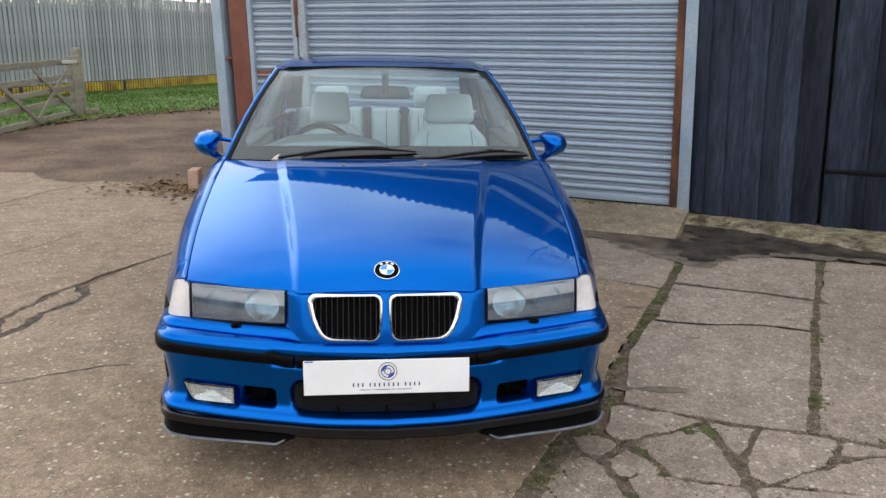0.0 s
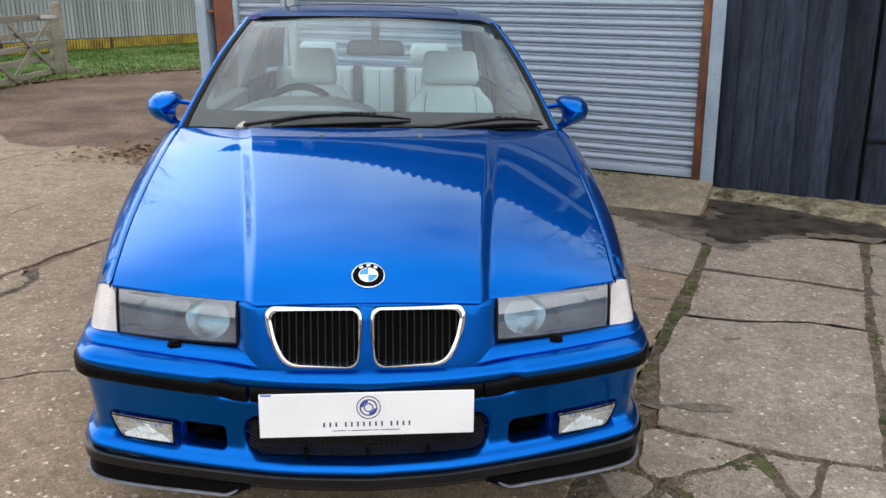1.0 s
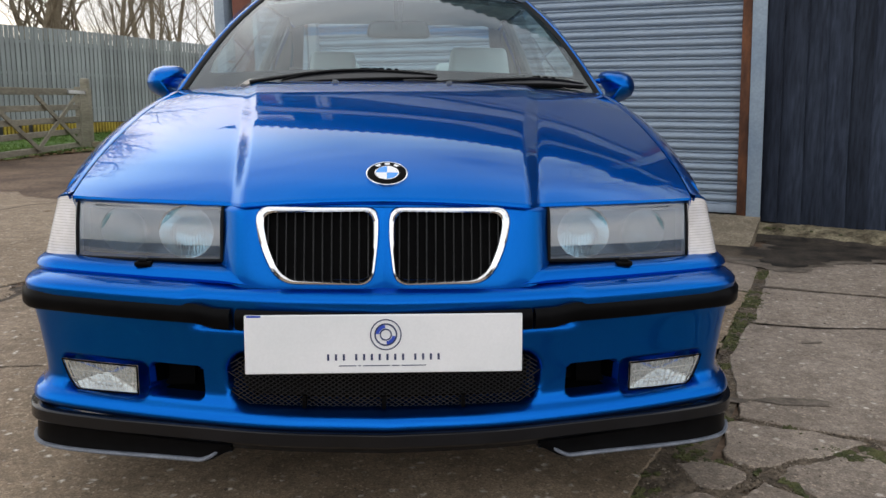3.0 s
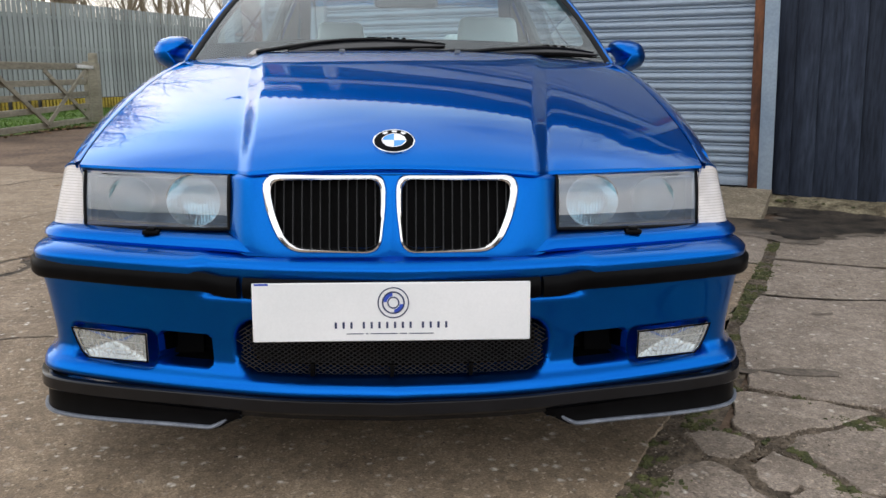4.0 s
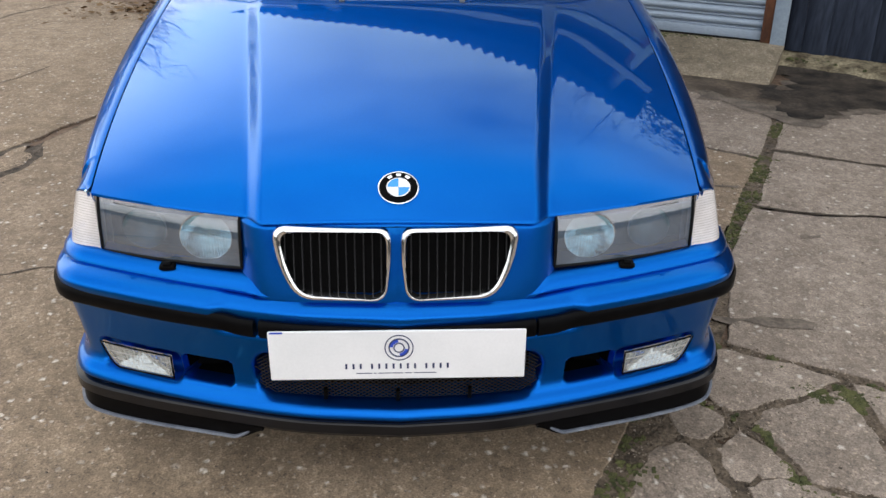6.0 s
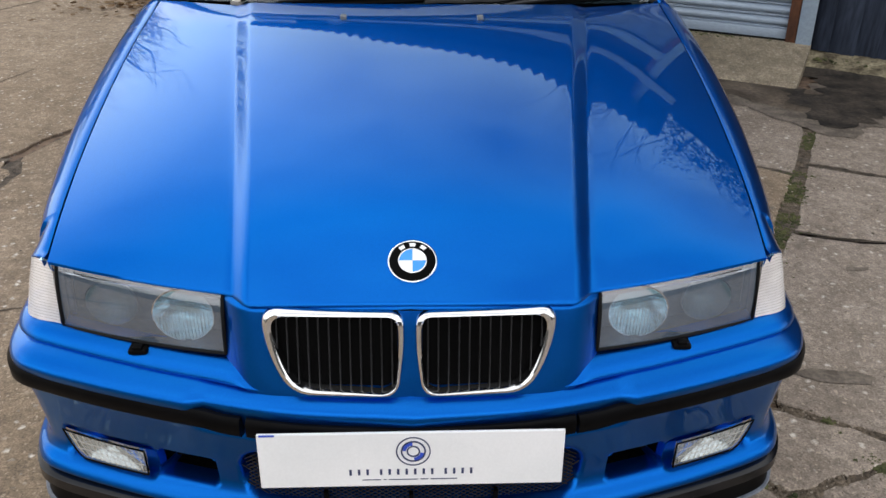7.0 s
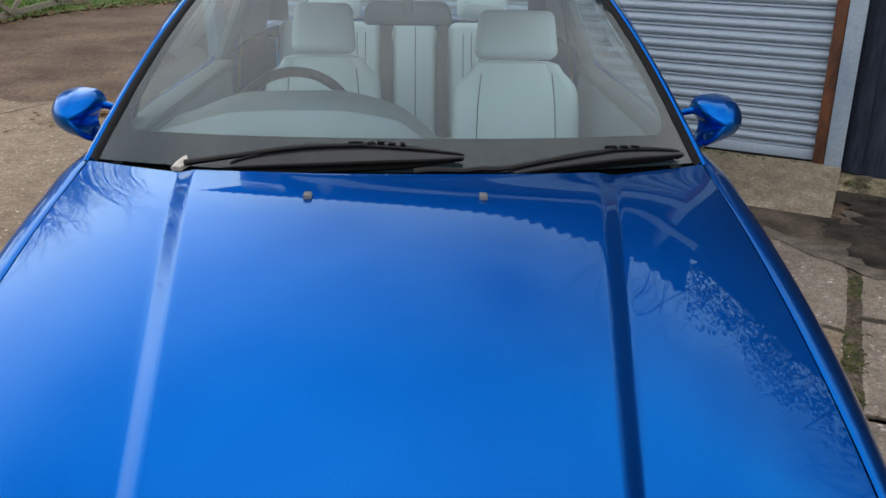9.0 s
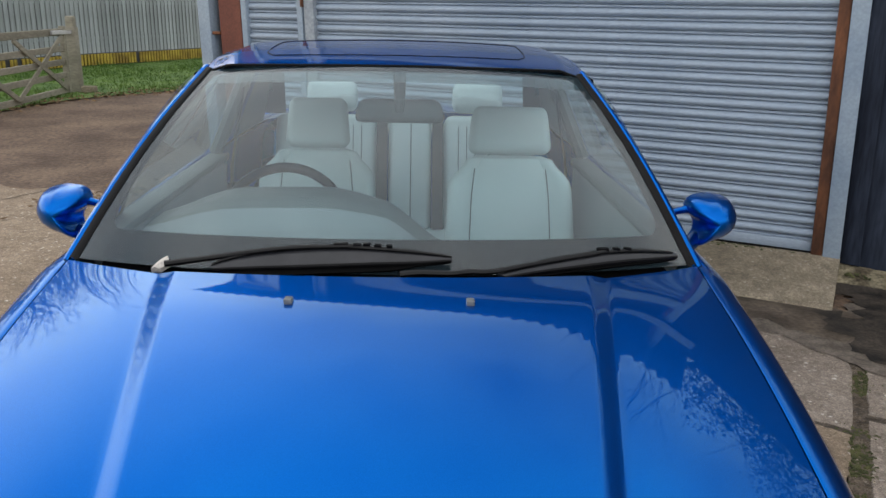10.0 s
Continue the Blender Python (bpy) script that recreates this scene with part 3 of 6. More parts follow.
def lump(bm, p, r, flat, n=4):
    """A small uneven pebble or tuft."""
    rows = []
    for k in range(3):
        el = (0.0, 0.7, 1.25)[k]
        rows.append([Vector(p) + Vector((r * math.cos(el) * math.cos(a), r * math.cos(el) * math.sin(a), r * flat * math.sin(el))) * rnd.uniform(0.75, 1.2) for a in (2 * math.pi * (j + 0.3 * k) / n for j in range(n))])
    vs = grid(bm, rows, True)
    bm.faces.new(vs[-1])


bms, bmg, bmj = bm_new(), bm_new(), bm_new()
for j, line in enumerate(JOINTS):
    pts = catmull([(*p, 0) for p in line], 40)
    wide = (0.050, 0.020, 0.022, 0.026, 0.030, 0.020, 0.022, 0.020)[j]
    grid(bmj, [[p + Vector((s * (wide + 0.05), 0, -0.0055 - 0.0004 * j)) for s in (-1, 1)] for p in pts])
    for p in pts:
        for _ in range(110 if j == 0 else 64):
            q = p + Vector((rnd.gauss(0, wide * 0.6), rnd.gauss(0, wide * 0.5) + rnd.uniform(-0.06, 0.06), -0.0062))
            n_ = noise.noise((q.x * 5.2, q.y * 5.2, 4)) + 0.4 * noise.noise((q.x * 19, q.y * 19, 4))
            if n_ > (0.02 if j == 0 else 0.24):
                lump(bms, q, rnd.uniform(0.003, 0.011), 0.7)
            elif rnd.random() < 0.32:
                lump(bmg, q, rnd.uniform(0.0015, 0.0045), 0.6)
            else:
                lump(bmj, q, rnd.uniform(0.003, 0.009), 0.5)
bmc = bm_new()
for k, line in enumerate(CRACKS):
    pts = catmull([(*p, 0) for p in line], 60)
    grid(bmc, [[p + Vector((0.01, s * 0.07, -0.0024 - 0.0002 * k)) for s in (-1, 1)] if k < 3 else [p + Vector((s * 0.07, 0, -0.0024 - 0.0002 * k)) for s in (-1, 1)] for p in pts])
    for p in pts:
        for _ in range(5):
            lump(bmc, p + Vector((rnd.gauss(0, 0.012), rnd.gauss(0, 0.012), -0.0026)), rnd.uniform(0.002, 0.006), 0.3)
tagged(part("crack_soil", bmc, CRACKDIRT), "damp black soil in the narrow cracks", "soil", kind="stuff")
for _ in range(3200):
    q = Vector((rnd.uniform(-2.5, 3.2), 1.6 + 4.4 * rnd.random() ** 1.5, -0.0008))
    lump(bmg, q, rnd.uniform(0.0015, 0.006), 0.5)
bmk = bm_new()
for _ in range(420):
    lump(bmk, Vector((rnd.uniform(-2.0, 2.4), 1.7 + 3.5 * rnd.random() ** 1.5, -0.0008)), rnd.uniform(0.002, 0.006), 0.5)
tagged(part("dark_crumbs", bmk, CRACKDIRT, smooth=0), "dark soil crumbs scattered over the concrete", "soil", kind="stuff")
tagged(part("joint_soil", bmj, JOINTDIRT), "dark soil packed in the slab joints", "soil", kind="stuff")
tagged(part("moss", bms, MOSS, smooth=0), "dull green moss in the slab joints", "moss", kind="stuff")
tagged(part("grit", bmg, GRAVEL, smooth=0), "loose grit scattered over the concrete", "grit", kind="stuff")

# ---- the workshop ----
# its own axes: x along the front to the right, y inwards, z up
WALL = Matrix.Translation((2.57, 6.60, 0)) @ Matrix.Rotation(radians(-28), 4, "Z") @ Matrix(((1, 0, -0.036, 0.004), (0, 1, 0, 0), (0, 0, 1, 0), (0, 0, 0, 1)))
EAVE = 3.72
shop = tagged(new("workshop"), "steel-shuttered workshop with black boarded end and corrugated roof", "building", kind="structure")


def wpart(name, bm, material, parent=None, label="", smooth=40.0):
    return part(name, bm, material, parent or shop, label, smooth, WALL)


def roller_shutter(name, x0, x1, z0, z1, label):
    """Curved interlocking slats, each its own piece, with a bottom rail."""
    sh = tagged(new(name), label)
    sh.parent = shop
    pitch = 0.0735
    prof = [(0.000, 0.006), (0.0015, 0.000), (0.006, -0.0035), (0.012, -0.0035), (0.0165, 0.000), (0.0185, 0.007), (0.0205, 0.003), (0.027, -0.008), (0.036, -0.0135), (0.046, -0.015), (0.056, -0.0125), (0.065, -0.006), (0.071, 0.002), (0.0735, 0.006)]
    bm = bm_new()
    rows = [[(x, 0.02 + d * 1.45, h) for h, d in prof] for x in (x0, x1)]
    grid(bm, rows)
    bmesh.ops.recalc_face_normals(bm, faces=bm.faces)
    bm.transform(WALL @ Matrix.Translation((0, 0, z0 + 0.06)))
    me = bpy.data.meshes.new("slat")
    bm.to_mesh(me)
    bm.free()
    me.materials.append(SLAT)
    me.shade_smooth()
    up = (WALL.to_3x3() @ Vector((0, 0, 1))) * pitch
    for k in range(int((z1 - z0 - 0.06) / pitch)):
        ob = new("slat", me)
        ob.location = up * k
        ob.parent = sh
    bm = bm_new()
    box(bm, x0, x1, -0.004, 0.034, z0, z0 + 0.062, 0.004, 2)
    part("bottom_rail", bm, SLAT, sh, "", 40.0, WALL)
    bm = bm_new()
    box(bm, x0, x1, -0.010, 0.038, z0 - 0.014, z0 + 0.004, 0.003, 1)
    part("rubber_sill", bm, RUBBER, sh, "", 40.0, WALL)
    return sh


roller_shutter("roller_shutter", -3.665, -0.150, 0.135, 2.66, "blue-grey ribbed steel roller shutter, closed")
roller_shutter("narrow_shutter", -4.305, -3.81, 0.135, 2.66, "narrow blue-grey ribbed steel shutter, closed")


def post(name, x0, x1, y0, y1, z0, z1, material, label, r=0.004):
    bm = bm_new()
    box(bm, x0, x1, y0, y1, z0, z1, r, 2)
    return wpart(name, bm, material, None, label)


post("corner_post", -4.755, -4.64, -0.06, 0.10, -0.05, EAVE - 0.06, POSTBLUE, "pale blue painted corner post")
post("steel_stanchion", -4.565, -4.352, -0.03, 0.12, -0.05, EAVE - 0.08, REDOX, "red oxide painted steel stanchion")
post("shutter_guide", -4.345, -4.295, -0.03, 0.05, 0.0, EAVE - 0.1, POSTBLUE, "pale blue shutter guide")
post("shutter_guide", -3.815, -3.765, -0.03, 0.05, 0.0, EAVE - 0.1, POSTBLUE, "pale blue shutter guide")
post("shutter_guide", -3.745, -3.660, -0.035, 0.05, 0.0, EAVE - 0.1, FASCIA, "pale grey shutter guide")
post("shutter_guide", -0.155, -0.092, -0.035, 0.06, 0.115, EAVE - 0.1, RUST, "rusted steel shutter guide")
post("end_post", -0.090, 0.004, -0.05, 0.10, 0.09, EAVE - 0.1, POSTBLUE, "pale blue painted end post")
post("red_patch", -4.29, -4.06, -0.0005, 0.004, 1.10, 1.165, REDOX, "red painted patch on the narrow shutter", 0)
bm = bm_new()
box(bm, -3.765, -3.745, -0.055, 0.0, 1.49, 1.80, 0.006, 2)
box(bm, -3.775, -3.735, -0.050, -0.030, 1.70, 1.84, 0.004, 2)
wpart("door_handle", bm, RUST, None, "rusty pull handle")
bm = bm_new()
box(bm, -4.64, -4.56, -0.045, 0.0, 1.27, 1.295, 0.004, 1)
wpart("bracket", bm, RUST)

# wall over the shutters, fascia and roof
post("lintel", -4.62, -0.09, 0.045, 0.20, 2.60, EAVE, DARKSTEEL, "dark sheeted wall above the shutters", 0)
post("shutter_head", -4.34, -0.092, -0.045, 0.044, 2.63, 2.80, POSTBLUE, "pale blue painted shutter head beam")
post("fascia_board", -4.84, 0.30, -0.11, -0.085, 3.08, 3.20, FASCIA, "pale weathered fascia board")
sign = tagged(new("wall_sign"), "small white sign board with dark lettering bars")
sign.parent = shop
bm = bm_new()
box(bm, -4.70, -4.15, -0.135, -0.112, 3.33, 3.58, 0.003, 1)
part("board", bm, WHITE, sign, "", 40.0, WALL)
for x0, x1, z0, z1 in ((-4.62, -4.23, 3.48, 3.53), (-4.58, -4.36, 3.43, 3.45), (-4.34, -4.27, 3.43, 3.45), (-4.56, -4.29, 3.38, 3.40)):
    bm = bm_new()
    box(bm, x0, x1, -0.1375, -0.136, z0, z1)
    part("lettering_bar", bm, PLATE_NAVY, sign, "", 0, WALL)
post("side_wall", -4.84, -4.70, 0.10, 9.0, -0.05, EAVE, WALLMAT, "dark side wall of the workshop", 0)
post("rear_wall", -4.70, 0.40, 8.9, 9.0, -0.05, EAVE, WALLMAT, "dark rear wall of the workshop", 0)
post("end_wall", 0.30, 0.40, 0.26, 8.9, -0.05, EAVE, WALLMAT, "dark end wall of the workshop", 0)
post("back_lining", -4.70, 5.9, 0.22, 0.26, -0.05, 3.38, WALLMAT, "dark backing wall", 0)
bm = bm_new()
nx = 380
rows = []
for y in (-0.42, 4.6, 9.3):
    rows.append([(lerp(-5.1, 0.42, i / nx), y, EAVE + 0.03 * math.sin(2 * math.pi * lerp(-5.1, 0.42, i / nx) / 0.146) + (4.6 - abs(y - 4.6)) * 0.16 + 0.67 - 0.70) for i in range(nx + 1)])
grid(bm, rows)
thick(bm, 0.009)
wpart("roof", bm, ROOFMAT, None, "corrugated fibre cement roof sheets", 60)
bm = bm_new()
box(bm, 0.42, 5.95, -0.06, 0.28, 3.38, 3.42, 0.006, 1)
wpart("coping", bm, DARKSTEEL, None, "dark coping over the boarded end")

# black boarded end: overlapping vertical boards, each a piece
boards = tagged(new("boarded_wall"), "black tarred vertical boards with a boarded door")
boards.parent = shop


def board(x0, x1, z0, z1, y, lean):
    bm = bm_new()
    n = 12
    rows = []
    for k in range(n + 1):
        z = lerp(z0, z1, k / n)
        w = 0.004 * noise.noise((x0 * 9, z * 1.6, 2))
        rows.append([(x0 + w, y + 0.03, z), (x0 + w, y - lean * 0.2, z), (x0 + 0.006 + w, y - 0.002 - lean * 0.2, z), (x1 - 0.005 + w, y - 0.006 - lean, z), (x1 + w, y - 0.004 - lean, z), (x1 + w, y + 0.03, z)])
    vs = grid(bm, rows)
    bm.faces.new(vs[0])
    bm.faces.new(vs[-1])
    return part("board", bm, TARBOARD, boards, "", 30.0, WALL)


xs = [0.005, 0.112, 0.263, 0.391, 0.538, 0.661, 0.783, 0.980]
for a, b in zip(xs, xs[1:]):
    board(a - 0.012, b, 0.085 - 0.018 * a + rnd.uniform(-0.01, 0.01), 3.38, -0.01, 0.016 + rnd.uniform(-0.004, 0.006))
x = 1.022
while x < 5.9:
    b = x + rnd.uniform(0.125, 0.155)
    board(x - 0.012, b, 0.535, 3.38, -0.004, 0.016 + rnd.uniform(-0.004, 0.006))
    board(x - 0.012, b, 0.06, 0.495, -0.006, 0.014 + rnd.uniform(-0.004, 0.006))
    x = b
bm = bm_new()
box(bm, 1.0, 5.9, -0.012, 0.0, 0.492, 0.54, 0.003, 1)
part("rail", bm, TARBOARD, boards, "black ledge rail", 40.0, WALL)
bm = bm_new()
box(bm, 1.01, 1.43, -0.030, -0.016, 0.503, 0.523, 0.003, 1)
tube(bm, [(1.01, -0.03, 0.50), (1.01, -0.03, 0.535)], 0.012, 8)
part("hinge", bm, RUBBER, boards, "black strap hinge", 40.0, WALL)

# concrete ramp and kerb strip
bm = bm_new()
sec = [(-0.70, -0.03), (-0.66, 0.012), (-0.62, 0.022), (-0.12, 0.112), (-0.06, 0.125), (0.16, 0.130), (0.16, -0.03)]
rows = []
for x in lin(-3.85, -0.012, 50):
    j = 0.012 * noise.noise((x * 3, 0, 7))
    rows.append([(x + (0.03 * (y + 0.66) if x > -0.05 else 0), y + j, z + 0.006 * noise.noise((x * 4, y * 4, 1))) for y, z in sec])
vs = grid(bm, rows)
bm.faces.new(vs[0])
bm.faces.new(vs[-1])
tagged(wpart("ramp", bm, RAMP, None, "pale concrete ramp stained with moss", 30), kind="structure")
bm = bm_new()
rows = []
for x in lin(-0.005, 5.9, 240):
    w = -0.15 - 0.33 * smooth01(0.2, 1.5, x) + 0.03 * noise.noise((x * 3, 0, 3)) + 0.012 * noise.noise((x * 15, 0, 3))
    zt = 0.085 - 0.012 * min(x, 2.5) + 0.012 * noise.noise((x * 2.3, 5, 3))
    rows.append([(x, y, z + 0.012 * noise.noise((x * 6, y * 6, 1)) + 0.007 * noise.noise((x * 19, y * 19, 1))) for y, z in ((w - 0.16, -0.012), (w - 0.07, zt * 0.35), (w + 0.05, zt * 0.85), (-0.03, zt + 0.006), (0.10, zt + 0.006), (0.10, -0.03))])
grid(bm, [r_[1:] for r_ in rows])
kerb = tagged(wpart("kerb", bm, KERBMAT, None, "low muddy kerb grown with moss", 30), kind="structure")
bm = bm_new()
grid(bm, [r_[:2] for r_ in rows])
part("kerb_face", bm, PUDDLE, kerb, "wet dark kerb face", 30.0, WALL)


def patch(name, pts, material, z, label, amp=0.03, seed=0.0):
    o = rough_outline(pts, 0.04, amp, seed)
    bm = bm_new()
    f = bm.faces.new([bm.verts.new((p.x, p.y, z)) for p in o])
    bmesh.ops.triangulate(bm, faces=[f])
    return tagged(part(name, bm, material), label, "stain", kind="structure")


STREAKS = (
    [(0.968, 3.345), (1.132, 3.335), (1.293, 3.300), (1.27, 3.262), (1.141, 3.277), (0.982, 3.317)],
    [(1.523, 3.922), (1.604, 3.919), (1.589, 3.895), (1.508, 3.898)],
    [(1.359, 4.426), (1.468, 4.407), (1.45, 4.385), (1.348, 4.405)],
)


def wxy(x, y):
    p = WALL @ Vector((x, y, 0))
    return (p.x, p.y)


patch("wet_silt", [wxy(0.3, -0.75), wxy(0.05, -1.10), wxy(-0.5, -0.92), wxy(-1.6, -0.86), wxy(-3.0, -0.80), wxy(-3.0, -0.64), wxy(-0.1, -0.64), wxy(0.0, -0.60)], WETMUD, 0.004, "damp dark silt washed along the ramp foot", 0.09, 3.0)
patch("wet_silt", [(2.23, 6.02), (2.30, 5.90), (2.62, 6.42), (3.00, 6.22), (3.24, 6.05), (3.42, 5.85), (3.9, 5.60), (4.6, 5.25), (4.6, 5.05), (3.46, 5.34), (3.16, 5.45), (3.02, 5.51), (2.82, 5.573), (2.50, 5.528), (2.30, 5.38), (2.185, 5.325), (2.08, 5.487), (2.12, 5.80)], PUDDLE, 0.006, "black wet silt lying along the kerb foot", 0.13, 6.0)
patch("damp_stain", [(2.16, 6.06), (2.30, 5.96), (2.62, 6.46), (3.02, 6.28), (3.26, 6.12), (3.46, 5.92), (3.9, 5.68), (4.7, 5.28), (4.7, 4.97), (3.44, 5.22), (3.14, 5.34), (2.99, 5.41), (2.80, 5.46), (2.50, 5.42), (2.28, 5.27), (2.13, 5.22), (1.98, 5.42), (1.80, 5.72), (1.70, 6.05)], STREAKMAT, 0.0032, "damp brown stain round the wet silt", 0.11, 8.0)
for k, pts in enumerate(STREAKS):
    patch("damp_streak", pts, STREAKMAT, 0.0025, "dark damp streak on the concrete", 0.05, 11.0 + k)


def hairline(line, wide, seed):
    """A narrow wandering crack filled with soil."""
    pts = catmull([(*p, 0.002) for p in line], 60)
    bm = bm_new()
    rows = []
    for i, p in enumerate(pts):
        d = (pts[min(i + 1, 59)] - pts[max(i - 1, 0)]).normalized()
        n = Vector((-d.y, d.x, 0))
        q = p + n * 0.03 * noise.noise((p.x * 6, p.y * 6, seed)) + n * 0.012 * noise.noise((p.x * 25, p.y * 25, seed))
        h = wide * (0.35 + 0.9 * abs(noise.noise((p.x * 11, p.y * 11, seed + 3))))
        rows.append([q - n * h, q + n * h])
    grid(bm, rows)
    return tagged(part("crack", bm, CRACKDIRT), "narrow soil-filled crack in the concrete", "crack", kind="structure")


hairline([(-3.60, 7.0), (-3.42, 7.54), (-3.26, 8.10), (-3.00, 8.68)], 0.016, 1.0)
hairline([(-3.45, 4.9), (-3.0, 5.25), (-2.55, 5.75), (-2.3, 6.4)], 0.007, 2.0)
hairline([(1.44, 4.205), (1.67, 4.106), (2.00, 4.085), (2.225, 3.975)], 0.009, 5.0)
hairline([(1.81, 4.872), (2.20, 4.670), (2.52, 4.485)], 0.008, 6.0)
hairline([(-1.75, 3.45), (-1.45, 3.62), (-1.15, 3.70)], 0.007, 4.0)

# ---- field edge: grass bank, gate, boarded fence ----
def fence_at(s):
    """Point on the fence line, s metres from its near end."""
    d = Vector((2.1, 4.3, 0)).normalized()
    p = Vector((-10.05, 11.94, 0)) + d * s
    p.z = rise(p.x, p.y)
    return p


FDIR = Vector((2.1, 4.3, 0)).normalized()
fence = tagged(new("boarded_fence"), "tall weathered grey close-board fence", "fence", kind="structure")
bm = bm_new()
box(bm, 0, 0.100, -0.008, 0.008, 0.0, 1.93, 0.0, 1)
bm.verts.ensure_lookup_table()
me = bpy.data.meshes.new("board")
bm.to_mesh(me)
bm.free()
me.materials.append(FENCEMAT)
fturn = math.atan2(FDIR.y, FDIR.x)
k = 0
s = 0.0
while s < 19.0:
    p = fence_at(s)
    ob = new("board", me)
    ob.matrix_world = Matrix.Translation((p.x, p.y, p.z + 0.21 + 0.012 * noise.noise((s * 0.7, 0, 0)) + 0.005 * noise.noise((s * 7, 0, 0)))) @ Matrix.Rotation(fturn + 0.14, 4, "Z") @ Matrix.Rotation(0.012 * noise.noise((s * 3, 1, 0)), 4, "Y")
    ob.parent = fence
    s += 0.112
# added dark sheet: makes the gaps between boards read as shaded
bm = bm_new()
grid(bm, [[fence_at(t) + Vector((-0.045 * FDIR.y, 0.045 * FDIR.x, h)) for h in (0.22, 1.90)] for t in lin(0, 19, 20)])
part("gap_dark_sheet", bm, WALLMAT, fence, "dark sheet added for the shade in the board gaps")
bm = bm_new()
for h in (0.55, 1.25, 1.85):
    tube(bm, [fence_at(t) + Vector((0.06 * -FDIR.y * -1 * -1, 0.06 * FDIR.x, h)) for t in lin(0, 19, 12)], 0.04, 4)
part("rail", bm, FENCEMAT, fence)
base = tagged(new("yellow_barrier"), "faded yellow plastic barrier strip under the fence", "barrier", kind="structure")
bm, bmd = bm_new(), bm_new()
s = 0.0
off = Vector((FDIR.y, -FDIR.x, 0)) * 0.05
while s < 19.0:
    a, b = fence_at(s) + off, fence_at(s + 0.050) + off
    q = [a + Vector((0, 0, 0.02)), b + Vector((0, 0, 0.02)), b + Vector((0, 0, 0.235)), a + Vector((0, 0, 0.235))]
    r_ = [v + off * 0.6 for v in q]
    if rnd.random() > 0.06:
        grid(bm, [q, r_], True)
        bm.faces.new([bm.verts.new(v) for v in r_])
    s += 0.083
part("strip", bm, YELLOW, base, smooth=0)
grid(bmd, [[fence_at(t) + off * 0.5 + Vector((0, 0, h)) for h in (-0.05, 0.25)] for t in lin(0, 19, 20)])
part("backing", bmd, WALLMAT, base)

# grass strip in front of the fence
EDGE = spline([-14, -7.5, -5.5, -4.86, -3.04, -0.5], [11.0, 11.6, 12.3, 13.9, 15.9, 18.0])
bmg2, bml = bm_new(), bm_new()
n_bl = 0
while n_bl < 26000:
    x, y = rnd.uniform(-11, -1.5), rnd.uniform(11.5, 25)
    fx = -10.05 + (y - 11.94) * 2.1 / 4.3
    if y < EDGE(x) + 0.25 * noise.noise((x * 2, y * 2, 0)) or x < fx - 0.1:
        continue
    h = rnd.uniform(0.03, 0.09) * (0.7 + 0.6 * noise.noise((x, y, 3)))
    a = rnd.uniform(0, math.pi)
    p = Vector((x, y, rise(x, y) - 0.005))
    w = Vector((math.cos(a), math.sin(a), 0)) * rnd.uniform(0.006, 0.014)
    t = Vector((rnd.gauss(0, 0.03), rnd.gauss(0, 0.03), max(h, 0.02)))
    bmg2.faces.new([bmg2.verts.new(v) for v in (p - w, p + w, p + t)])
    n_bl += 1
bmt = bm_new()
rows = []
for x in lin(-13, -1.5, 60):
    rows.append([(x, y, rise(x, y) + 0.004 + 0.01 * noise.noise((x * 2, y * 2, 1))) for y in (EDGE(x) + 0.15 * noise.noise((x * 3, 0, 0)) + t for t in (0, 0.5, 1.5, 3, 6, 12))])
grid(bmt, rows)
tagged(part("turf", bmt, GRASSMAT), "short green turf along the fence", "grass", kind="structure")
tagged(part("grass", bmg2, GRASSMAT, smooth=0), "short winter grass in front of the fence", "grass", kind="stuff")
for _ in range(2600):
    x = rnd.uniform(-9, -2)
    y = EDGE(x) + rnd.gauss(0.0, 0.35)
    if rnd.random() < 0.25:
        x, y = rnd.gauss(-1.95, 0.35), rnd.gauss(8.35, 0.28)
    p = Vector((x, y, rise(x, y) + rnd.uniform(0.0, 0.03)))
    m = Matrix.Rotation(rnd.uniform(0, 6.3), 3, "Z") @ Matrix.Rotation(rnd.uniform(-0.7, 0.7), 3, "X")
    sz = rnd.uniform(0.015, 0.04)
    bml.faces.new([bml.verts.new(p + m @ Vector(v) * sz) for v in ((-1, 0, 0), (0, -0.6, 0.1), (1, 0, 0.2), (0, 0.6, 0.1))])
tagged(part("leaf_litter", bml, LEAFBROWN, smooth=0), "brown dead leaves at the track edge", "leaves", kind="stuff")
bm = bm_new()
box(bm, -0.05, 0.05, -0.11, 0.11, 0.0, 0.22, 0.008, 2)
blk = tagged(part("block", bm, BRICKMAT), "pinkish concrete block beside the corner post", "block")
blk.location = (-1.86, 8.30, -0.014)

# field gate, hung between posts
gate = thing("field_gate", -5.22, 14.55, rise(-5.22, 14.55), "weathered timber five-bar field gate", "gate", turn=0.0)
gdir = Vector((-0.05, -3.25, -0.06))


def bar(name, a, b, w, d, parent, mat=GATEWOOD):
    a, b = Vector(a), Vector(b)
    dv = (b - a)
    q = dv.to_track_quat("X", "Z").to_matrix().to_4x4()
    bm = bm_new()
    box(bm, 0, dv.length, -d / 2, d / 2, -w / 2, w / 2, 0.006, 1)
    return part(name, bm, mat, parent, "", 30, Matrix.Translation(a) @ q)


def gp(s, h):
    return gdir * s + Vector((0, 0, h))


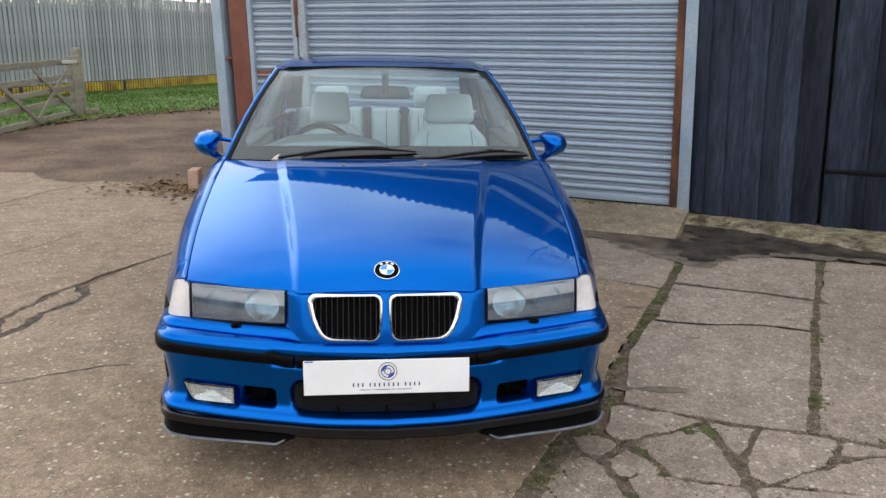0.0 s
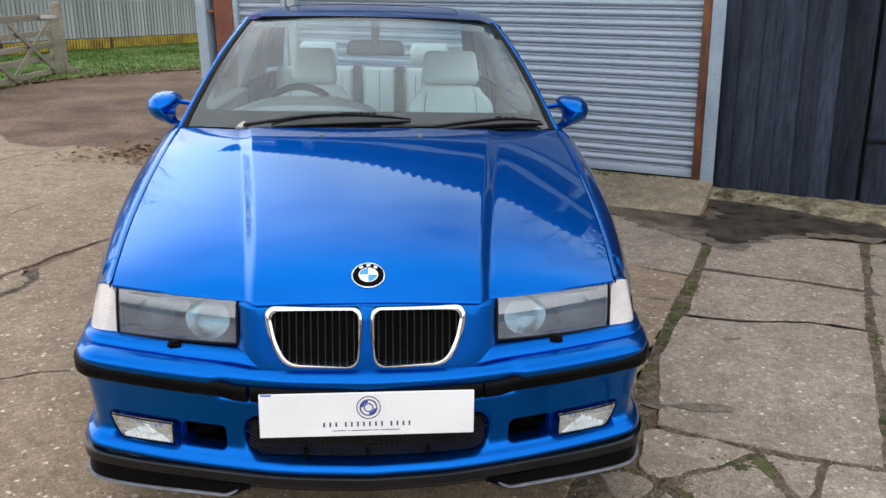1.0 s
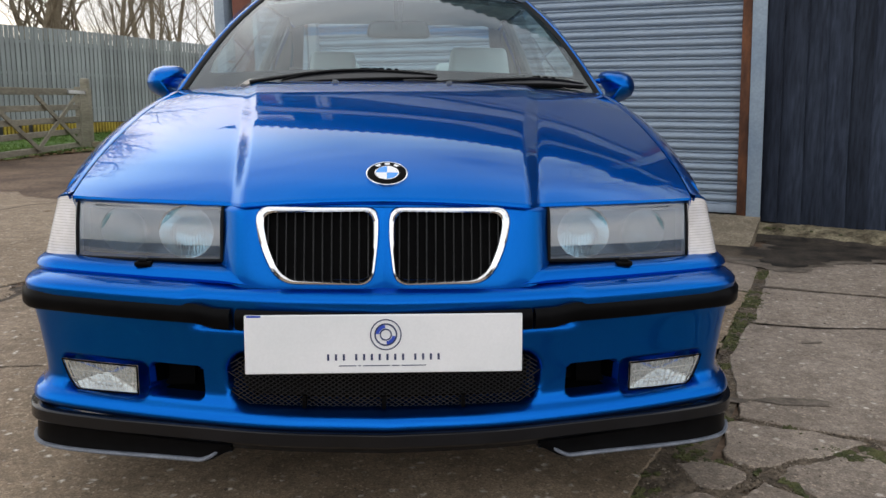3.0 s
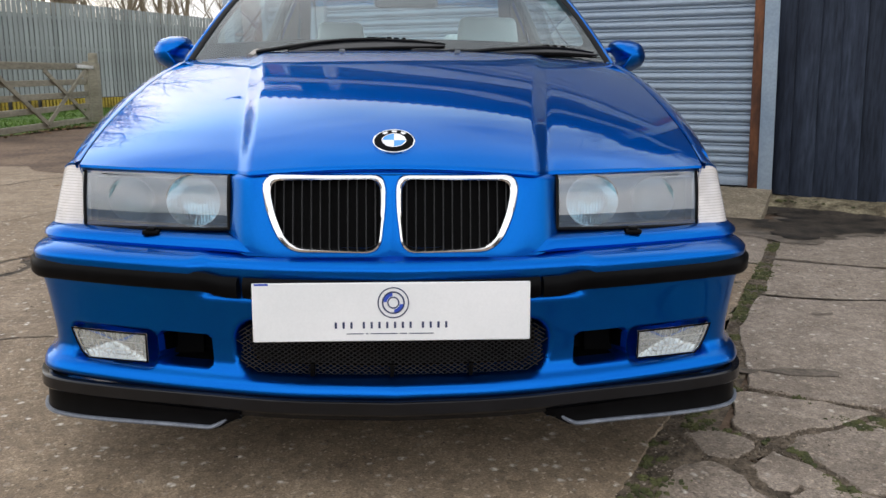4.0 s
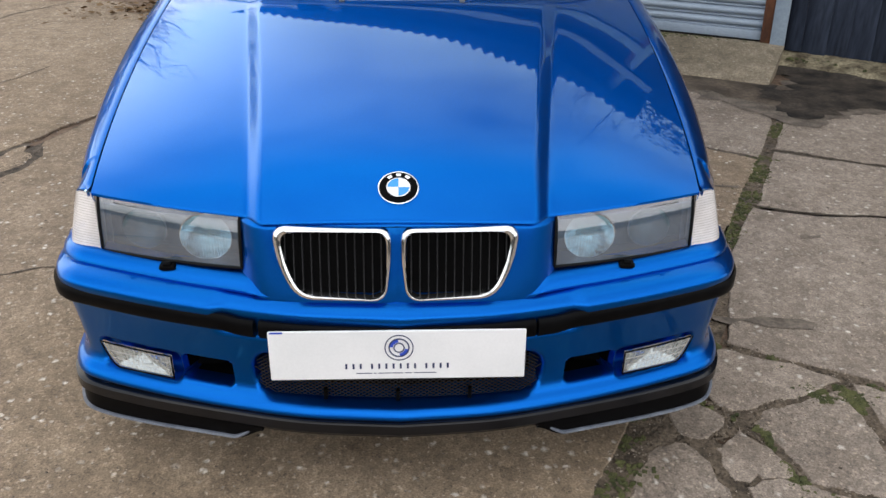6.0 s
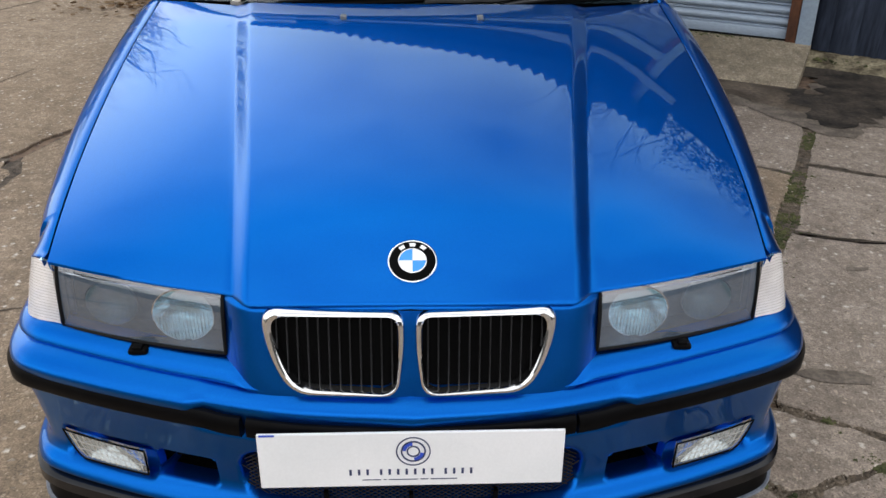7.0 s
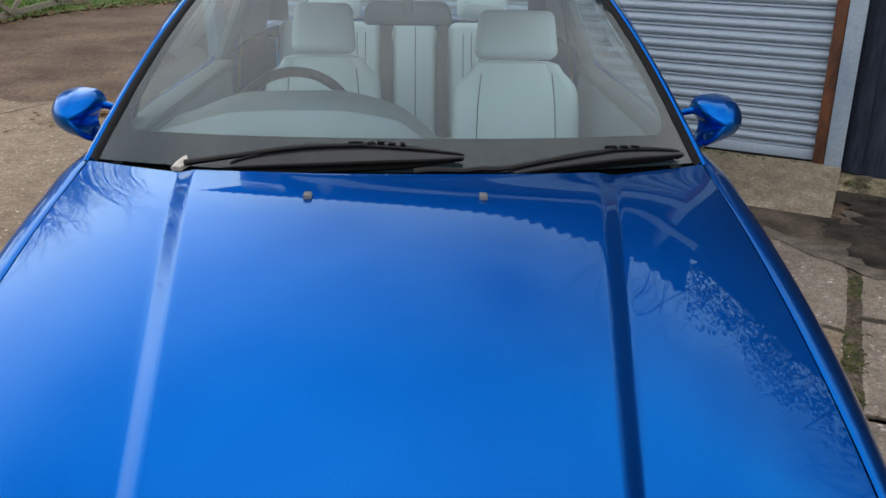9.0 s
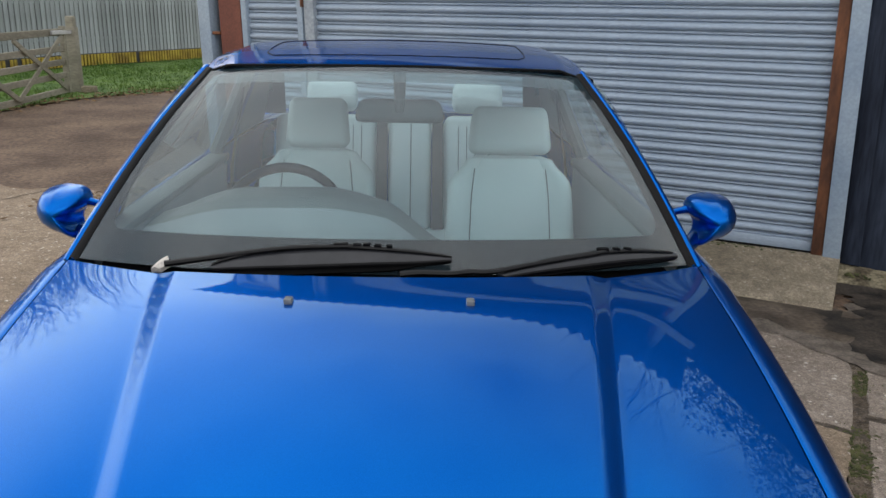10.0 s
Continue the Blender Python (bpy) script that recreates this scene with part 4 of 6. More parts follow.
for h in (0.07, 0.29, 0.48, 0.67, 0.91):
    bar("bar", gp(0.03, h), gp(1.0, h), 0.085 if h < 0.9 else 0.10, 0.03, gate)
bar("stile", gp(0.03, 0.03), gp(0.03, 0.99), 0.08, 0.06, gate)
bar("stile", gp(0.99, 0.03), gp(0.99, 0.99), 0.08, 0.06, gate)
for a, b in (((0.06, 0.86), (0.5, 0.09)), ((0.94, 0.86), (0.5, 0.09)), ((0.5, 0.86), (0.06, 0.10))):
    pa, pb = gp(*a), gp(*b)
    bar("brace", pa + Vector((0.032, 0, 0)), pb + Vector((0.032, 0, 0)), 0.075, 0.025, gate)
bm = bm_new()
box(bm, 0.02, 0.05, -0.55, 0.12, 0.87, 0.93, 0.006, 1)
part("latch", bm, GALV, gate, "galvanised gate latch")
gpost = thing("gate_post", -5.21, 14.75, rise(-5.2, 14.75), "round-topped weathered timber gate post", "post")
bm = bm_new()
box(bm, -0.075, 0.075, -0.075, 0.075, -0.02, 0.97, 0.012, 2)
box(bm, -0.062, 0.062, -0.062, 0.062, 0.96, 1.13, 0.02, 2)
part("shaft", bm, GATEWOOD, gpost)
bm = bm_new()
box(bm, 0.10, 0.30, -0.12, 0.02, 0.0, 0.10, 0.01, 1)
part("foot_block", bm, RAMP, gpost, "pale concrete block at the foot")


# ---- bare trees behind the fence ----
def bare_tree(name, x, y, h, r, lean, seed, label, fork=0.32, spread=1.0, levels=5):
    rr = random.Random(seed)
    t = thing(name, x, y, rise(x, y) - 0.05, label, "tree", "bare trees behind the fence")
    limbs, twigs = bm_new(), bm_new()

    def grow(p, d, length, rad, level):
        n = 5 if level < 2 else 3
        pts, rads = [p], [rad]
        for k in range(n):
            d = (d + Vector((rr.gauss(0, 0.13), rr.gauss(0, 0.13), rr.gauss(0.02, 0.08) + 0.03 * (level > 0))) * (0.35 if level == 0 else 1 + level * 0.25)).normalized()
            p = p + d * (length / n)
            pts.append(p)
            rads.append(rad * (1 - 0.42 * (k + 1) / n))
        tube(limbs if level < 2 else twigs, pts, rads, 9 if level == 0 else (6 if level < 3 else 3), cap=False)
        if level >= levels:
            return
        kids = (5, 4, 4, 3, 3, 2)[min(level, 5)]
        for k in range(kids):
            f = rr.uniform(fork if level == 0 else 0.3, 1.0) if k else 1.0
            i = min(int(f * n), n)
            q = pts[i]
            a = rr.uniform(0, 2 * math.pi)
            side = Vector((math.cos(a), math.sin(a), rr.uniform(0.0, 0.7))) * spread
            nd = (d * (0.9 if k else 1.4) + side * rr.uniform(0.5, 1.0) * (0.3 if k == 0 and level < 2 else 1.0)).normalized()
            grow(q, nd, length * rr.uniform(0.55, 0.8), rads[i] * (0.75 if k == 0 else rr.uniform(0.42, 0.6)), level + 1)
    grow(Vector((0, 0, 0)), Vector((lean, 0, 1)).normalized(), h * 0.38, r, 0)
    part("trunk", limbs, BARK, t)
    tagged(part("crown", twigs, BARK, t, smooth=0), "bare winter branches")
    return t


bare_tree("tree", -13.2, 32, 14, 0.36, 0.0, 3, "large spreading bare tree with a thick trunk", 0.16, 1.35, 6)
bare_tree("tree", -10.7, 32, 13, 0.13, 0.0, 8, "slim bare tree behind the fence", 0.22, 1.0, 6)
bare_tree("tree", -9.9, 32.5, 14, 0.14, 0.02, 12, "slim bare tree behind the fence", 0.22, 1.0, 6)
bare_tree("tree", -9.15, 31.5, 13, 0.12, -0.02, 21, "slim bare tree behind the fence", 0.22, 1.0, 6)
bare_tree("tree", -8.7, 33, 13, 0.11, 0.06, 25, "thin leaning bare tree", 0.22, 1.0, 6)
bare_tree("tree", -6.8, 32, 9, 0.10, -0.06, 31, "small bushy bare tree", 0.1, 1.3, 6)
for bx, by, sd in ((-14.6, 30.5, 41), (-12.1, 30, 43), (-11.4, 31, 47), (-10.2, 30, 53), (-9.5, 30.5, 59), (-7.9, 30.5, 61), (-15.8, 31, 67), (-6.0, 31, 71)):
    bare_tree("shrub", bx, by, 8.5, 0.055, 0.0, sd, "leafless hedgerow shrub with fine twigs", 0.15, 1.35, 6)
bare_tree("tree", -16.8, 30, 13, 0.24, 0.05, 37, "bare tree with many low limbs", 0.2, 1.2, 6)
for bx, by, h, sd in ((-23.4, 31, 20, 101), (-17.6, 31, 20, 103), (-18.8, 33, 22, 107), (-20.0, 30, 20, 109), (-21.2, 31.5, 21, 137), (-18.2, 35, 23, 139), (-20.6, 34, 22, 149), (-22.2, 29, 18, 151)):
    bare_tree("tree", bx, by, h, 0.44, 0.0, sd, "tall bare hedgerow tree", 0.30, 1.15, 6)

# unseen plain wall added opposite the workshop; it darkens the lowest reflections
bm = bm_new()
box(bm, -60, 40, -11.3, -11.0, -0.05, 2.0, 0.0, 1)
tagged(part("wall_south", bm, WALLMAT), "unseen plain dark wall added to close the yard in reflections", "wall", kind="structure")


# dense twiggy evergreen standing behind the boarded end
def evergreen(x, y, h, label, seed):
    rr = random.Random(seed)
    t = thing("evergreen_shrub", x, y, -0.014, label, "shrub")
    bm = bm_new()
    for k in range(7):
        a = 2 * math.pi * k / 7 + rr.uniform(-0.3, 0.3)
        q = Vector((math.cos(a) * rr.uniform(0.5, 1.3), math.sin(a) * rr.uniform(0.5, 1.3), h * rr.uniform(0.75, 0.95)))
        tube(bm, catmull([(0, 0, 0), q * 0.45 + Vector((0, 0, 0.3)), q], 7), [0.11, 0.09, 0.07, 0.05, 0.04, 0.03, 0.015], 6)
    part("trunk", bm, BARK, t)
    bm = bm_new()
    count = 0
    while count < 9000:
        u = Vector((rr.gauss(0, 1), rr.gauss(0, 1), rr.gauss(0, 1))).normalized()
        rad = 1.0 + 0.30 * noise.noise(u * 1.7 + Vector((seed, 0, 0))) + 0.16 * noise.noise(u * 5 + Vector((0, seed, 0)))
        q = u * rad * rr.uniform(0.72, 1.04) ** 0.7
        q = Vector((q.x * 1.5, q.y * 1.5, h * 0.62 + q.z * h * 0.38))
        m = Matrix.Rotation(rr.uniform(0, 6.3), 3, "Z") @ Matrix.Rotation(rr.uniform(-1.2, 1.2), 3, "X")
        sz = rr.uniform(0.03, 0.065)
        bm.faces.new([bm.verts.new(q + m @ Vector(v) * sz) for v in ((-1, 0, 0), (0, -0.32, 0.1), (1, 0, 0.15), (0, 0.32, 0.1))])
        count += 1
    part("crown", bm, EVERGREEN, t, "dark evergreen leaves", smooth=0)
    return t


for x, y, h, sd in ((1.3, 2.2, 5.6, 27), (3.0, 2.6, 6.2, 4), (5.2, 2.5, 6.4, 9), (7.6, 2.4, 6.2, 11), (9.8, 2.0, 5.8, 14)):
    p = WALL @ Vector((x, y, 0))
    evergreen(p.x, p.y, h, "dark dense evergreen shrub behind the workshop", sd)

for x, y, h, rad, sd in ((1.2, 3.0, 9.0, 0.10, 81), (2.9, 3.4, 9.4, 0.12, 83), (5.0, 3.2, 9.6, 0.13, 87), (7.4, 3.0, 9.4, 0.13, 91)):
    p = WALL @ Vector((x, y, 0))
    bare_tree("tree", p.x, p.y, h, rad, 0.0, sd, "twiggy bare tree behind the boarded end", 0.25, 1.25, 6)

# moss along the shutter sill and beside the ramp
bm = bm_new()
for _ in range(1500):
    if rnd.random() < 0.45:
        q = WALL @ Vector((rnd.gauss(-1.35, 0.28), -0.03 - abs(rnd.gauss(0, 0.035)), 0.118))
    elif rnd.random() < 0.5:
        q = WALL @ Vector((rnd.uniform(-3.6, -0.05), -0.02 - abs(rnd.gauss(0, 0.018)), 0.119))
    else:
        x = rnd.uniform(0.02, 2.6)
        q = WALL @ Vector((x, -0.06 - abs(rnd.gauss(0, 0.05)), 0.062 - 0.012 * x))
    lump(bm, q, rnd.uniform(0.006, 0.018), 0.6)
tagged(part("sill_moss", bm, MOSS, smooth=0), "dull green moss along the shutter sill", "moss", kind="stuff")


# ---- the car ----
CAR = thing("car", 0.003, 2.56, 0.0, "metallic blue two-door coupe with black bumper strips, parked on concrete", "car")
BODY = new("body")
BODY.parent = CAR
tagged(BODY, "glossy metallic blue bodywork")
NS = 361                       # columns round the bumper

FRONT_PLAN = [(0, 0.018, 0), (0.2, 0.035, 0), (0.36, 0.070, 0), (0.5, 0.111, 0), (0.6, 0.146, 0), (0.68, 0.178, 0), (0.728, 0.206, 0), (0.755, 0.245, 0), (0.773, 0.30, 0), (0.787, 0.40, 0)]
half_plan = catmull(FRONT_PLAN, NS // 2 + 1)
plan = [Vector((-p.x, p.y, 0)) for p in half_plan[:0:-1]] + half_plan
norms = []
for i, p in enumerate(plan):
    d = (plan[min(i + 1, NS - 1)] - plan[max(i - 1, 0)]).normalized()
    norms.append(Vector((d.y, -d.x, 0)))


def bumper_out(x, z):
    """How far the bumper skin stands out from its plan at side place x and height z."""
    o = BUMP_PROFILE(z)
    ax = abs(x)
    # shoulder step of the strip's seat
    o -= 0.012 * smooth01(0.395, 0.36, ax) * smooth01(0.41, 0.43, z) * smooth01(0.56, 0.50, z)
    # main lower intake, ducts, fog lamp seats
    o -= 0.075 * smooth01(0.010, -0.012, rrect(x, z, -0.003, 0.315, 0.310, 0.053, 0.044))
    o -= 0.085 * smooth01(0.004, -0.006, rrect(ax - max(0.0, 0.29 - z) * 0.5 * smooth01(0.44, 0.47, ax), z, 0.424, 0.301, 0.053, 0.032, 0.010))
    o -= 0.020 * smooth01(0.004, -0.006, rrect(ax, z, 0.586, 0.296, 0.096, 0.037, 0.014))
    return o


BUMP_PROFILE = spline([0.222, 0.234, 0.248, 0.262, 0.285, 0.35, 0.42, 0.45, 0.478, 0.494, 0.505], [-0.004, 0.006, 0.000, -0.016, -0.024, -0.018, -0.007, 0.002, 0.006, -0.012, -0.048])


def sweep_part(name, profile, material, parent, x_lo=-9, x_hi=9, label="", smooth=40.0, back=0.0):
    """A strip along the bumper's plan. profile(x) gives (height, out) pairs."""
    bm = bm_new()
    rows = []
    for p, n in zip(plan, norms):
        if x_lo <= p.x <= x_hi:
            rows.append([p + n * o + Vector((0, 0, z)) for z, o in profile(p.x)])
    vs = grid(bm, rows)
    if back:
        for row in (vs[0], vs[-1]):
            if len(row) > 2:
                bm.faces.new(row)
    return part(name, bm, material, parent, label, smooth)


bm = bm_new()
zs = (lin(0.222, 0.345, 50)) + (lin(0.35, 0.505, 26))
skin = [[p + n * bumper_out(p.x, z) + Vector((0, 0, z)) for z in zs] for p, n in zip(plan, norms)]
# the throats of the intake and the ducts are split off as near-black faces
lining = bm_new()
va = [[bm.verts.new(q) for q in r] for r in skin]
vb = [[None] * len(zs) for r in skin]
for i in range(NS - 1):
    for k in range(len(zs) - 1):
        cx, cz = (plan[i].x + plan[i + 1].x) / 2, (zs[k] + zs[k + 1]) / 2
        ids = ((i, k), (i + 1, k), (i + 1, k + 1), (i, k + 1))
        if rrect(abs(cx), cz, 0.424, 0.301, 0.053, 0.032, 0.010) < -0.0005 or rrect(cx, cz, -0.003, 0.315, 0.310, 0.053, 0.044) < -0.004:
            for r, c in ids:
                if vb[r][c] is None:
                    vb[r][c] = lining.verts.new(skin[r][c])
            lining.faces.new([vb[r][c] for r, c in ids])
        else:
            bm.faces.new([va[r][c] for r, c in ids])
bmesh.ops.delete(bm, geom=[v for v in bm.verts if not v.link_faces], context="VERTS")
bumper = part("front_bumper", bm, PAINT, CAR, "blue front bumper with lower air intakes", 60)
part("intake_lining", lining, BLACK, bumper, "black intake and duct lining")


# black rubbing strip: a stepped centre piece and two end pieces
def strip_outer(x):
    ax = abs(x)
    k = smooth01(0.322, 0.374, ax)
    z0 = lerp(0.417, 0.427, k)
    z1 = lerp(0.463, 0.471, k)
    f = lerp(0.004, lerp(0.008, 0.014, smooth01(0.66, 0.76, ax)), k)
    return [(z0, -0.02), (z0 + 0.003, f - 0.005), (z0 + 0.010, f), (z1 - 0.012, f), (z1 - 0.003, f - 0.006), (z1, -0.03)]


def strip_centre(x):
    return [(0.417, -0.02), (0.420, -0.002), (0.427, 0.003), (0.451, 0.003), (0.460, -0.003), (0.463, -0.03)]


for sgn in (-1, 1):
    sweep_part("bumper_strip", strip_outer, TRIM, CAR, *((-9, -0.293) if sgn < 0 else (0.287, 9)), "matt black bumper end strip", back=1)
sweep_part("bumper_strip", strip_centre, TRIM, CAR, -0.2915, 0.2855, "matt black centre bumper strip", back=1)


# lower lip and the two corner splitters
def lip(x):
    k = -0.009 * smooth01(0.35, 0.74, abs(x))
    return [(0.226 + k, -0.02), (0.226 + k, 0.008), (0.222 + k, 0.013), (0.200 + k, 0.014), (0.195 + k, 0.010), (0.192 + k, 0.002), (0.182 + k, -0.002), (0.176 + k, -0.03)]


lip_ob = sweep_part("front_lip", lip, LIP, CAR, -9, 9, "dark grey plastic front lip")


def splitter_low(x):
    return 0.154 - 0.017 * smooth01(0.36, 0.74, abs(x))


def splitter(x):
    k = smooth01(0.30, 0.36, abs(x))
    b = lerp(0.178, splitter_low(x), k)
    return [(0.190, -0.03), (0.188, 0.004), (b + 0.008, 0.004), (b + 0.002, 0.007 * k), (b - 0.003, 0.007 * k), (b - 0.004, -0.05)]


def splitter_edge(x):
    k = smooth01(0.31, 0.37, abs(x))
    b = lerp(0.178, splitter_low(x), k)
    return [(b - 0.004, -0.004), (b - 0.0045, 0.010 * k), (b - 0.001, 0.013 * k), (b + 0.003, 0.011 * k), (b + 0.004, 0.002)]


for lo, hi in ((-0.768, -0.30), (0.30, 0.768)):
    sp = sweep_part("corner_splitter", splitter, TRIM, CAR, lo, hi, "black corner splitter")
    sweep_part("edge", splitter_edge, EDGEGREY, sp, lo * 1.0, hi * 1.0, "scuffed grey splitter edge")

# dark mesh in the lower intake; a black sheet behind gives the depth's darkness
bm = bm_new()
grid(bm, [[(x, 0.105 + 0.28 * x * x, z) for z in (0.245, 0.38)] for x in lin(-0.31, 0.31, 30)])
part("intake_dark_sheet", bm, BLACK, CAR, "black sheet for the dark depth of the radiator opening")
bm = bm_new()
for fam in (1, -1):
    for k in range(-24, 50):
        x0 = -0.30 + k * 0.0135
        pts = []
        for t in lin(0, 1, 15):
            x, z = x0 + fam * (t - 0.5) * 0.17, 0.256 + t * 0.112
            if rrect(x, z, -0.003, 0.315, 0.310, 0.053, 0.044) < -0.002:
                pts.append((x, 0.056 + 0.30 * x * x, z))
        if len(pts) > 1:
            tube(bm, pts, 0.0011, 4)
part("intake_mesh", bm, SLATGREY, CAR, "black diamond wire mesh grille")
for x in (-0.16, -0.005, 0.15):
    bm = bm_new()
    box(bm, x - 0.004, x + 0.004, 0.044 + 0.30 * x * x, 0.055 + 0.30 * x * x, 0.262, 0.288, 0.001)
    part("mesh_clip", bm, TRIM, CAR)
# black plates stand for the darkness deep in the brake ducts
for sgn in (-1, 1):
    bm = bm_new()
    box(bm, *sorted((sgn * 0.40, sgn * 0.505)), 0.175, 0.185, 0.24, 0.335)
    part("duct_dark_plate", bm, BLACK, CAR, "black plate for the dark depth of the brake duct")

# fog lamps
for sgn in (-1, 1):
    def foglamp(u, v, off):
        x = lerp(0.500, lerp(0.640, 0.676, v ** 0.6), u)
        z = lerp(lerp(0.269, 0.262, u), lerp(0.327, 0.322, u), v)
        return Vector((sgn * x, 0.024 + 0.345 * x * x + 0.015 + off, z))
    fog = new("fog_lamp")
    fog.parent = CAR
    tagged(fog, "clear rectangular fog lamp")
    bm = bm_new()
    grid(bm, [[foglamp(u, v, 0.0) for v in lin(0, 1, 5)] for u in lin(0, 1, 9)])
    part("lens", bm, FOGLENS, fog)
    bm = bm_new()
    grid(bm, [[foglamp(u, v, 0.03 - 0.024 * max(abs(u - 0.5), abs(v - 0.5)) * 2) for v in lin(0, 1, 9)] for u in lin(0, 1, 13)])
    part("reflector", bm, SILVER, fog)
    bm = bm_new()
    loop = [foglamp(u, v, -0.001) for u, v in [(t, 0) for t in lin(0, 1, 12)] + [(1, t) for t in lin(0.1, 1, 6)] + [(t, 1) for t in lin(0.9, 0, 10)] + [(0, t) for t in lin(0.9, 0.1, 5)]]
    tube(bm, loop + loop[:1], 0.0018, 6)
    part("surround", bm, BLACK, fog)
    bm = bm_new()
    for u in lin(0.08, 0.92, 12):
        tube(bm, [foglamp(u, v, 0.0008) for v in lin(0.05, 0.95, 4)], 0.0006, 4)
    for v in (0.36, 0.66):
        tube(bm, [foglamp(u, v, 0.0005) for u in lin(0.05, 0.95, 6)], 0.0007, 4)
    part("lens_ribs", bm, RIB, fog)

# number plate with blanked lettering
plate = new("number_plate")
plate.parent = CAR
tagged(plate, "white acrylic show plate with navy emblem and lettering bars")
bm = bm_new()
box(bm, -0.2625, 0.2575, 0.000, 0.006, 0.3490, 0.4600, 0.0015, 1)
PM = Matrix.Translation((0, 0.006, 0.349)) @ Matrix.Rotation(radians(-5), 4, "X") @ Matrix.Rotation(radians(-0.3), 4, "Y") @ Matrix.Translation((0, 0, -0.349))
part("plate_face", bm, WHITE, plate, m=PM)
for r, w in ((0.0295, 0.0022), (0.0215, 0.0030), (0.0115, 0.0026)):
    bm = bm_new()
    disc(bm, (0.0, -0.0003, 0.4220), (0, -1, 0), r, 40, r - w, 0.0006)
    part("emblem_ring", bm, PLATE_NAVY, plate, "navy ring", m=PM)
for a0, a1 in ((95, 175), (275, 350)):
    bm = bm_new()
    an = [radians(a) for a in lin(a0, a1, 10)]
    grid(bm, [[(r * math.cos(a), -0.0009, 0.4220 + r * math.sin(a)) for a in an] for r in (0.0125, 0.0185)])
    part("emblem_segment", bm, PLATE_BLUE, plate, "blue emblem segment", m=PM)
x = -0.112
for word in (3, 7, 4):
    for k in range(word):
        bm = bm_new()
        box(bm, x + 0.0020, x + 0.0062, -0.0006, 0.0006, 0.3736, 0.3856)
        part("letter_bar", bm, PLATE_NAVY, plate, m=PM)
        x += 0.0146
    x += 0.0085
x = -0.088
for word in (7, 1, 11, 3, 10):
    bm = bm_new()
    box(bm, x, x + word * 0.0046, -0.0005, 0.0006, 0.3625, 0.3642)
    x += word * 0.0046 + 0.004
    part("small_print_bar", bm, PLATE_NAVY, plate, m=PM)
bm = bm_new()
box(bm, -0.258, -0.232, -0.0004, 0.0006, 0.4560, 0.4597)
part("corner_tab", bm, PLATE_BLUE, plate, m=PM)


# ---- nose panel, kidneys, headlamps ----
KX = -0.005                     # the grilles sit a touch off the centre line


def nose_y(x, z):
    return 0.064 + 0.25 * x * x + (z - 0.50) * 0.24


def head_y(x):
    return 0.108 + 0.345 * x * x


bm = bm_new()
rows = []
for x in lin(-0.330, 0.330, 190):
    r = []
    top = 0.666 - 0.014 * min(abs(x) / 0.27, 1.0) ** 2 - 0.003 * smooth01(0.27, 0.31, abs(x))
    for z in lin(0.497, top, 60):
        y = nose_y(x, z)
        ring = rrect(abs(x - KX), z, 0.131, 0.580, 0.130, 0.080, 0.045)
        y -= 0.006 * smooth01(0.05, -0.01, ring)
        y += 0.040 * max(0.0, (abs(x) - 0.262) / 0.068) ** 2.2
        y += 0.060 * smooth01(-0.001, -0.009, rrect(abs(x - KX) + max(0, 0.605 - z) * 0.50 * smooth01(0.1, 0.22, abs(x - KX)), z, 0.131, 0.579, 0.113, 0.068, 0.03))
        y += 0.010 * smooth01(top - 0.010, top + 0.001, z)
        r.append((x, y, z))
    rows.append(r)
grid(bm, rows)
part("nose_panel", bm, PAINT, BODY)

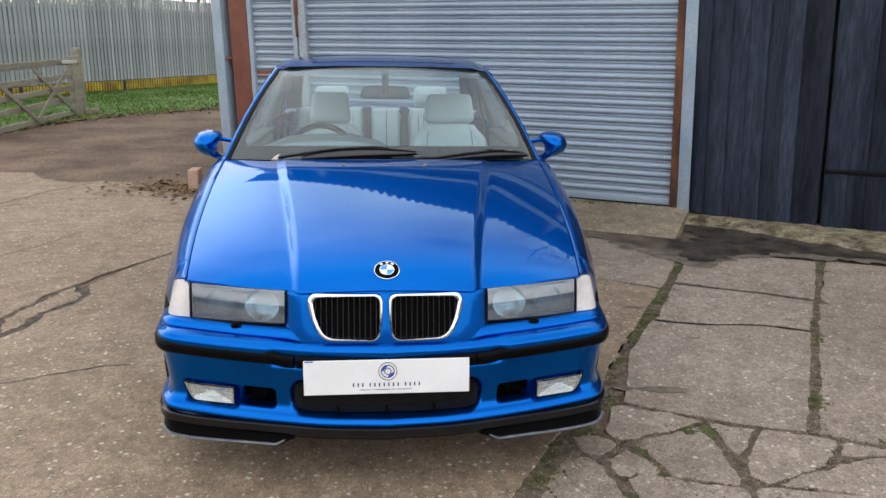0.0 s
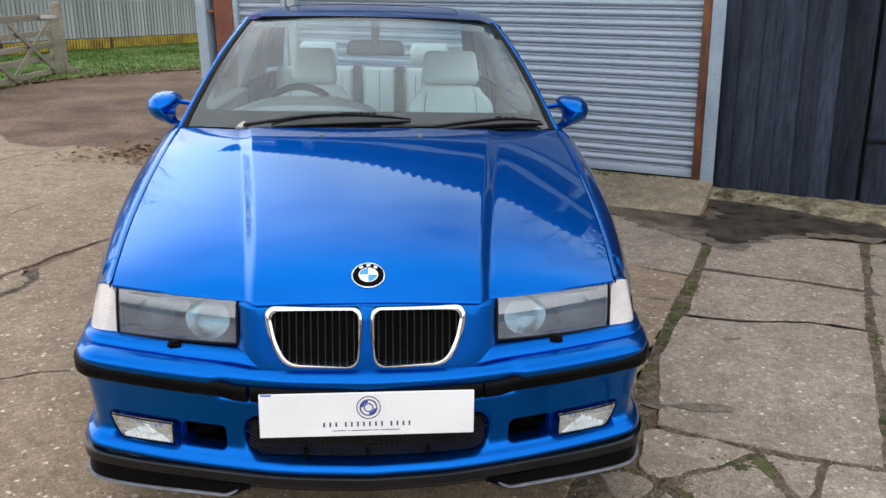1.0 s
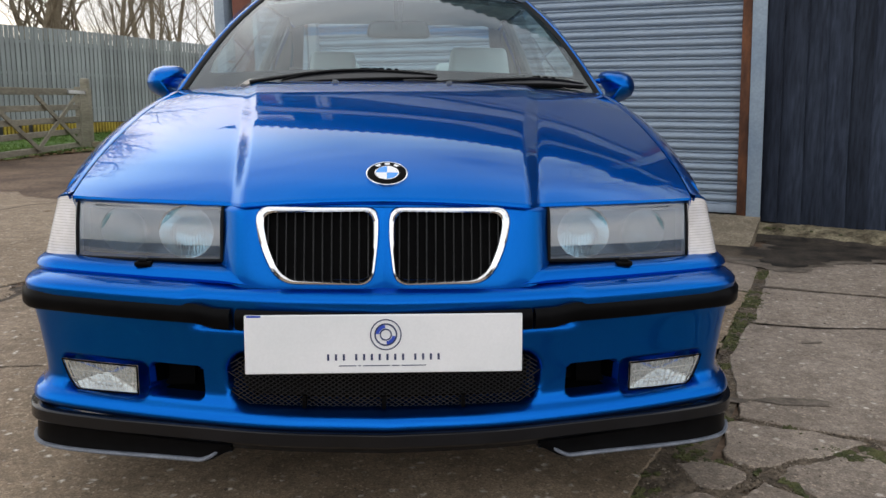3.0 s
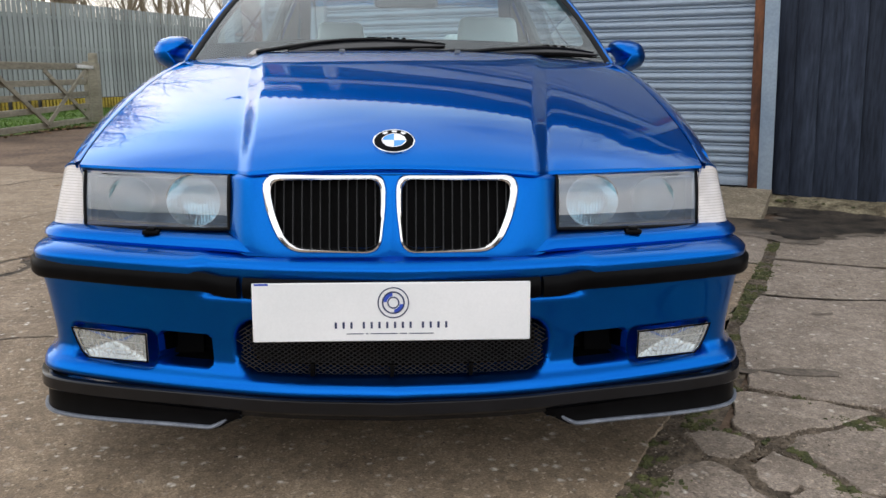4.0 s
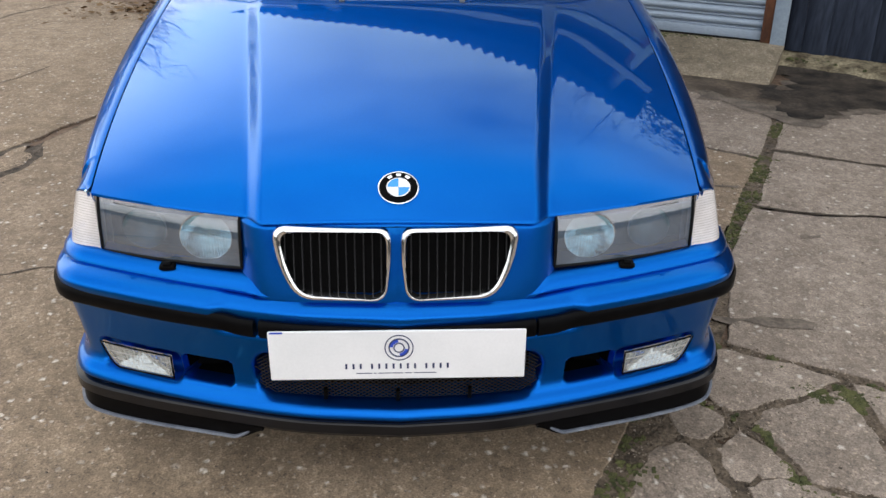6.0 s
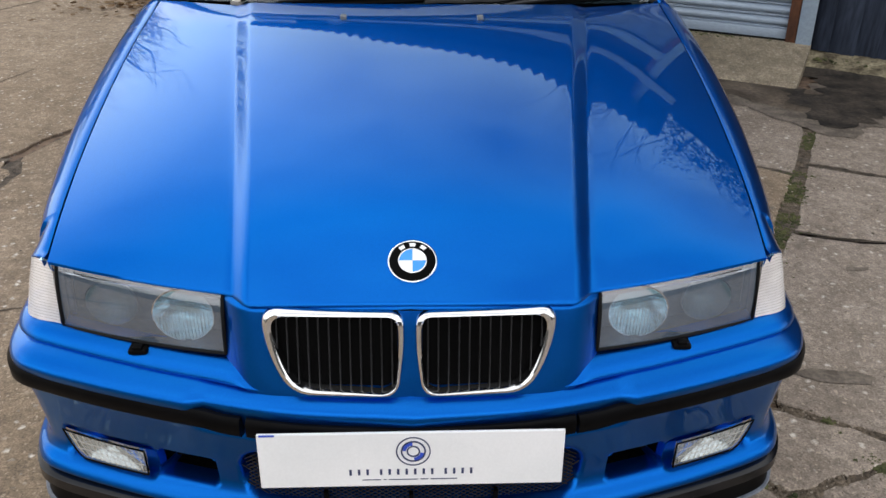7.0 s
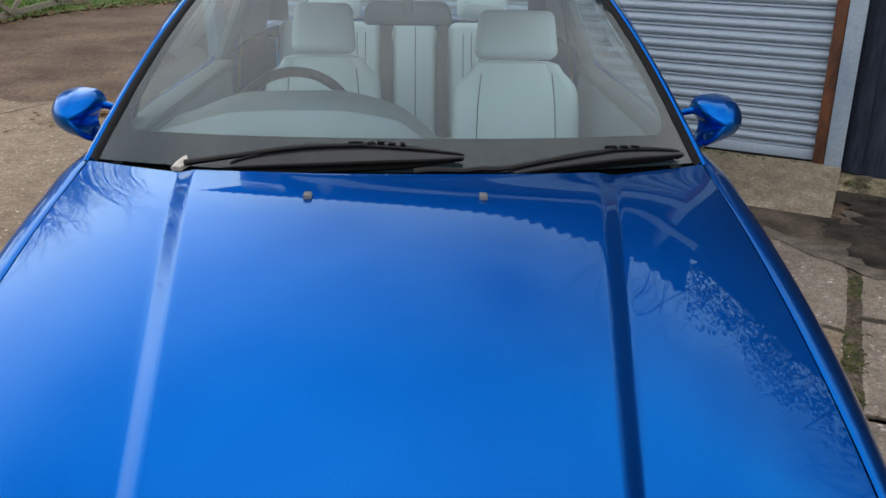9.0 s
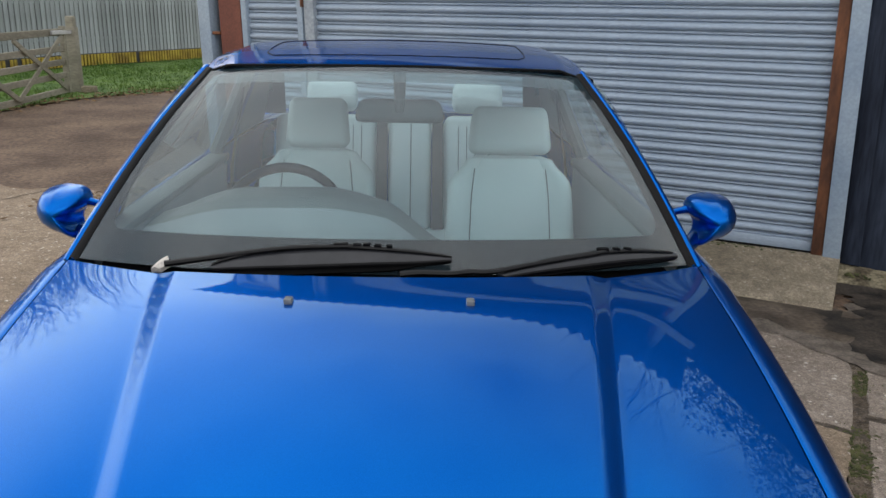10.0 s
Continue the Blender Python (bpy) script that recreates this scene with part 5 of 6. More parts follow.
for sgn in (-1, 1):
    kid = new("kidney_grille")
    kid.parent = CAR
    tagged(kid, "chrome-framed kidney grille with black slats")
    # rounded outline, the outer lower corner drawn in
    corners = [(0.0095, 0.653, 0.038), (0.2505, 0.652, 0.036), (0.237, 0.572, 0.09), (0.202, 0.508, 0.036), (0.020, 0.508, 0.028), (0.0085, 0.598, 0.06)]
    outline = []
    nC = len(corners)
    for i, (cx, cz, rad) in enumerate(corners):
        a, c, b = Vector(corners[i - 1][:2]), Vector((cx, cz)), Vector(corners[(i + 1) % nC][:2])
        da, db = (a - c).normalized(), (b - c).normalized()
        q = min(rad, (a - c).length * 0.48, (b - c).length * 0.48)
        for t in lin(0, 1, 8):
            outline.append((1 - t) ** 2 * (c + da * q) + 2 * t * (1 - t) * c + t * t * (c + db * q))
    ctr = sum(outline, Vector((0, 0))) / len(outline)

    def inset(v, d):
        w = (v - ctr) / max((v - ctr).length, 1e-6)
        k = 0.62 + 0.5 * max(w.x, 0) + 0.42 * max(w.y, 0) - 0.22 * max(-w.y, 0)
        return v - w * d * (k if d > 0 else 1)
    bm = bm_new()
    prof = [(-0.001, 0.010), (-0.0005, -0.001), (0.003, -0.0055), (0.0095, -0.0065), (0.0135, -0.004), (0.0155, 0.014)]
    rws = [[Vector((sgn * w.x + KX, nose_y(w.x, w.y) - 0.012 + off, w.y)) for w in (inset(v, d) for v in outline)] for d, off in prof]
    grid(bm, rws, True)
    part("chrome_frame", bm, CHROME, kid)
    # shallow black sheet stands for the dark hole behind the slats
    bm = bm_new()
    rws = [[Vector((sgn * w.x + KX, nose_y(w.x, w.y) + y, w.y)) for w in (inset(v, 0.008) for v in outline)] for y in (0.001, 0.005)]
    bm.faces.new(grid(bm, rws, True)[1])
    part("grille_dark_sheet", bm, BLACK, kid)
    ins = [inset(v, 0.012) for v in outline]
    for x in lin(0.030, 0.222, 12):
        zz = []
        for a, b in zip(ins, ins[1:] + ins[:1]):
            if (a.x - x) * (b.x - x) < 0:
                zz.append(a.y + (b.y - a.y) * (x - a.x) / (b.x - a.x))
        if len(zz) < 2:
            continue
        z0, z1 = min(zz), max(zz)
        bm = bm_new()
        rws = []
        for z in lin(z0, z1, 6):
            y = nose_y(x, z) - 0.017
            rws.append([(KX + sgn * (x - 0.0012), y + 0.0105, z), (KX + sgn * (x - 0.0010), y + 0.008, z), (KX + sgn * x, y + 0.007, z), (KX + sgn * (x + 0.0010), y + 0.008, z), (KX + sgn * (x + 0.0012), y + 0.0105, z)])
        grid(bm, rws)
        part("slat", bm, SLATGREY, kid)

CORNER_PLAN = [(0.654, 0.256, 0), (0.679, 0.270, 0), (0.697, 0.288, 0), (0.709, 0.318, 0), (0.717, 0.37, 0)]
for sgn in (-1, 1):
    hl = new("headlamp")
    hl.parent = CAR
    tagged(hl, "rectangular glass headlamp, lens hazed blue-white for reflected sky")

    def hp(u, v, off):
        x = lerp(0.326, 0.648, u)
        z = lerp(lerp(0.540, 0.529, u), lerp(0.6495, 0.6485, u), v)
        return Vector((sgn * x, head_y(x) - 0.009 + 0.115 * (0.060 * v + 0.140 * v * v + 0.042 * v**6) + off, z))
    bm = bm_new()
    grid(bm, [[hp(u, v, 0.0) for v in lin(0, 1, 17)] for u in lin(0, 1, 25)])
    part("lens", bm, LENS, hl)
    bm = bm_new()
    rws = [[hp(u, v, 0.002 + d) for u, v in [(t, 0) for t in lin(0, 1, 9)] + [(1, t) for t in (0.3, 0.6, 1)] + [(t, 1) for t in lin(0.9, 0, 9)] + [(0, t) for t in (0.7, 0.4)]] for d in (0.0, 0.065)]
    vs = grid(bm, rws, True)
    bm.faces.new(vs[1])
    part("housing", bm, LAMPBLACK, hl)
    # bright upper reflector band
    bm = bm_new()
    grid(bm, [[hp(u, v, 0.050 - (v - 0.80) * 0.20) for v in lin(0.80, 0.985, 6)] for u in lin(0.03, 0.97, 17)])
    part("upper_reflector", bm, SILVER, hl)
    bm = bm_new()
    tube(bm, [hp(u, 0.90 - 0.05 * u, 0.006) for u in lin(0.30, 0.985, 12)], 0.0016, 6)
    part("reflector_edge", bm, CHROME, hl)
    for u, r, m_ in ((0.245, 0.0535, SILVER), (0.68, 0.047, LAMPBLACK)):
        c = hp(u, 0.47, 0.020)
        bm = bm_new()
        rws = []
        for k in range(9):
            t = k / 8
            rws.append([c + Vector((r * (0.18 + 0.82 * t) * math.cos(a), 0.036 * (1 - t * t) + 0.0008 * math.cos(a * 26) * t, r * (0.18 + 0.82 * t) * math.sin(a))) for a in lin(0, 2 * math.pi, 89)[:-1]])
        vs = grid(bm, rws, True)
        bm.faces.new(vs[0])
        part("bowl", bm, m_, hl)
        if u < 0.5:
            bm = bm_new()
            disc(bm, c + Vector((0, -0.001, 0)), (0, -1, 0), r + 0.0010, 48, r - 0.0006, 0.002)
            part("bezel", bm, SILVER, hl)
        bm = bm_new()
        rws = [[c + Vector((r * 0.96 * t * math.cos(a), -0.002 - 0.004 * (1 - t * t), r * 0.96 * t * math.sin(a))) for a in lin(0, 2 * math.pi, 45)[:-1]] for t in (0.04, 0.3, 0.5, 0.7, 0.85, 1)]
        grid(bm, rws, True)
        part("projector_glass", bm, GLASS, hl)
        if u > 0.5:
            continue
        bm = bm_new()
        for k in range(-7, 8):
            xx = r * 0.92 * k / 8
            h = math.sqrt(max((r * 0.92) ** 2 - xx * xx, 0))
            tube(bm, [c + Vector((xx, -0.003 - 0.004 * (1 - (xx * xx + zz * zz) / (r * r)), zz)) for zz in lin(-h, h * 0.25, 7)], 0.0009, 4)
        part("lens_flutes", bm, CHROME, hl)
    bm = bm_new()
    loop = [hp(u, v, -0.001) for u, v in [(t, 0) for t in lin(0, 1, 12)] + [(1, t) for t in lin(0.1, 1, 6)] + [(t, 1) for t in lin(0.9, 0, 10)] + [(0, t) for t in lin(0.9, 0.1, 5)]]
    tube(bm, loop + loop[:1], 0.0036, 6)
    part("seal", bm, RUBBER, hl)

    # wrap-round indicator
    cl = new("indicator")
    cl.parent = CAR
    tagged(cl, "clear wrap-around indicator lamp")
    cp = catmull(CORNER_PLAN, 14)

    def ci(p, z, off):
        z -= 0.026 * smooth01(0.685, 0.717, p.x) * smooth01(0.60, 0.655, z)
        lean = smooth01(0.655, 0.705, p.x) * (0.003 + 0.027 * (0.655 - z) / 0.124)
        return Vector((sgn * (p.x + lean - off), p.y + (z - 0.6) * 0.16 + off, z))
    bm = bm_new()
    grid(bm, [[ci(p, z, 0.0) for z in lin(0.531, 0.655, 8)] for p in cp])
    part("lens", bm, CORNER, cl)
    bm = bm_new()
    grid(bm, [[ci(p, z, 0.022) for z in lin(0.531, 0.655, 4)] for p in cp])
    part("reflector", bm, SILVER, cl)
    bm = bm_new()
    for z in lin(0.538, 0.650, 20):
        tube(bm, [ci(p, z, 0.0) for p in cp], 0.0006, 4)
    part("lens_ribs", bm, RIB, cl)

    # painted shelf under the lamps, curling up at its inner end
    bm = bm_new()
    path = catmull([(0.262, 0.083, 0), (0.285, 0.088, 0), (0.33, 0.106, 0), (0.45, 0.143, 0), (0.58, 0.190, 0), (0.66, 0.222, 0), (0.715, 0.250, 0), (0.748, 0.295, 0), (0.764, 0.37, 0)], 60)
    rws = []
    for i, p in enumerate(path):
        d = (path[min(i + 1, 59)] - path[max(i - 1, 0)]).normalized()
        n = Vector((d.y, -d.x, 0))
        k = smooth01(0.258, 0.315, p.x)
        rws.append([Vector((sgn * q.x, q.y, q.z)) for q in [p + n * (o + 0.004 * k - 0.004) + Vector((0, 0, 0.503 + (z - 0.503) * k)) for z, o in ((0.499, -0.03), (0.499, -0.002), (0.502, 0.006), (0.508, 0.009), (0.517, 0.006), (0.526, -0.006), (0.533, -0.026), (0.536, -0.05))]])
    grid(bm, rws)
    part("headlamp_shelf", bm, PAINT, BODY)
    # washer jet
    bm = bm_new()
    box(bm, sgn * 0.488 - 0.017, sgn * 0.488 + 0.017, 0.154, 0.186, 0.523, 0.534, 0.004, 2)
    box(bm, sgn * 0.488 - 0.009, sgn * 0.488 + 0.009, 0.156, 0.172, 0.531, 0.539, 0.003, 2)
    part("headlamp_washer", bm, TRIM, CAR, "black headlamp washer jet")

# gap filler behind nose, lamps and bumper
bm = bm_new()
rows = []
for x in lin(-0.70, 0.70, 30):
    rows.append([(x, 0.18 + 0.345 * x * x, 0.24), (x, 0.18 + 0.345 * x * x, 0.50), (x, 0.19 + 0.345 * x * x, 0.640)])
grid(bm, rows)
part("inner_panel", bm, BLACK, BODY)


# ---- bonnet ----
ZC = spline([0, 0.048, 0.15, 0.335, 0.565, 0.752, 0.884, 1], [0.669, 0.703, 0.752, 0.808, 0.862, 0.900, 0.921, 0.931])
ZE = spline([0, 0.06, 0.15, 0.35, 0.6, 0.8, 1], [0.655, 0.677, 0.705, 0.762, 0.824, 0.866, 0.900])
XR = spline([0, 0.07, 0.28, 0.66, 0.97, 1], [0.270, 0.279, 0.311, 0.378, 0.433, 0.438])
XE = spline([0.20, 0.55, 0.95, 1.4], [0.652, 0.686, 0.708, 0.722])


def bonnet(c, v):
    """Bonnet point: c from -1 to 1 across, v from 0 (nose) to 1 (cowl)."""
    a = abs(c)
    xr = XR(v)
    yf = 0.090 + 0.20 * 0.33 ** 2 * min(a / 0.5, 1) ** 2
    yr = 1.165 + 0.195 * a * a
    fo = smooth01(0.5, 0.60, a)
    yf_out = head_y(lerp(0.335, 0.655, max(0, (a - 0.58) / 0.42))) + 0.006
    y = lerp(lerp(yf, yf_out, fo), yr, v)
    xe = XE(y)
    bevel = lerp(0.037, 0.040, v)
    zc, ze = ZC(v), ZE(v)
    if a <= 0.5:
        t = a / 0.5
        x, z = xr * t, zc - lerp(0.014, 0.008, v) * t * t
    else:
        z0 = zc - lerp(0.014, 0.008, v)
        drop = 0.003 + 0.008 * smooth01(0, 0.12, v)
        if a <= 0.58:
            t = (a - 0.5) / 0.08
            x, z = xr + bevel * t, z0 - drop * t
        else:
            t = (a - 0.58) / 0.42
            x = lerp(xr + bevel, xe, t)
            z1 = z0 - drop
            z = lerp(z1, ze, 0.45 * t + 0.55 * t * t)
    return Vector((math.copysign(x, c) if c else 0.0, y, z))


cs_half = (lin(0, 0.46, 16)) + [0.485, 0.497, 0.503, 0.52, 0.54, 0.56, 0.577, 0.583, 0.60] + (lin(0.63, 0.97, 14)) + [0.985, 1.0]
cs = [-c for c in cs_half[:0:-1]] + cs_half
vsn = [0, 0.004, 0.012, 0.025, 0.045] + (lin(0.07, 0.97, 46)) + [0.985, 1.0]
bm = bm_new()
rows = [[bonnet(c, 0) + Vector((0, 0.010, -0.012)) for c in cs], [bonnet(c, 0) + Vector((0, -0.001, -0.005)) for c in cs]] + [[bonnet(c, v) for c in cs] for v in vsn]
rows.append([bonnet(c, 1) + Vector((0, 0.004, -0.014)) for c in cs])
for r in rows:
    r.insert(0, r[0] + Vector((0.003, 0, -0.014)))
    r.append(r[-1] + Vector((-0.003, 0, -0.014)))
grid(bm, rows)
hood = part("bonnet", bm, PAINT, CAR, "glossy blue bonnet with two raised creases", 50)
# black strips standing for the shadow in the bonnet's shut lines
for sgn in (-1, 1):
    bm = bm_new()
    grid(bm, [[p + Vector((sgn * (w), 0, -0.011)) for w in (-0.008, 0.010)] for p in (bonnet(sgn * 1.0, v) for v in lin(0.05, 1, 30))])
    part("shut_line_shade", bm, RUBBER, BODY)
# likewise a black strip for the shaded slit at the nose
bm = bm_new()
grid(bm, [[bonnet(c, 0) + Vector((0, o + 0.006, -0.016)) for o in (-0.004, 0.02)] for c in cs if abs(c) < 0.95])
part("nose_gap_shade", bm, RUBBER, BODY)

# bonnet emblem: plain quarters and ring
c0 = bonnet(0, 0.060)
tang = (bonnet(0, 0.075) - bonnet(0, 0.03)).normalized()
nrm = Vector((0, -tang.z, tang.y)).normalized()
badge = new("bonnet_emblem")
badge.parent = CAR
tagged(badge, "round bonnet emblem with blue and white quarters in a black ring")
c0 = c0 + nrm * 0.002
sidev = Vector((1, 0, 0))


def bp(r, a, h):
    return c0 + sidev * (r * math.cos(a)) + tang * (r * math.sin(a)) + nrm * h


bm = bm_new()
ang = lin(0, 2 * math.pi, 49)[:-1]
grid(bm, [[bp(r, a, h) for a in ang] for r, h in ((0.0415, -0.003), (0.0415, 0.002), (0.040, 0.003), (0.0385, 0.002))], True)
part("rim", bm, CHROME, badge)
bm = bm_new()
grid(bm, [[bp(r, a, h) for a in ang] for r, h in ((0.0390, 0.0022), (0.030, 0.0030), (0.0235, 0.0032))], True)
part("ring", bm, BLACK, badge, "black enamel ring")
bm = bm_new()
grid(bm, [[bp(r, a, h) for a in ang] for r, h in ((0.0242, 0.0034), (0.0232, 0.0040), (0.0222, 0.0036))], True)
part("inner_rim", bm, CHROME, badge)
for k in range(4):
    bm = bm_new()
    aa = lin(k * math.pi / 2, (k + 1) * math.pi / 2, 9)
    grid(bm, [[bp(r, a, 0.0034) for a in aa] for r in (0.0002, 0.012, 0.0225)])
    part("quarter", bm, WHITE if k % 2 == 0 else BADGE_BLUE, badge, "white enamel quarter" if k % 2 == 0 else "sky blue enamel quarter")
for a in (125, 90, 55):
    bm = bm_new()
    aa = [radians(a + d) for d in lin(-9, 9, 6)]
    grid(bm, [[bp(r, q, 0.0036) for q in aa] for r in (0.0275, 0.0345)])
    part("ring_mark", bm, WHITE, badge, "pale mark on the ring")

# bonnet washer nozzles
for sgn in (-1, 1):
    p = bonnet(sgn * 0.208, 0.882)
    bm = bm_new()
    box(bm, p.x - 0.008, p.x + 0.008, p.y - 0.011, p.y + 0.011, p.z - 0.004, p.z + 0.009, 0.003, 2)
    part("washer_nozzle", bm, NOZZLE, CAR, "small grey washer nozzle")


# ---- wings, doors, quarters ----
XM = spline([0.245, 0.255, 0.27, 0.30, 0.34, 0.37, 0.41, 0.46, 0.52, 0.62, 0.80, 1.2, 2.2, 3.2, 3.9, 4.25, 4.38], [0.664, 0.671, 0.684, 0.699, 0.713, 0.720, 0.735, 0.752, 0.768, 0.787, 0.806, 0.826, 0.845, 0.845, 0.82, 0.77, 0.72])
edge = [bonnet(1.0, v) for v in lin(0.02, 1.0, 12)]
ZT = spline([p.y for p in edge] + [2.0, 2.8, 3.5, 4.1, 4.38], [p.z - 0.0005 for p in edge] + [0.912, 0.925, 0.932, 0.922, 0.90])
XT = spline([p.y for p in edge] + [2.0, 2.8, 3.5, 4.1, 4.38], [p.x + 0.0045 for p in edge] + [0.742, 0.748, 0.733, 0.69, 0.64])
WHEELS = (0.765, 3.465)


def sill(y):
    z = 0.20
    for w in WHEELS:
        if abs(y - w) < 0.335:
            z = max(z, 0.315 + math.sqrt(0.335**2 - (y - w) ** 2))
    return z


ys = sorted(set([0.257, 0.263, 0.27, 0.277, 0.285, 0.293, 0.30, 0.31, 0.337, 0.37, 0.3835, 0.386] + (lin(0.32, 4.38, 120)) + [w + s * 0.3349 for w in WHEELS for s in (-1, 1)] + [w + s * 0.33 for w in WHEELS for s in (-1, 1)]))


XB = spline([0.36, 0.41, 0.46, 0.52, 0.62, 0.80, 1.2, 2.2, 3.2, 3.9, 4.25, 4.38], [0.718, 0.745, 0.775, 0.800, 0.824, 0.842, 0.846, 0.853, 0.850, 0.825, 0.77, 0.72])
XI = spline([0.255, 0.2648, 0.2788, 0.2968, 0.3268, 0.3788, 0.39], [0.655, 0.660, 0.685, 0.704, 0.716, 0.724, 0.725])
ZI = spline([0.255, 0.2788, 0.2968, 0.3268, 0.3788, 0.39], [0.656, 0.655, 0.645, 0.633, 0.629, 0.629])


def flank(sgn, y):
    xt, zt, xm, zb = XT(y), ZT(y), XM(y), sill(y)
    xb = max(xm, XB(y))
    if y < 0.384:              # the leading edge stops on the indicator
        xi, zi = XI(y), min(ZI(y) + 0.002, zt - 0.002)
        out = [(xt - 0.002, zt - 0.014), (xt, zt - 0.001), (xt + 0.004, zt)]
        out += [(lerp(xt + 0.004, xi, s), lerp(zt, zi, s ** 1.8)) for s in (0.2, 0.4, 0.6, 0.8, 1.0)]
        out += [(xi - 0.002 * s, zi - 0.003 * s) for s in (0.15, 0.3, 0.45, 0.6, 0.8, 1.0, 1.5)]
        return [Vector((sgn * x, y, z)) for x, z in out]
    if y < 0.41:
        zb = 0.50
    k = lerp(0.16, 1.0, smooth01(0.24, 0.62, y))
    out = [(xt - 0.002, zt - 0.014), (xt, zt - 0.002 * k), (xt + 0.006, zt), (lerp(xt, xm, 0.28), zt - 0.007 * k), (lerp(xt, xm, 0.54), zt - 0.024 * k), (lerp(xt, xm, 0.75), zt - 0.051 * k), (lerp(xt, xm, 0.91), zt - 0.085 * k), (xm, zt - 0.118 * k), (lerp(xm, xb, 0.65), zt - 0.165 * k), (xb, zt - 0.235 * k)]
    zlow = min(zb, zt - 0.25 * k)
    for t in (0.25, 0.5, 0.75, 1.0):
        out.append((xb - 0.03 * t * t * (1 if zb < 0.25 else 0.1), lerp(zt - 0.235 * k, zlow, t)))
    x, z = out[-1]
    out.append((x - 0.03, z + 0.002))
    return [Vector((sgn * x, y, z)) for x, z in out]


for sgn in (-1, 1):
    for name, lo, hi in (("front_wing", 0.2555, 1.40), ("door", 1.405, 2.75), ("rear_quarter", 2.755, 4.38)):
        yy = [lo] + [y for y in ys if lo + 0.002 < y < hi - 0.002] + [hi]
        bm = bm_new()
        rows = [flank(sgn, y) for y in yy]
        grid(bm, rows)
        part(name, bm, PAINT, BODY)
    # black inner arch
    for w in WHEELS:
        bm = bm_new()
        grid(bm, [[(sgn * x, w + 0.345 * math.cos(a), 0.315 + 0.345 * math.sin(a)) for x in (0.45, 0.72)] for a in lin(-0.3, math.pi + 0.3, 24)])
        part("arch_liner", bm, BLACK, BODY)

# wheels
for w in WHEELS:
    for sgn in (-1, 1):
        wh = new("wheel")
        wh.parent = CAR
        wh.location = (sgn * 0.700, w, 0.312)
        tagged(wh, "low-profile tyre on a silver alloy wheel")
        bm = bm_new()
        rws = []
        for x, r in ((-0.10, 0.225), (-0.112, 0.25), (-0.112, 0.29), (-0.095, 0.309), (0, 0.312), (0.095, 0.309), (0.112, 0.29), (0.112, 0.25), (0.10, 0.225)):
            rws.append([(x * sgn, r * math.cos(a), r * math.sin(a)) for a in lin(0, 2 * math.pi, 49)[:-1]])
        grid(bm, rws, True)
        part("tyre", bm, RUBBER, wh)
        bm = bm_new()
        rws = [[(x * sgn, r * math.cos(a), r * math.sin(a)) for a in lin(0, 2 * math.pi, 49)[:-1]] for x, r in ((-0.10, 0.225), (0.02, 0.20), (0.085, 0.205), (0.10, 0.226))]
        grid(bm, rws, True)
        for k in range(5):
            for s in (-1, 1):
                a = 2 * math.pi * k / 5 + s * 0.16
                tube(bm, [(0.075 * sgn, 0.03 * math.cos(a), 0.03 * math.sin(a)), (0.085 * sgn, 0.21 * math.cos(a), 0.21 * math.sin(a))], 0.016, 6)
        tube(bm, [(0.0, 0, 0), (0.09 * sgn, 0, 0)], 0.06, 20)
        part("rim", bm, RIM, wh)

# rear end, boot lid and floor
bm = bm_new()
rows = []
for z in lin(0.22, 0.90, 12):
    rows.append([(x, 4.38 + 0.05 * (1 - (x / 0.72) ** 2), z) for x in lin(-0.72, 0.72, 20)])
grid(bm, rows)
part("tail_panel", bm, PAINT, BODY)
bm = bm_new()
rows = []
for y in lin(3.62, 4.42, 14):
    xt = XT(min(y, 4.38)) - 0.004
    rows.append([(x * xt, y, lerp(ZT(min(y, 4.38)) - 0.002, 0.985 - 0.05 * smooth01(3.9, 4.42, y), 1 - abs(x) ** 2.5)) for x in lin(-1, 1, 25)])
grid(bm, rows)
part("boot_lid", bm, PAINT, BODY)
bm = bm_new()
box(bm, -0.74, 0.74, 0.30, 4.36, 0.19, 0.24)
part("underbody", bm, BLACK, BODY)


# ---- glasshouse ----
def screen(u, v, off=0.0):
    """Windscreen point: u from -1 to 1 across, v from 0 (base) to 1 (header)."""
    a = abs(u)
    b = Vector((0.708 * u, 1.215 + 0.150 * a**2.2, 0.920 - 0.016 * a * a))
    t = Vector((0.540 * u, 1.925 + 0.060 * a**2.2, 1.306 - 0.022 * a * a))
    p = b.lerp(t, v)
    bow = 0.022 * math.sin(math.pi * v)
    n = Vector((0.20 * u * a, -0.50, 0.84)).normalized()
    return p + n * (bow + off)


US = (lin(-1, 1, 41))
FB, FT, FS = 0.125, 0.972, 0.95      # bounds of the clear area
bm = bm_new()
grid(bm, [[screen(u, v) for u in US] for v in lin(0, 1, 21)])
wscreen = part("windscreen", bm, GLASS, CAR, "clear curved windscreen with black border")
wscreen.visible_shadow = False
bm = bm_new()
grid(bm, [[screen(u, v, -0.002) for u in lin(-FS, FS, 31)] for v in lin(0.895, FT, 4)])
band = part("sun_band", bm, SUNBAND, wscreen, "grey tinted band along the header")
band.visible_shadow = False
bm = bm_new()


def border(us, vs_):
    grid(bm, [[screen(u, v, -0.0025) for u in us] for v in vs_])


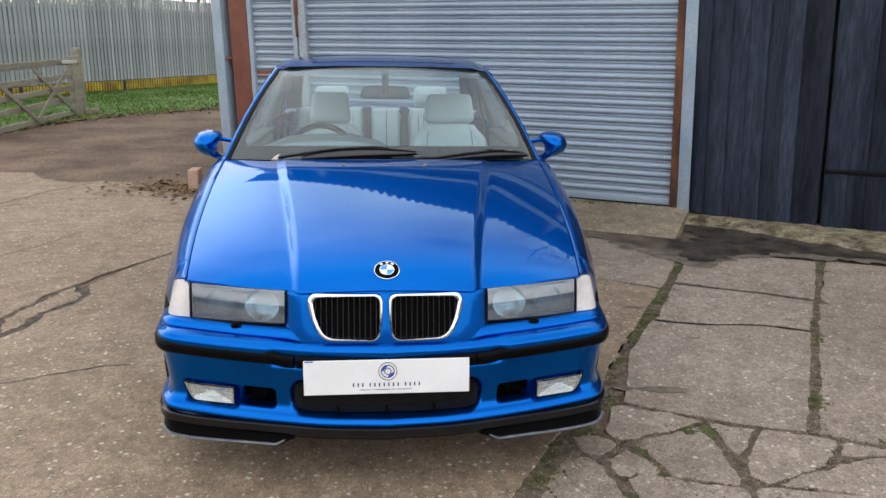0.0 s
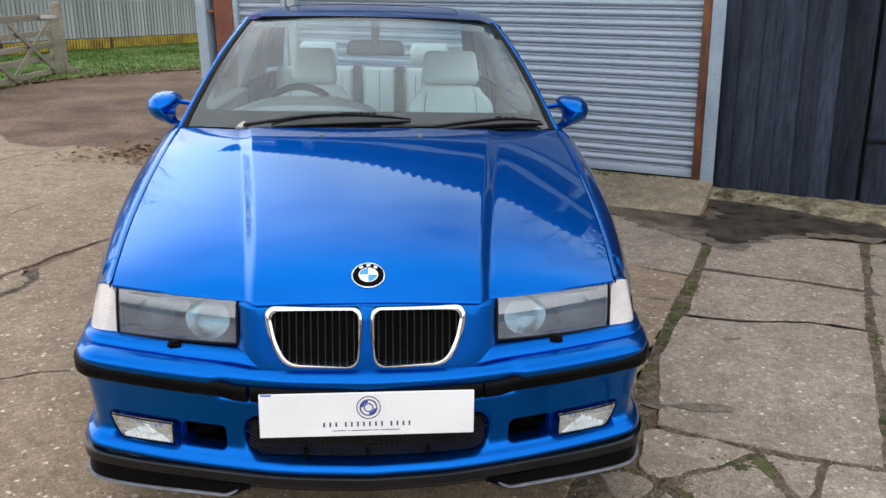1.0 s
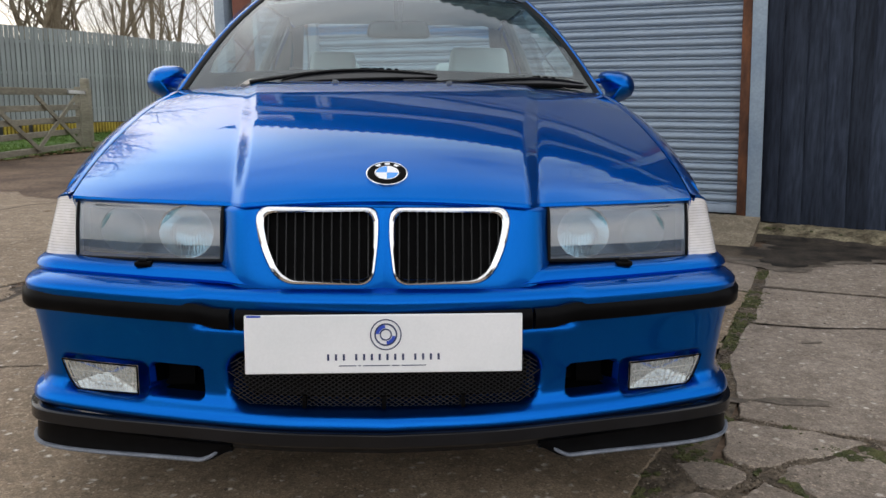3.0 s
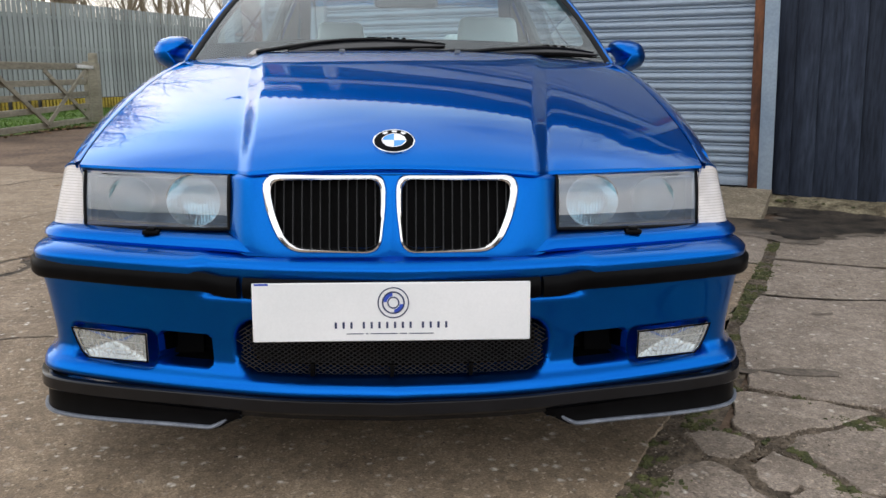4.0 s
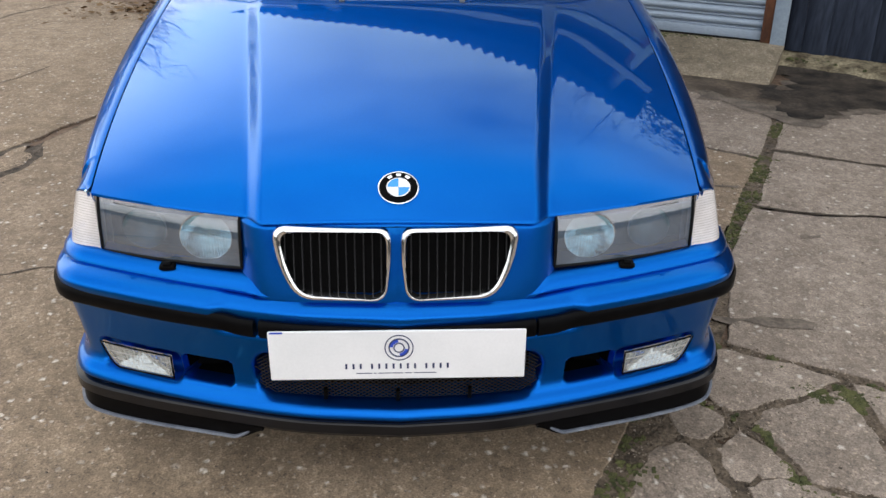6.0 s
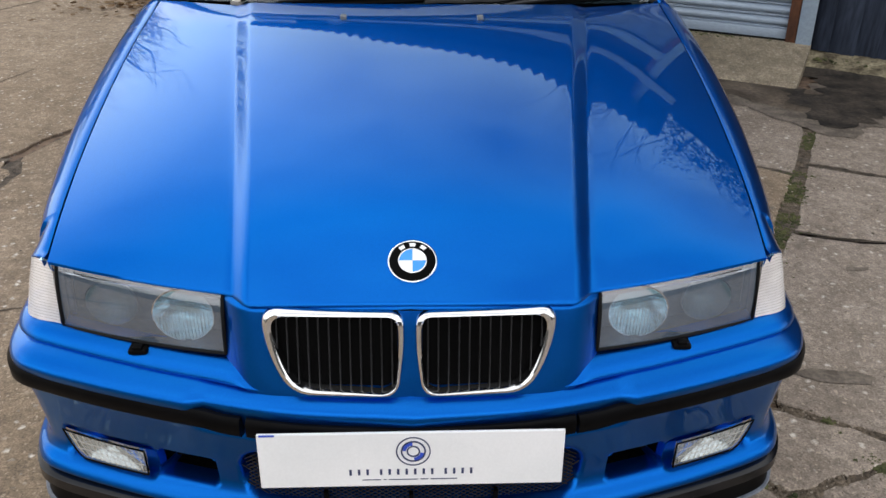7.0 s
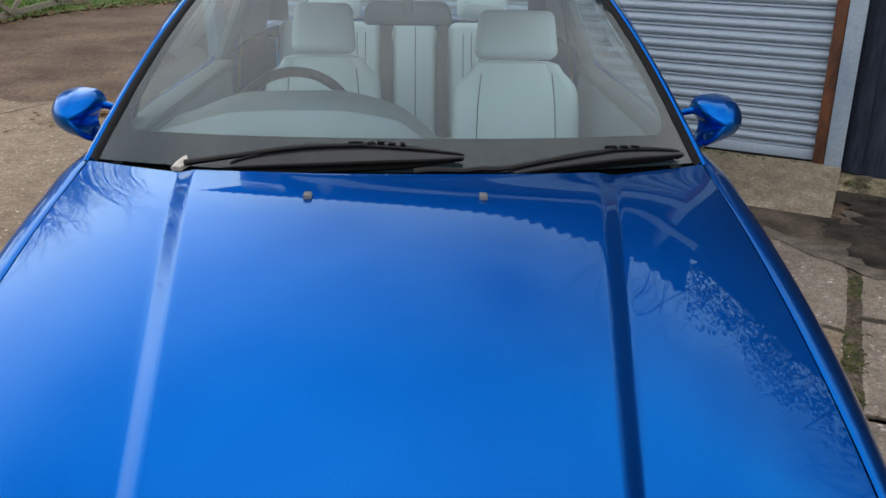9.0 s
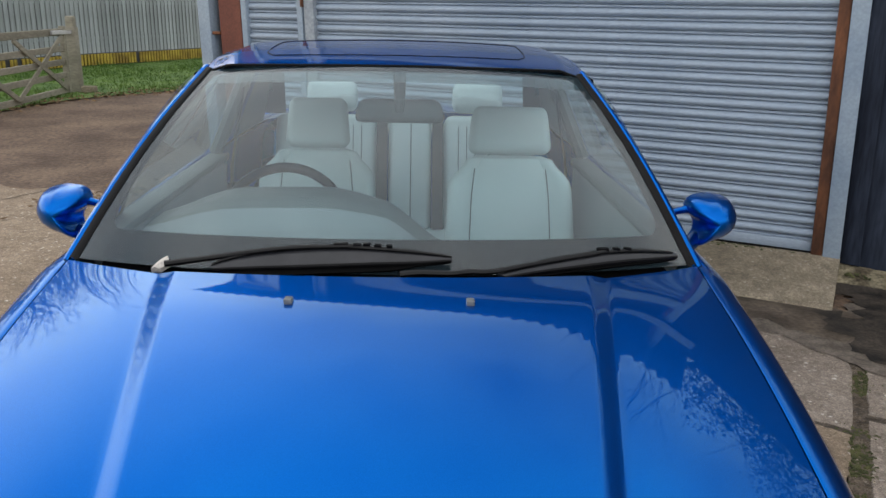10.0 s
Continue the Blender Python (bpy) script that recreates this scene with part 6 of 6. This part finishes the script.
border(US, (0.0, 0.05, 0.10, FB))
border(US, (FT, 1.0))
for lo, hi in ((-1.0, -0.95), (0.95, 1.0)):
    border((lo, hi), [FB, *lin(0.15, 0.95, 17), FT])
    # rounded inner corners
    for cv, rv in ((FB, 0.10), (FT, -0.06)):
        cu, ru = (hi, 0.055) if lo < 0 else (lo, -0.055)
        grid(bm, [[screen(cu + ru * s * (1 - math.sin(q)), cv + rv * s * (1 - math.cos(q)), -0.0025) for q in lin(0, math.pi / 2, 8)] for s in (0.02, 0.5, 1.0)])
part("screen_border", bm, BLACK, wscreen, "black ceramic border")
# cowl under the wipers
bm = bm_new()
grid(bm, [[bonnet(c, 1) + Vector((0, 0.000, -0.016)), bonnet(c, 1) + Vector((0, 0.03, -0.026)), screen(c, 0.03, -0.012)] for c in lin(-0.90, 0.90, 40)])
part("cowl_panel", bm, BLACK, CAR, "black plastic cowl panel")

# pillars with rubber seal, roof
def pillar(sgn, v, w, h):
    p = screen(sgn, v)
    out = Vector((sgn, 0.32, 0.18)).normalized()
    return p + out * w + Vector((0, 0.0, h))


for sgn in (-1, 1):
    bm = bm_new()
    grid(bm, [[pillar(sgn, v, w, h) for w, h in ((0.011, -0.016), (0.0125, 0.002), (0.017, 0.004), (0.026, 0.000), (0.034, -0.014), (0.037, -0.03))] for v in lin(-0.02, 1.03, 24)])
    part("windscreen_pillar", bm, PAINT, BODY)
    bm = bm_new()
    grid(bm, [[screen(sgn * 0.985, v, 0.001), screen(sgn * 0.992, v, 0.005), pillar(sgn, v, 0.006, 0.005), pillar(sgn, v, 0.0115, 0.003), pillar(sgn, v, 0.0125, -0.012)] for v in lin(-0.01, 1.01, 24)])
    part("windscreen_seal", bm, RUBBER, BODY)


def roof(u, v):
    a = abs(u)
    y = lerp(1.932 + 0.060 * a**2.2, 3.10 - 0.08 * a * a, v)
    zc = ROOFZ(y)
    x = u * lerp(0.552, 0.560, v) * (1 + 0.035 * math.sin(math.pi * v))
    return Vector((x, y, zc - 0.022 * a**2 - 0.020 * smooth01(0.86, 1.0, a)))


ROOFZ = spline([1.9, 2.02, 2.25, 2.6, 2.95, 3.15], [1.306, 1.328, 1.352, 1.362, 1.352, 1.330])
bm = bm_new()
us = [-1, -0.985, -0.96, -0.92] + (lin(-0.88, 0.88, 30)) + [0.92, 0.96, 0.985, 1]
rows = [[roof(u, v) for u in us] for v in lin(0, 1, 26)]
for r in rows:
    r.insert(0, r[0] + Vector((-0.012, 0, -0.018)))
    r.append(r[-1] + Vector((0.012, 0, -0.018)))
grid(bm, rows)
part("roof", bm, PAINT, BODY)
bm = bm_new()
tube(bm, [roof(u, 0) + Vector((0, -0.003, -0.004)) for u in lin(-1, 1, 30)], 0.0035, 6)
part("header_seal", bm, RUBBER, BODY)
# sunroof outline
bm = bm_new()
loop = []
for u, v in [(t, 0.10) for t in lin(-0.66, 0.66, 20)] + [(0.70, t) for t in lin(0.14, 0.46, 8)] + [(t, 0.50) for t in lin(0.66, -0.66, 20)] + [(-0.70, t) for t in lin(0.46, 0.14, 8)]:
    loop.append(roof(u, v) + Vector((0, 0, 0.0005)))
tube(bm, loop + loop[:1], 0.0016, 6)
part("sunroof_seal", bm, RUBBER, BODY)
bm = bm_new()
grid(bm, [[roof(u * 0.97, v) + Vector((0, 0, -0.03)) for u in lin(-1, 1, 15)] for v in lin(0.02, 0.98, 10)])
part("roof_lining", bm, LINING, BODY)

# rear window, side windows, rear pillars
def rear_screen(u, v):
    a = abs(u)
    t = Vector((0.555 * u, 3.10 - 0.08 * a * a, 1.328 - 0.03 * a * a))
    b = Vector((0.655 * u, 3.66 - 0.06 * a * a, 0.995 - 0.02 * a * a))
    return t.lerp(b, v)


bm = bm_new()
grid(bm, [[rear_screen(u * 0.93, v) for u in lin(-1, 1, 21)] for v in lin(0.04, 1, 8)])
rw = part("rear_window", bm, SIDEGLASS, CAR, "sloping rear window")
rw.visible_shadow = False
bm = bm_new()
grid(bm, [[rear_screen(u * 0.92, v) + Vector((0, -0.006, -0.004)) for u in lin(-1, 1, 21)] for v in lin(0.05, 0.17, 3)])
part("tinted_band", bm, BLUEBAND, rw, "blue tinted band along the rear window").visible_shadow = False
for sgn in (-1, 1):
    def side(y, t):
        top = spline([1.40, 1.98, 2.5, 3.0, 3.42, 3.64], [0.935, 1.270, 1.300, 1.280, 1.12, 0.955])
        zt = top(y)
        zb = ZT(y) + 0.001
        xb, xtp = XT(y) - 0.004, lerp(0.735, 0.578, min(max((zt - 0.92) / 0.37, 0), 1))
        return Vector((sgn * lerp(xb, xtp, t), y, lerp(zb, max(zt, zb + 0.005), t)))
    bm = bm_new()
    grid(bm, [[side(y, t) for t in lin(0, 1, 6)] for y in lin(1.50, 3.02, 30)])
    sw = part("side_window", bm, SIDEGLASS, CAR, "side window glass")
    sw.visible_shadow = False
    bm = bm_new()
    grid(bm, [[side(y, t) for t in lin(0, 1, 6)] for y in lin(3.02, 3.64, 14)])
    grid(bm, [[side(3.08, 1), side(3.08, 0.98)], [rear_screen(sgn * 0.93, 0.0), rear_screen(sgn * 0.93, 0.03)]])
    grid(bm, [[side(y, 1.0), rear_screen(sgn * 0.93, v)] for y, v in zip(lin(3.02, 3.64, 14), lin(0, 1, 14))])
    part("rear_pillar", bm, PAINT, BODY)
    bm = bm_new()
    grid(bm, [[side(y, t) + Vector((-sgn * 0.016, -0.004, -0.004)) for t in lin(0, 1, 6)] for y in lin(3.02, 3.62, 10)])
    grid(bm, [[side(y, 1.0) + Vector((-sgn * 0.016, -0.004, -0.004)), rear_screen(sgn * 0.915, v) + Vector((-sgn * 0.01, -0.016, -0.008))] for y, v in zip(lin(3.02, 3.62, 14), lin(0, 1, 14))])
    part("rear_pillar_trim", bm, DASH, BODY)
    bm = bm_new()
    tube(bm, [side(y, 1.0) + Vector((-sgn * 0.012, 0, 0.0)) for y in lin(1.98, 3.2, 24)], 0.009, 6)
    part("window_frame", bm, RUBBER, BODY)
    bm = bm_new()
    tube(bm, [side(2.68, t) + Vector((-sgn * 0.03, 0, 0)) for t in lin(0, 1, 6)], 0.026, 8)
    part("centre_pillar", bm, DASH, BODY)
    # roof side rail
    bm = bm_new()
    tube(bm, [roof(sgn * 1.0, v) + Vector((sgn * 0.002, 0, -0.014)) for v in lin(0, 1, 20)], 0.014, 8)
    part("roof_rail", bm, PAINT, BODY)


# ---- door mirrors ----
for sgn in (-1, 1):
    mir = new("door_mirror")
    mir.parent = CAR
    tagged(mir, "blue aerodynamic door mirror on twin stalks")

    # egg-shaped housing, drawn down and inwards to the lower stalk
    egg = catmull([(0.004, 0, 0.066), (0.044, 0, 0.050), (0.064, 0, 0.006), (0.055, 0, -0.034), (0.026, 0, -0.058), (-0.006, 0, -0.070), (-0.036, 0, -0.080), (-0.043, 0, -0.066), (-0.030, 0, -0.036), (-0.034, 0, -0.006), (-0.052, 0, 0.018), (-0.055, 0, 0.044), (-0.036, 0, 0.062), (0.004, 0, 0.066)], 49)[:-1]
    egg = [Vector((e.x * 1.24, 0, e.z * 0.95)) for e in egg]

    def shell(t, e):
        sz = math.sqrt(max(1 - (1 - t * 0.985) ** 2.4, 0.0))
        return Vector((sgn * (0.862 + e.x * sz), 1.600 + 0.120 * t + 0.016 * (e.x / 0.064) * sz - 2.5 * max(0.0, -0.01 - e.z) ** 2 * sz, 0.938 + e.z * sz))
    bm = bm_new()
    rws = [[shell(t, e) for e in egg] for t in (0.0, 0.01, 0.03, 0.07, 0.13, 0.21, 0.31, 0.42, 0.54, 0.67, 0.80, 0.92, 1.0)]
    rws.append([p.lerp(sum(rws[-1], Vector((0, 0, 0))) / 48, 0.06) for p in rws[-1]])
    vs = grid(bm, rws, True)
    part("housing", bm, PAINT, mir, smooth=80.0)
    bm = bm_new()
    bm.faces.new([bm.verts.new(p + Vector((0, -0.006, 0))) for p in rws[-1]])
    part("mirror_glass", bm, CHROME, mir)
    bm = bm_new()
    tube(bm, catmull([(sgn * 0.815, 1.690, 0.963), (sgn * 0.775, 1.680, 0.957), (sgn * 0.745, 1.665, 0.954), (sgn * 0.715, 1.65, 0.952)], 10), [0.018, 0.014, 0.0105, 0.010, 0.010, 0.010, 0.011, 0.012, 0.014, 0.016], 10)
    part("upper_stalk", bm, PAINT, mir)
    bm = bm_new()
    tube(bm, catmull([(sgn * 0.828, 1.675, 0.888), (sgn * 0.808, 1.645, 0.878), (sgn * 0.775, 1.595, 0.880), (sgn * 0.745, 1.55, 0.890), (sgn * 0.722, 1.51, 0.900)], 12), [0.016, 0.019, 0.019, 0.018, 0.016, 0.015, 0.014, 0.014, 0.015, 0.017, 0.020, 0.022], 10)
    part("lower_stalk", bm, PAINT, mir)
    bm = bm_new()
    vsx = [bm.verts.new(p) for p in ((sgn * 0.728, 1.44, 0.900), (sgn * 0.735, 1.70, 0.908), (sgn * 0.700, 1.72, 1.02), (sgn * 0.722, 1.48, 0.925))]
    bm.faces.new(vsx)
    thick(bm, 0.01)
    part("mounting_plate", bm, TRIM, mir)


# ---- wipers ----
def strip_on_glass(bm, upper, lower, off, th, n=26):
    """A thin solid strip between two curves that stand off the windscreen."""
    up = catmull([screen(u, v, off) for u, v in upper], n)
    low = catmull([screen(u, v, off) for u, v in lower], n)
    d = Vector((0, -0.50, 0.84)).normalized() * th
    vs = grid(bm, [[p, p.lerp(q, 0.5) + d * 0.5, q, q - d, p - d] for p, q in zip(up, low)], True)
    bm.faces.new(vs[0])
    bm.faces.new(vs[-1])


def wiper(arm, upper, lower, shadow_edge, clips, label):
    """Pivot, arm, airfoil blade with its frame, rubber and a black strip for its shadow."""
    w = new("windscreen_wiper")
    w.parent = CAR
    tagged(w, label)
    bm = bm_new()
    tube(bm, catmull([screen(u, v, 0.021) for u, v in arm], 26), [lerp(0.0075, 0.0045, t) for t in lin(0, 1, 26)], 8)
    part("arm", bm, WIPERMAT, w)
    bm = bm_new()
    strip_on_glass(bm, upper, lower, 0.016, 0.004)
    part("airfoil", bm, WIPERGREY, w, "dark grey wiper airfoil")
    bm = bm_new()
    tube(bm, catmull([screen(u, v, 0.019) for u, v in upper], 26), [0.002 + 0.003 * math.sin(math.pi * t) ** 0.5 for t in lin(0, 1, 26)], 8)
    part("blade_frame", bm, WIPERMAT, w)
    bm = bm_new()
    tube(bm, catmull([screen(u, v, 0.014) for u, v in lower], 26), [0.0025 + 0.0025 * math.sin(math.pi * t) ** 0.5 for t in lin(0, 1, 26)], 6)
    part("rubber", bm, RUBBER, w)
    # black strip painted in as the shadow below the blade
    bm = bm_new()
    strip_on_glass(bm, lower, shadow_edge, 0.010, 0.003)
    part("blade_shadow", bm, BLACK, w)
    for u, v, s in clips:
        c = screen(u, v, 0.021)
        bm = bm_new()
        box(bm, c.x - s, c.x + s, c.y - 0.006, c.y + 0.006, c.z - 0.004, c.z + 0.004, 0.0015, 1)
        part("clip", bm, TRIM, w)
    return w


driver_wiper = wiper([(-0.660, -0.012), (-0.564, 0.010), (-0.480, 0.028), (-0.397, 0.046), (-0.278, 0.064), (-0.157, 0.071), (-0.070, 0.073)],
                     [(-0.517, -0.003), (-0.479, 0.018), (-0.398, 0.044), (-0.313, 0.059), (-0.210, 0.070), (-0.106, 0.072), (0.034, 0.064), (0.138, 0.053), (0.207, 0.042)],
                     [(-0.513, -0.013), (-0.386, -0.002), (-0.218, 0.009), (-0.050, 0.019), (0.103, 0.026), (0.206, 0.034)],
                     [(-0.470, -0.022), (-0.301, -0.017), (-0.133, -0.006), (0.020, 0.004), (0.095, 0.018), (0.190, 0.030)],
                     [(-0.135, 0.078, 0.016), (-0.085, 0.076, 0.009), (-0.055, 0.079, 0.008), (-0.02, 0.075, 0.008), (0.015, 0.074, 0.006)],
                     "black windscreen wiper with airfoil parked across the glass")
bm = bm_new()
strip_on_glass(bm, [(-0.700, -0.031), (-0.684, 0.0), (-0.665, 0.018)], [(-0.672, -0.030), (-0.660, -0.018), (-0.648, -0.007)], 0.020, 0.012, 8)
part("pivot_cover", bm, FASCIA_PALE, driver_wiper, "worn pale metal pivot cover")
wiper([(0.049, -0.021), (0.102, -0.015), (0.202, -0.017), (0.253, -0.011), (0.321, -0.012), (0.464, 0.014), (0.654, 0.041), (0.705, 0.051)],
      [(0.338, -0.017), (0.447, 0.014), (0.560, 0.034), (0.686, 0.047), (0.815, 0.046), (0.934, 0.031)],
      [(0.362, -0.023), (0.460, -0.010), (0.551, 0.000), (0.743, 0.015), (0.864, 0.017), (0.949, 0.019)],
      [(0.400, -0.030), (0.480, -0.020), (0.560, -0.010), (0.743, 0.004), (0.850, 0.008), (0.930, 0.012)],
      [(0.690, 0.055, 0.013), (0.735, 0.054, 0.008), (0.775, 0.053, 0.008)],
      "black windscreen wiper parked at the cowl")


# ---- cabin ----
INT = new("interior")
INT.parent = CAR
INT.location = (0, -0.11, 0)
tagged(INT, "pale leather cabin with grey dashboard")


def dash_z(x, y):
    z = 0.900 + 0.022 * smooth01(1.60, 1.85, y) - 0.10 * smooth01(1.98, 2.06, y)
    z += 0.048 * smooth01(0.36, 0.12, abs(x + 0.31)) * smooth01(1.72, 1.86, y) * (1 - smooth01(1.98, 2.06, y) * 0.4)
    z -= 0.115 * smooth01(-0.03, 0.17, x) * smooth01(1.48, 1.66, y)
    return z - 0.03 * (abs(x) / 0.66) ** 4


# front of the dash is coloured paler to carry the windscreen's glare
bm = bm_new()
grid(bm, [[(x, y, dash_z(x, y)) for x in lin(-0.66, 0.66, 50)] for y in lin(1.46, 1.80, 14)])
part("dash_top", bm, DASH_PALE, INT, "dashboard top paled for the hazy glare on the glass")
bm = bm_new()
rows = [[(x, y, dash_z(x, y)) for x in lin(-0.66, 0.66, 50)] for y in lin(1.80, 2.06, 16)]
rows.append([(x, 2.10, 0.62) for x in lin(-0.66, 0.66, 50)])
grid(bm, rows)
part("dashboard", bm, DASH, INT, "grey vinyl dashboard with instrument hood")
bm = bm_new()
# steering wheel: thick rim, hub and spokes, tilted
q = Matrix.Translation((-0.333, 2.06, 0.822)) @ Matrix.Rotation(radians(66), 4, "X")
tube(bm, [q @ Vector((0.188 * math.cos(a), 0.188 * math.sin(a), 0)) for a in lin(0, 2 * math.pi, 49)], 0.0155, 10, cap=False)
part("steering_wheel", bm, RUBBER, INT, "black leather steering wheel")
bm = bm_new()
box(bm, -0.085, 0.085, -0.075, 0.075, -0.05, 0.0, 0.03, 3, q)
for a in (0, 180, 250, 290):
    tube(bm, [q @ Vector((0.05 * math.cos(radians(a)), 0.05 * math.sin(radians(a)), -0.02)), q @ Vector((0.185 * math.cos(radians(a)), 0.185 * math.sin(radians(a)), 0))], 0.014, 8)
part("steering_hub", bm, RUBBER, INT)

# rear-view mirror with its stem
bm = bm_new()
box(bm, -0.138, 0.138, 2.10, 2.135, 1.138, 1.208, 0.024, 4)
for v in bm.verts:
    v.co.x = 0.013 + v.co.x * (1 - 0.13 * (v.co.z - 1.138) / 0.07)
part("rear_view_mirror", bm, DASH, INT, "dark grey oblong rear-view mirror")
bm = bm_new()
tube(bm, [(0.013, 2.095, 1.175), (0.013, 2.075, 1.23), (0.013, 2.07, 1.30)], [0.013, 0.017, 0.020], 8)
part("mirror_stem", bm, DASH, INT)


def seat(x, ahead, up, head_w, head_h):
    """A front seat: reclined backrest with bolsters and seams, headrest on posts, cushion."""
    s = new("seat")
    s.parent = CAR
    s.location = (0, -0.11 - ahead, up)
    tagged(s, "pale grey leather seat with headrest")
    back = Matrix.Translation((x, 2.66, 0.375)) @ Matrix.Rotation(radians(-16), 4, "X")
    bm = bm_new()
    rws = []
    for k in range(23):
        t = k / 22
        w = 0.245 - 0.030 * t - 0.062 * smooth01(0.80, 1.0, t) ** 1.8
        d = 0.058 - 0.020 * t
        row = []
        for a in lin(0, 2 * math.pi, 41)[:-1]:
            ca, sa = math.cos(a), math.sin(a)
            q = math.copysign(abs(ca) ** 0.5, ca)
            py = math.copysign(abs(sa) ** 0.6, sa) * d
            py -= 0.034 * smooth01(0.60, 0.98, abs(q)) * (1 if sa < 0 else 0.2) * (1 - 0.7 * smooth01(0.7, 1, t))
            py += 0.006 * smooth01(0.05, 0.0, abs(abs(q) - 0.66)) * (1 if sa < 0 else 0)
            row.append(back @ Vector((q * w, py, 0.575 * t)))
        rws.append(row)
    inv = back.inverted()
    rws.append([back @ Vector(((inv @ p).x * 0.75, (inv @ p).y * 0.5, 0.588)) for p in rws[-1]])
    vs = grid(bm, rws, True)
    bm.faces.new(vs[-1])
    part("backrest", bm, LEATHER, s)
    for sx in (-0.152, 0.152):
        bm = bm_new()
        tube(bm, [back @ Vector((sx * (1 - 0.12 * t - 0.05 * smooth01(0.8, 1, t)), -0.056 + 0.019 * t, 0.04 + 0.50 * t)) for t in lin(0, 1, 10)], 0.0022, 5)
        part("seam", bm, LEATHER_SEAM, s)
    bm = bm_new()
    tube(bm, [back @ Vector((sx, -0.0525, 0.27)) for sx in lin(-0.146, 0.146, 8)], 0.0018, 5)
    part("seam", bm, LEATHER_SEAM, s)
    bm = bm_new()
    box(bm, -head_w, head_w, -0.050, 0.042, 0.594, 0.594 + head_h, 0.034, 4, back)
    for v in bm.verts:
        q = inv @ v.co
        q.x *= 1 - 0.10 * smooth01(0.594, 0.594 + head_h, q.z)
        v.co = back @ q
    part("headrest", bm, LEATHER, s)
    for sx in (-0.07, 0.07):
        bm = bm_new()
        tube(bm, [back @ Vector((sx, 0, 0.54)), back @ Vector((sx, 0, 0.64))], 0.007, 8)
        part("headrest_post", bm, CHROME, s)
    bm = bm_new()
    box(bm, x - 0.245, x + 0.245, 2.20, 2.70, 0.36, 0.50, 0.05, 3)
    part("cushion", bm, LEATHER, s)
    return s


seat(-0.322, 0.0, 0.0, 0.124, 0.190)
seat(0.396, 0.27, 0.027, 0.150, 0.170)
rear = new("rear_seat")
rear.parent = CAR
rear.location = (0, -0.11, 0)
tagged(rear, "pale grey leather rear bench")
rb = Matrix.Translation((0, 3.42, 0.45)) @ Matrix.Rotation(radians(-22), 4, "X")
for sgn in (-1, 1):
    x_in = 0.135 if sgn < 0 else 0.190
    bm = bm_new()
    box(bm, min(sgn * x_in, sgn * 0.62), max(sgn * x_in, sgn * 0.62), -0.06, 0.06, 0.0, 0.565, 0.045, 4, rb)
    part("backrest", bm, LEATHER, rear)
    for k in range(9):
        xx = sgn * (x_in + 0.07 + 0.040 * k)
        bm = bm_new()
        tube(bm, [rb @ Vector((xx, -0.0605, h)) for h in lin(0.05, 0.50, 4)], 0.0022, 5)
        part("seam", bm, LEATHER_SEAM, rear)
    bm = bm_new()
    box(bm, sgn * 0.355 - 0.122, sgn * 0.355 + 0.122, -0.045, 0.045, 0.588, 0.730, 0.035, 4, rb)
    part("headrest", bm, LEATHER, rear)
    bm = bm_new()
    xb = -0.106 if sgn < 0 else 0.160
    box(bm, xb - 0.027, xb + 0.027, -0.066, -0.058, 0.0, 0.56, 0.002, 1, rb)
    part("seat_belt", bm, BELT, rear, "dark grey belt webbing")
    # front belt hanging from the centre pillar
    bm = bm_new()
    grid(bm, [[(sgn * xx, yy - h, zz) for h in (-0.024, 0.024)] for xx, yy, zz in ((0.585, 2.74, 1.18), (0.635, 2.72, 0.90), (0.655, 2.68, 0.55))])
    thick(bm, 0.003)
    part("front_belt", bm, BELT, INT)
    # door trim panel
    bm = bm_new()
    box(bm, min(sgn * 0.675, sgn * 0.735), max(sgn * 0.675, sgn * 0.735), 1.62, 2.80, 0.35, 0.905, 0.02, 2)
    part("door_trim", bm, DASH_PALE, INT)
    bm = bm_new()
    box(bm, min(sgn * 0.665, sgn * 0.74), max(sgn * 0.665, sgn * 0.74), 1.60, 2.80, 0.895, 0.925, 0.012, 2)
    part("door_capping", bm, DASH, INT)
bm = bm_new()
box(bm, -0.076, 0.130, -0.055, 0.055, 0.0, 0.560, 0.030, 3, rb)
part("centre_panel", bm, LEATHER, rear)
bm = bm_new()
tube(bm, [rb @ Vector((0.032, -0.0555, h)) for h in lin(0.03, 0.53, 4)], 0.0025, 5)
part("seam", bm, LEATHER_SEAM, rear)
bm = bm_new()
box(bm, -0.62, 0.62, 3.05, 3.45, 0.34, 0.47, 0.05, 3)
part("cushion", bm, LEATHER, rear)
bm = bm_new()
box(bm, -0.60, 0.60, 3.62, 3.80, 0.90, 0.92)
part("parcel_shelf", bm, LINING, INT)
bm = bm_new()
box(bm, -0.70, 0.70, 1.60, 3.5, 0.26, 0.34)
part("carpet", bm, CARPET, INT)
bm = bm_new()
box(bm, -0.10, 0.10, 2.0, 2.75, 0.34, 0.56, 0.03, 2)
part("centre_console", bm, DASH, INT)
bm = bm_new()
box(bm, -0.60, 0.60, 1.40, 1.46, 0.26, 0.86)
part("bulkhead", bm, BLACK, INT)
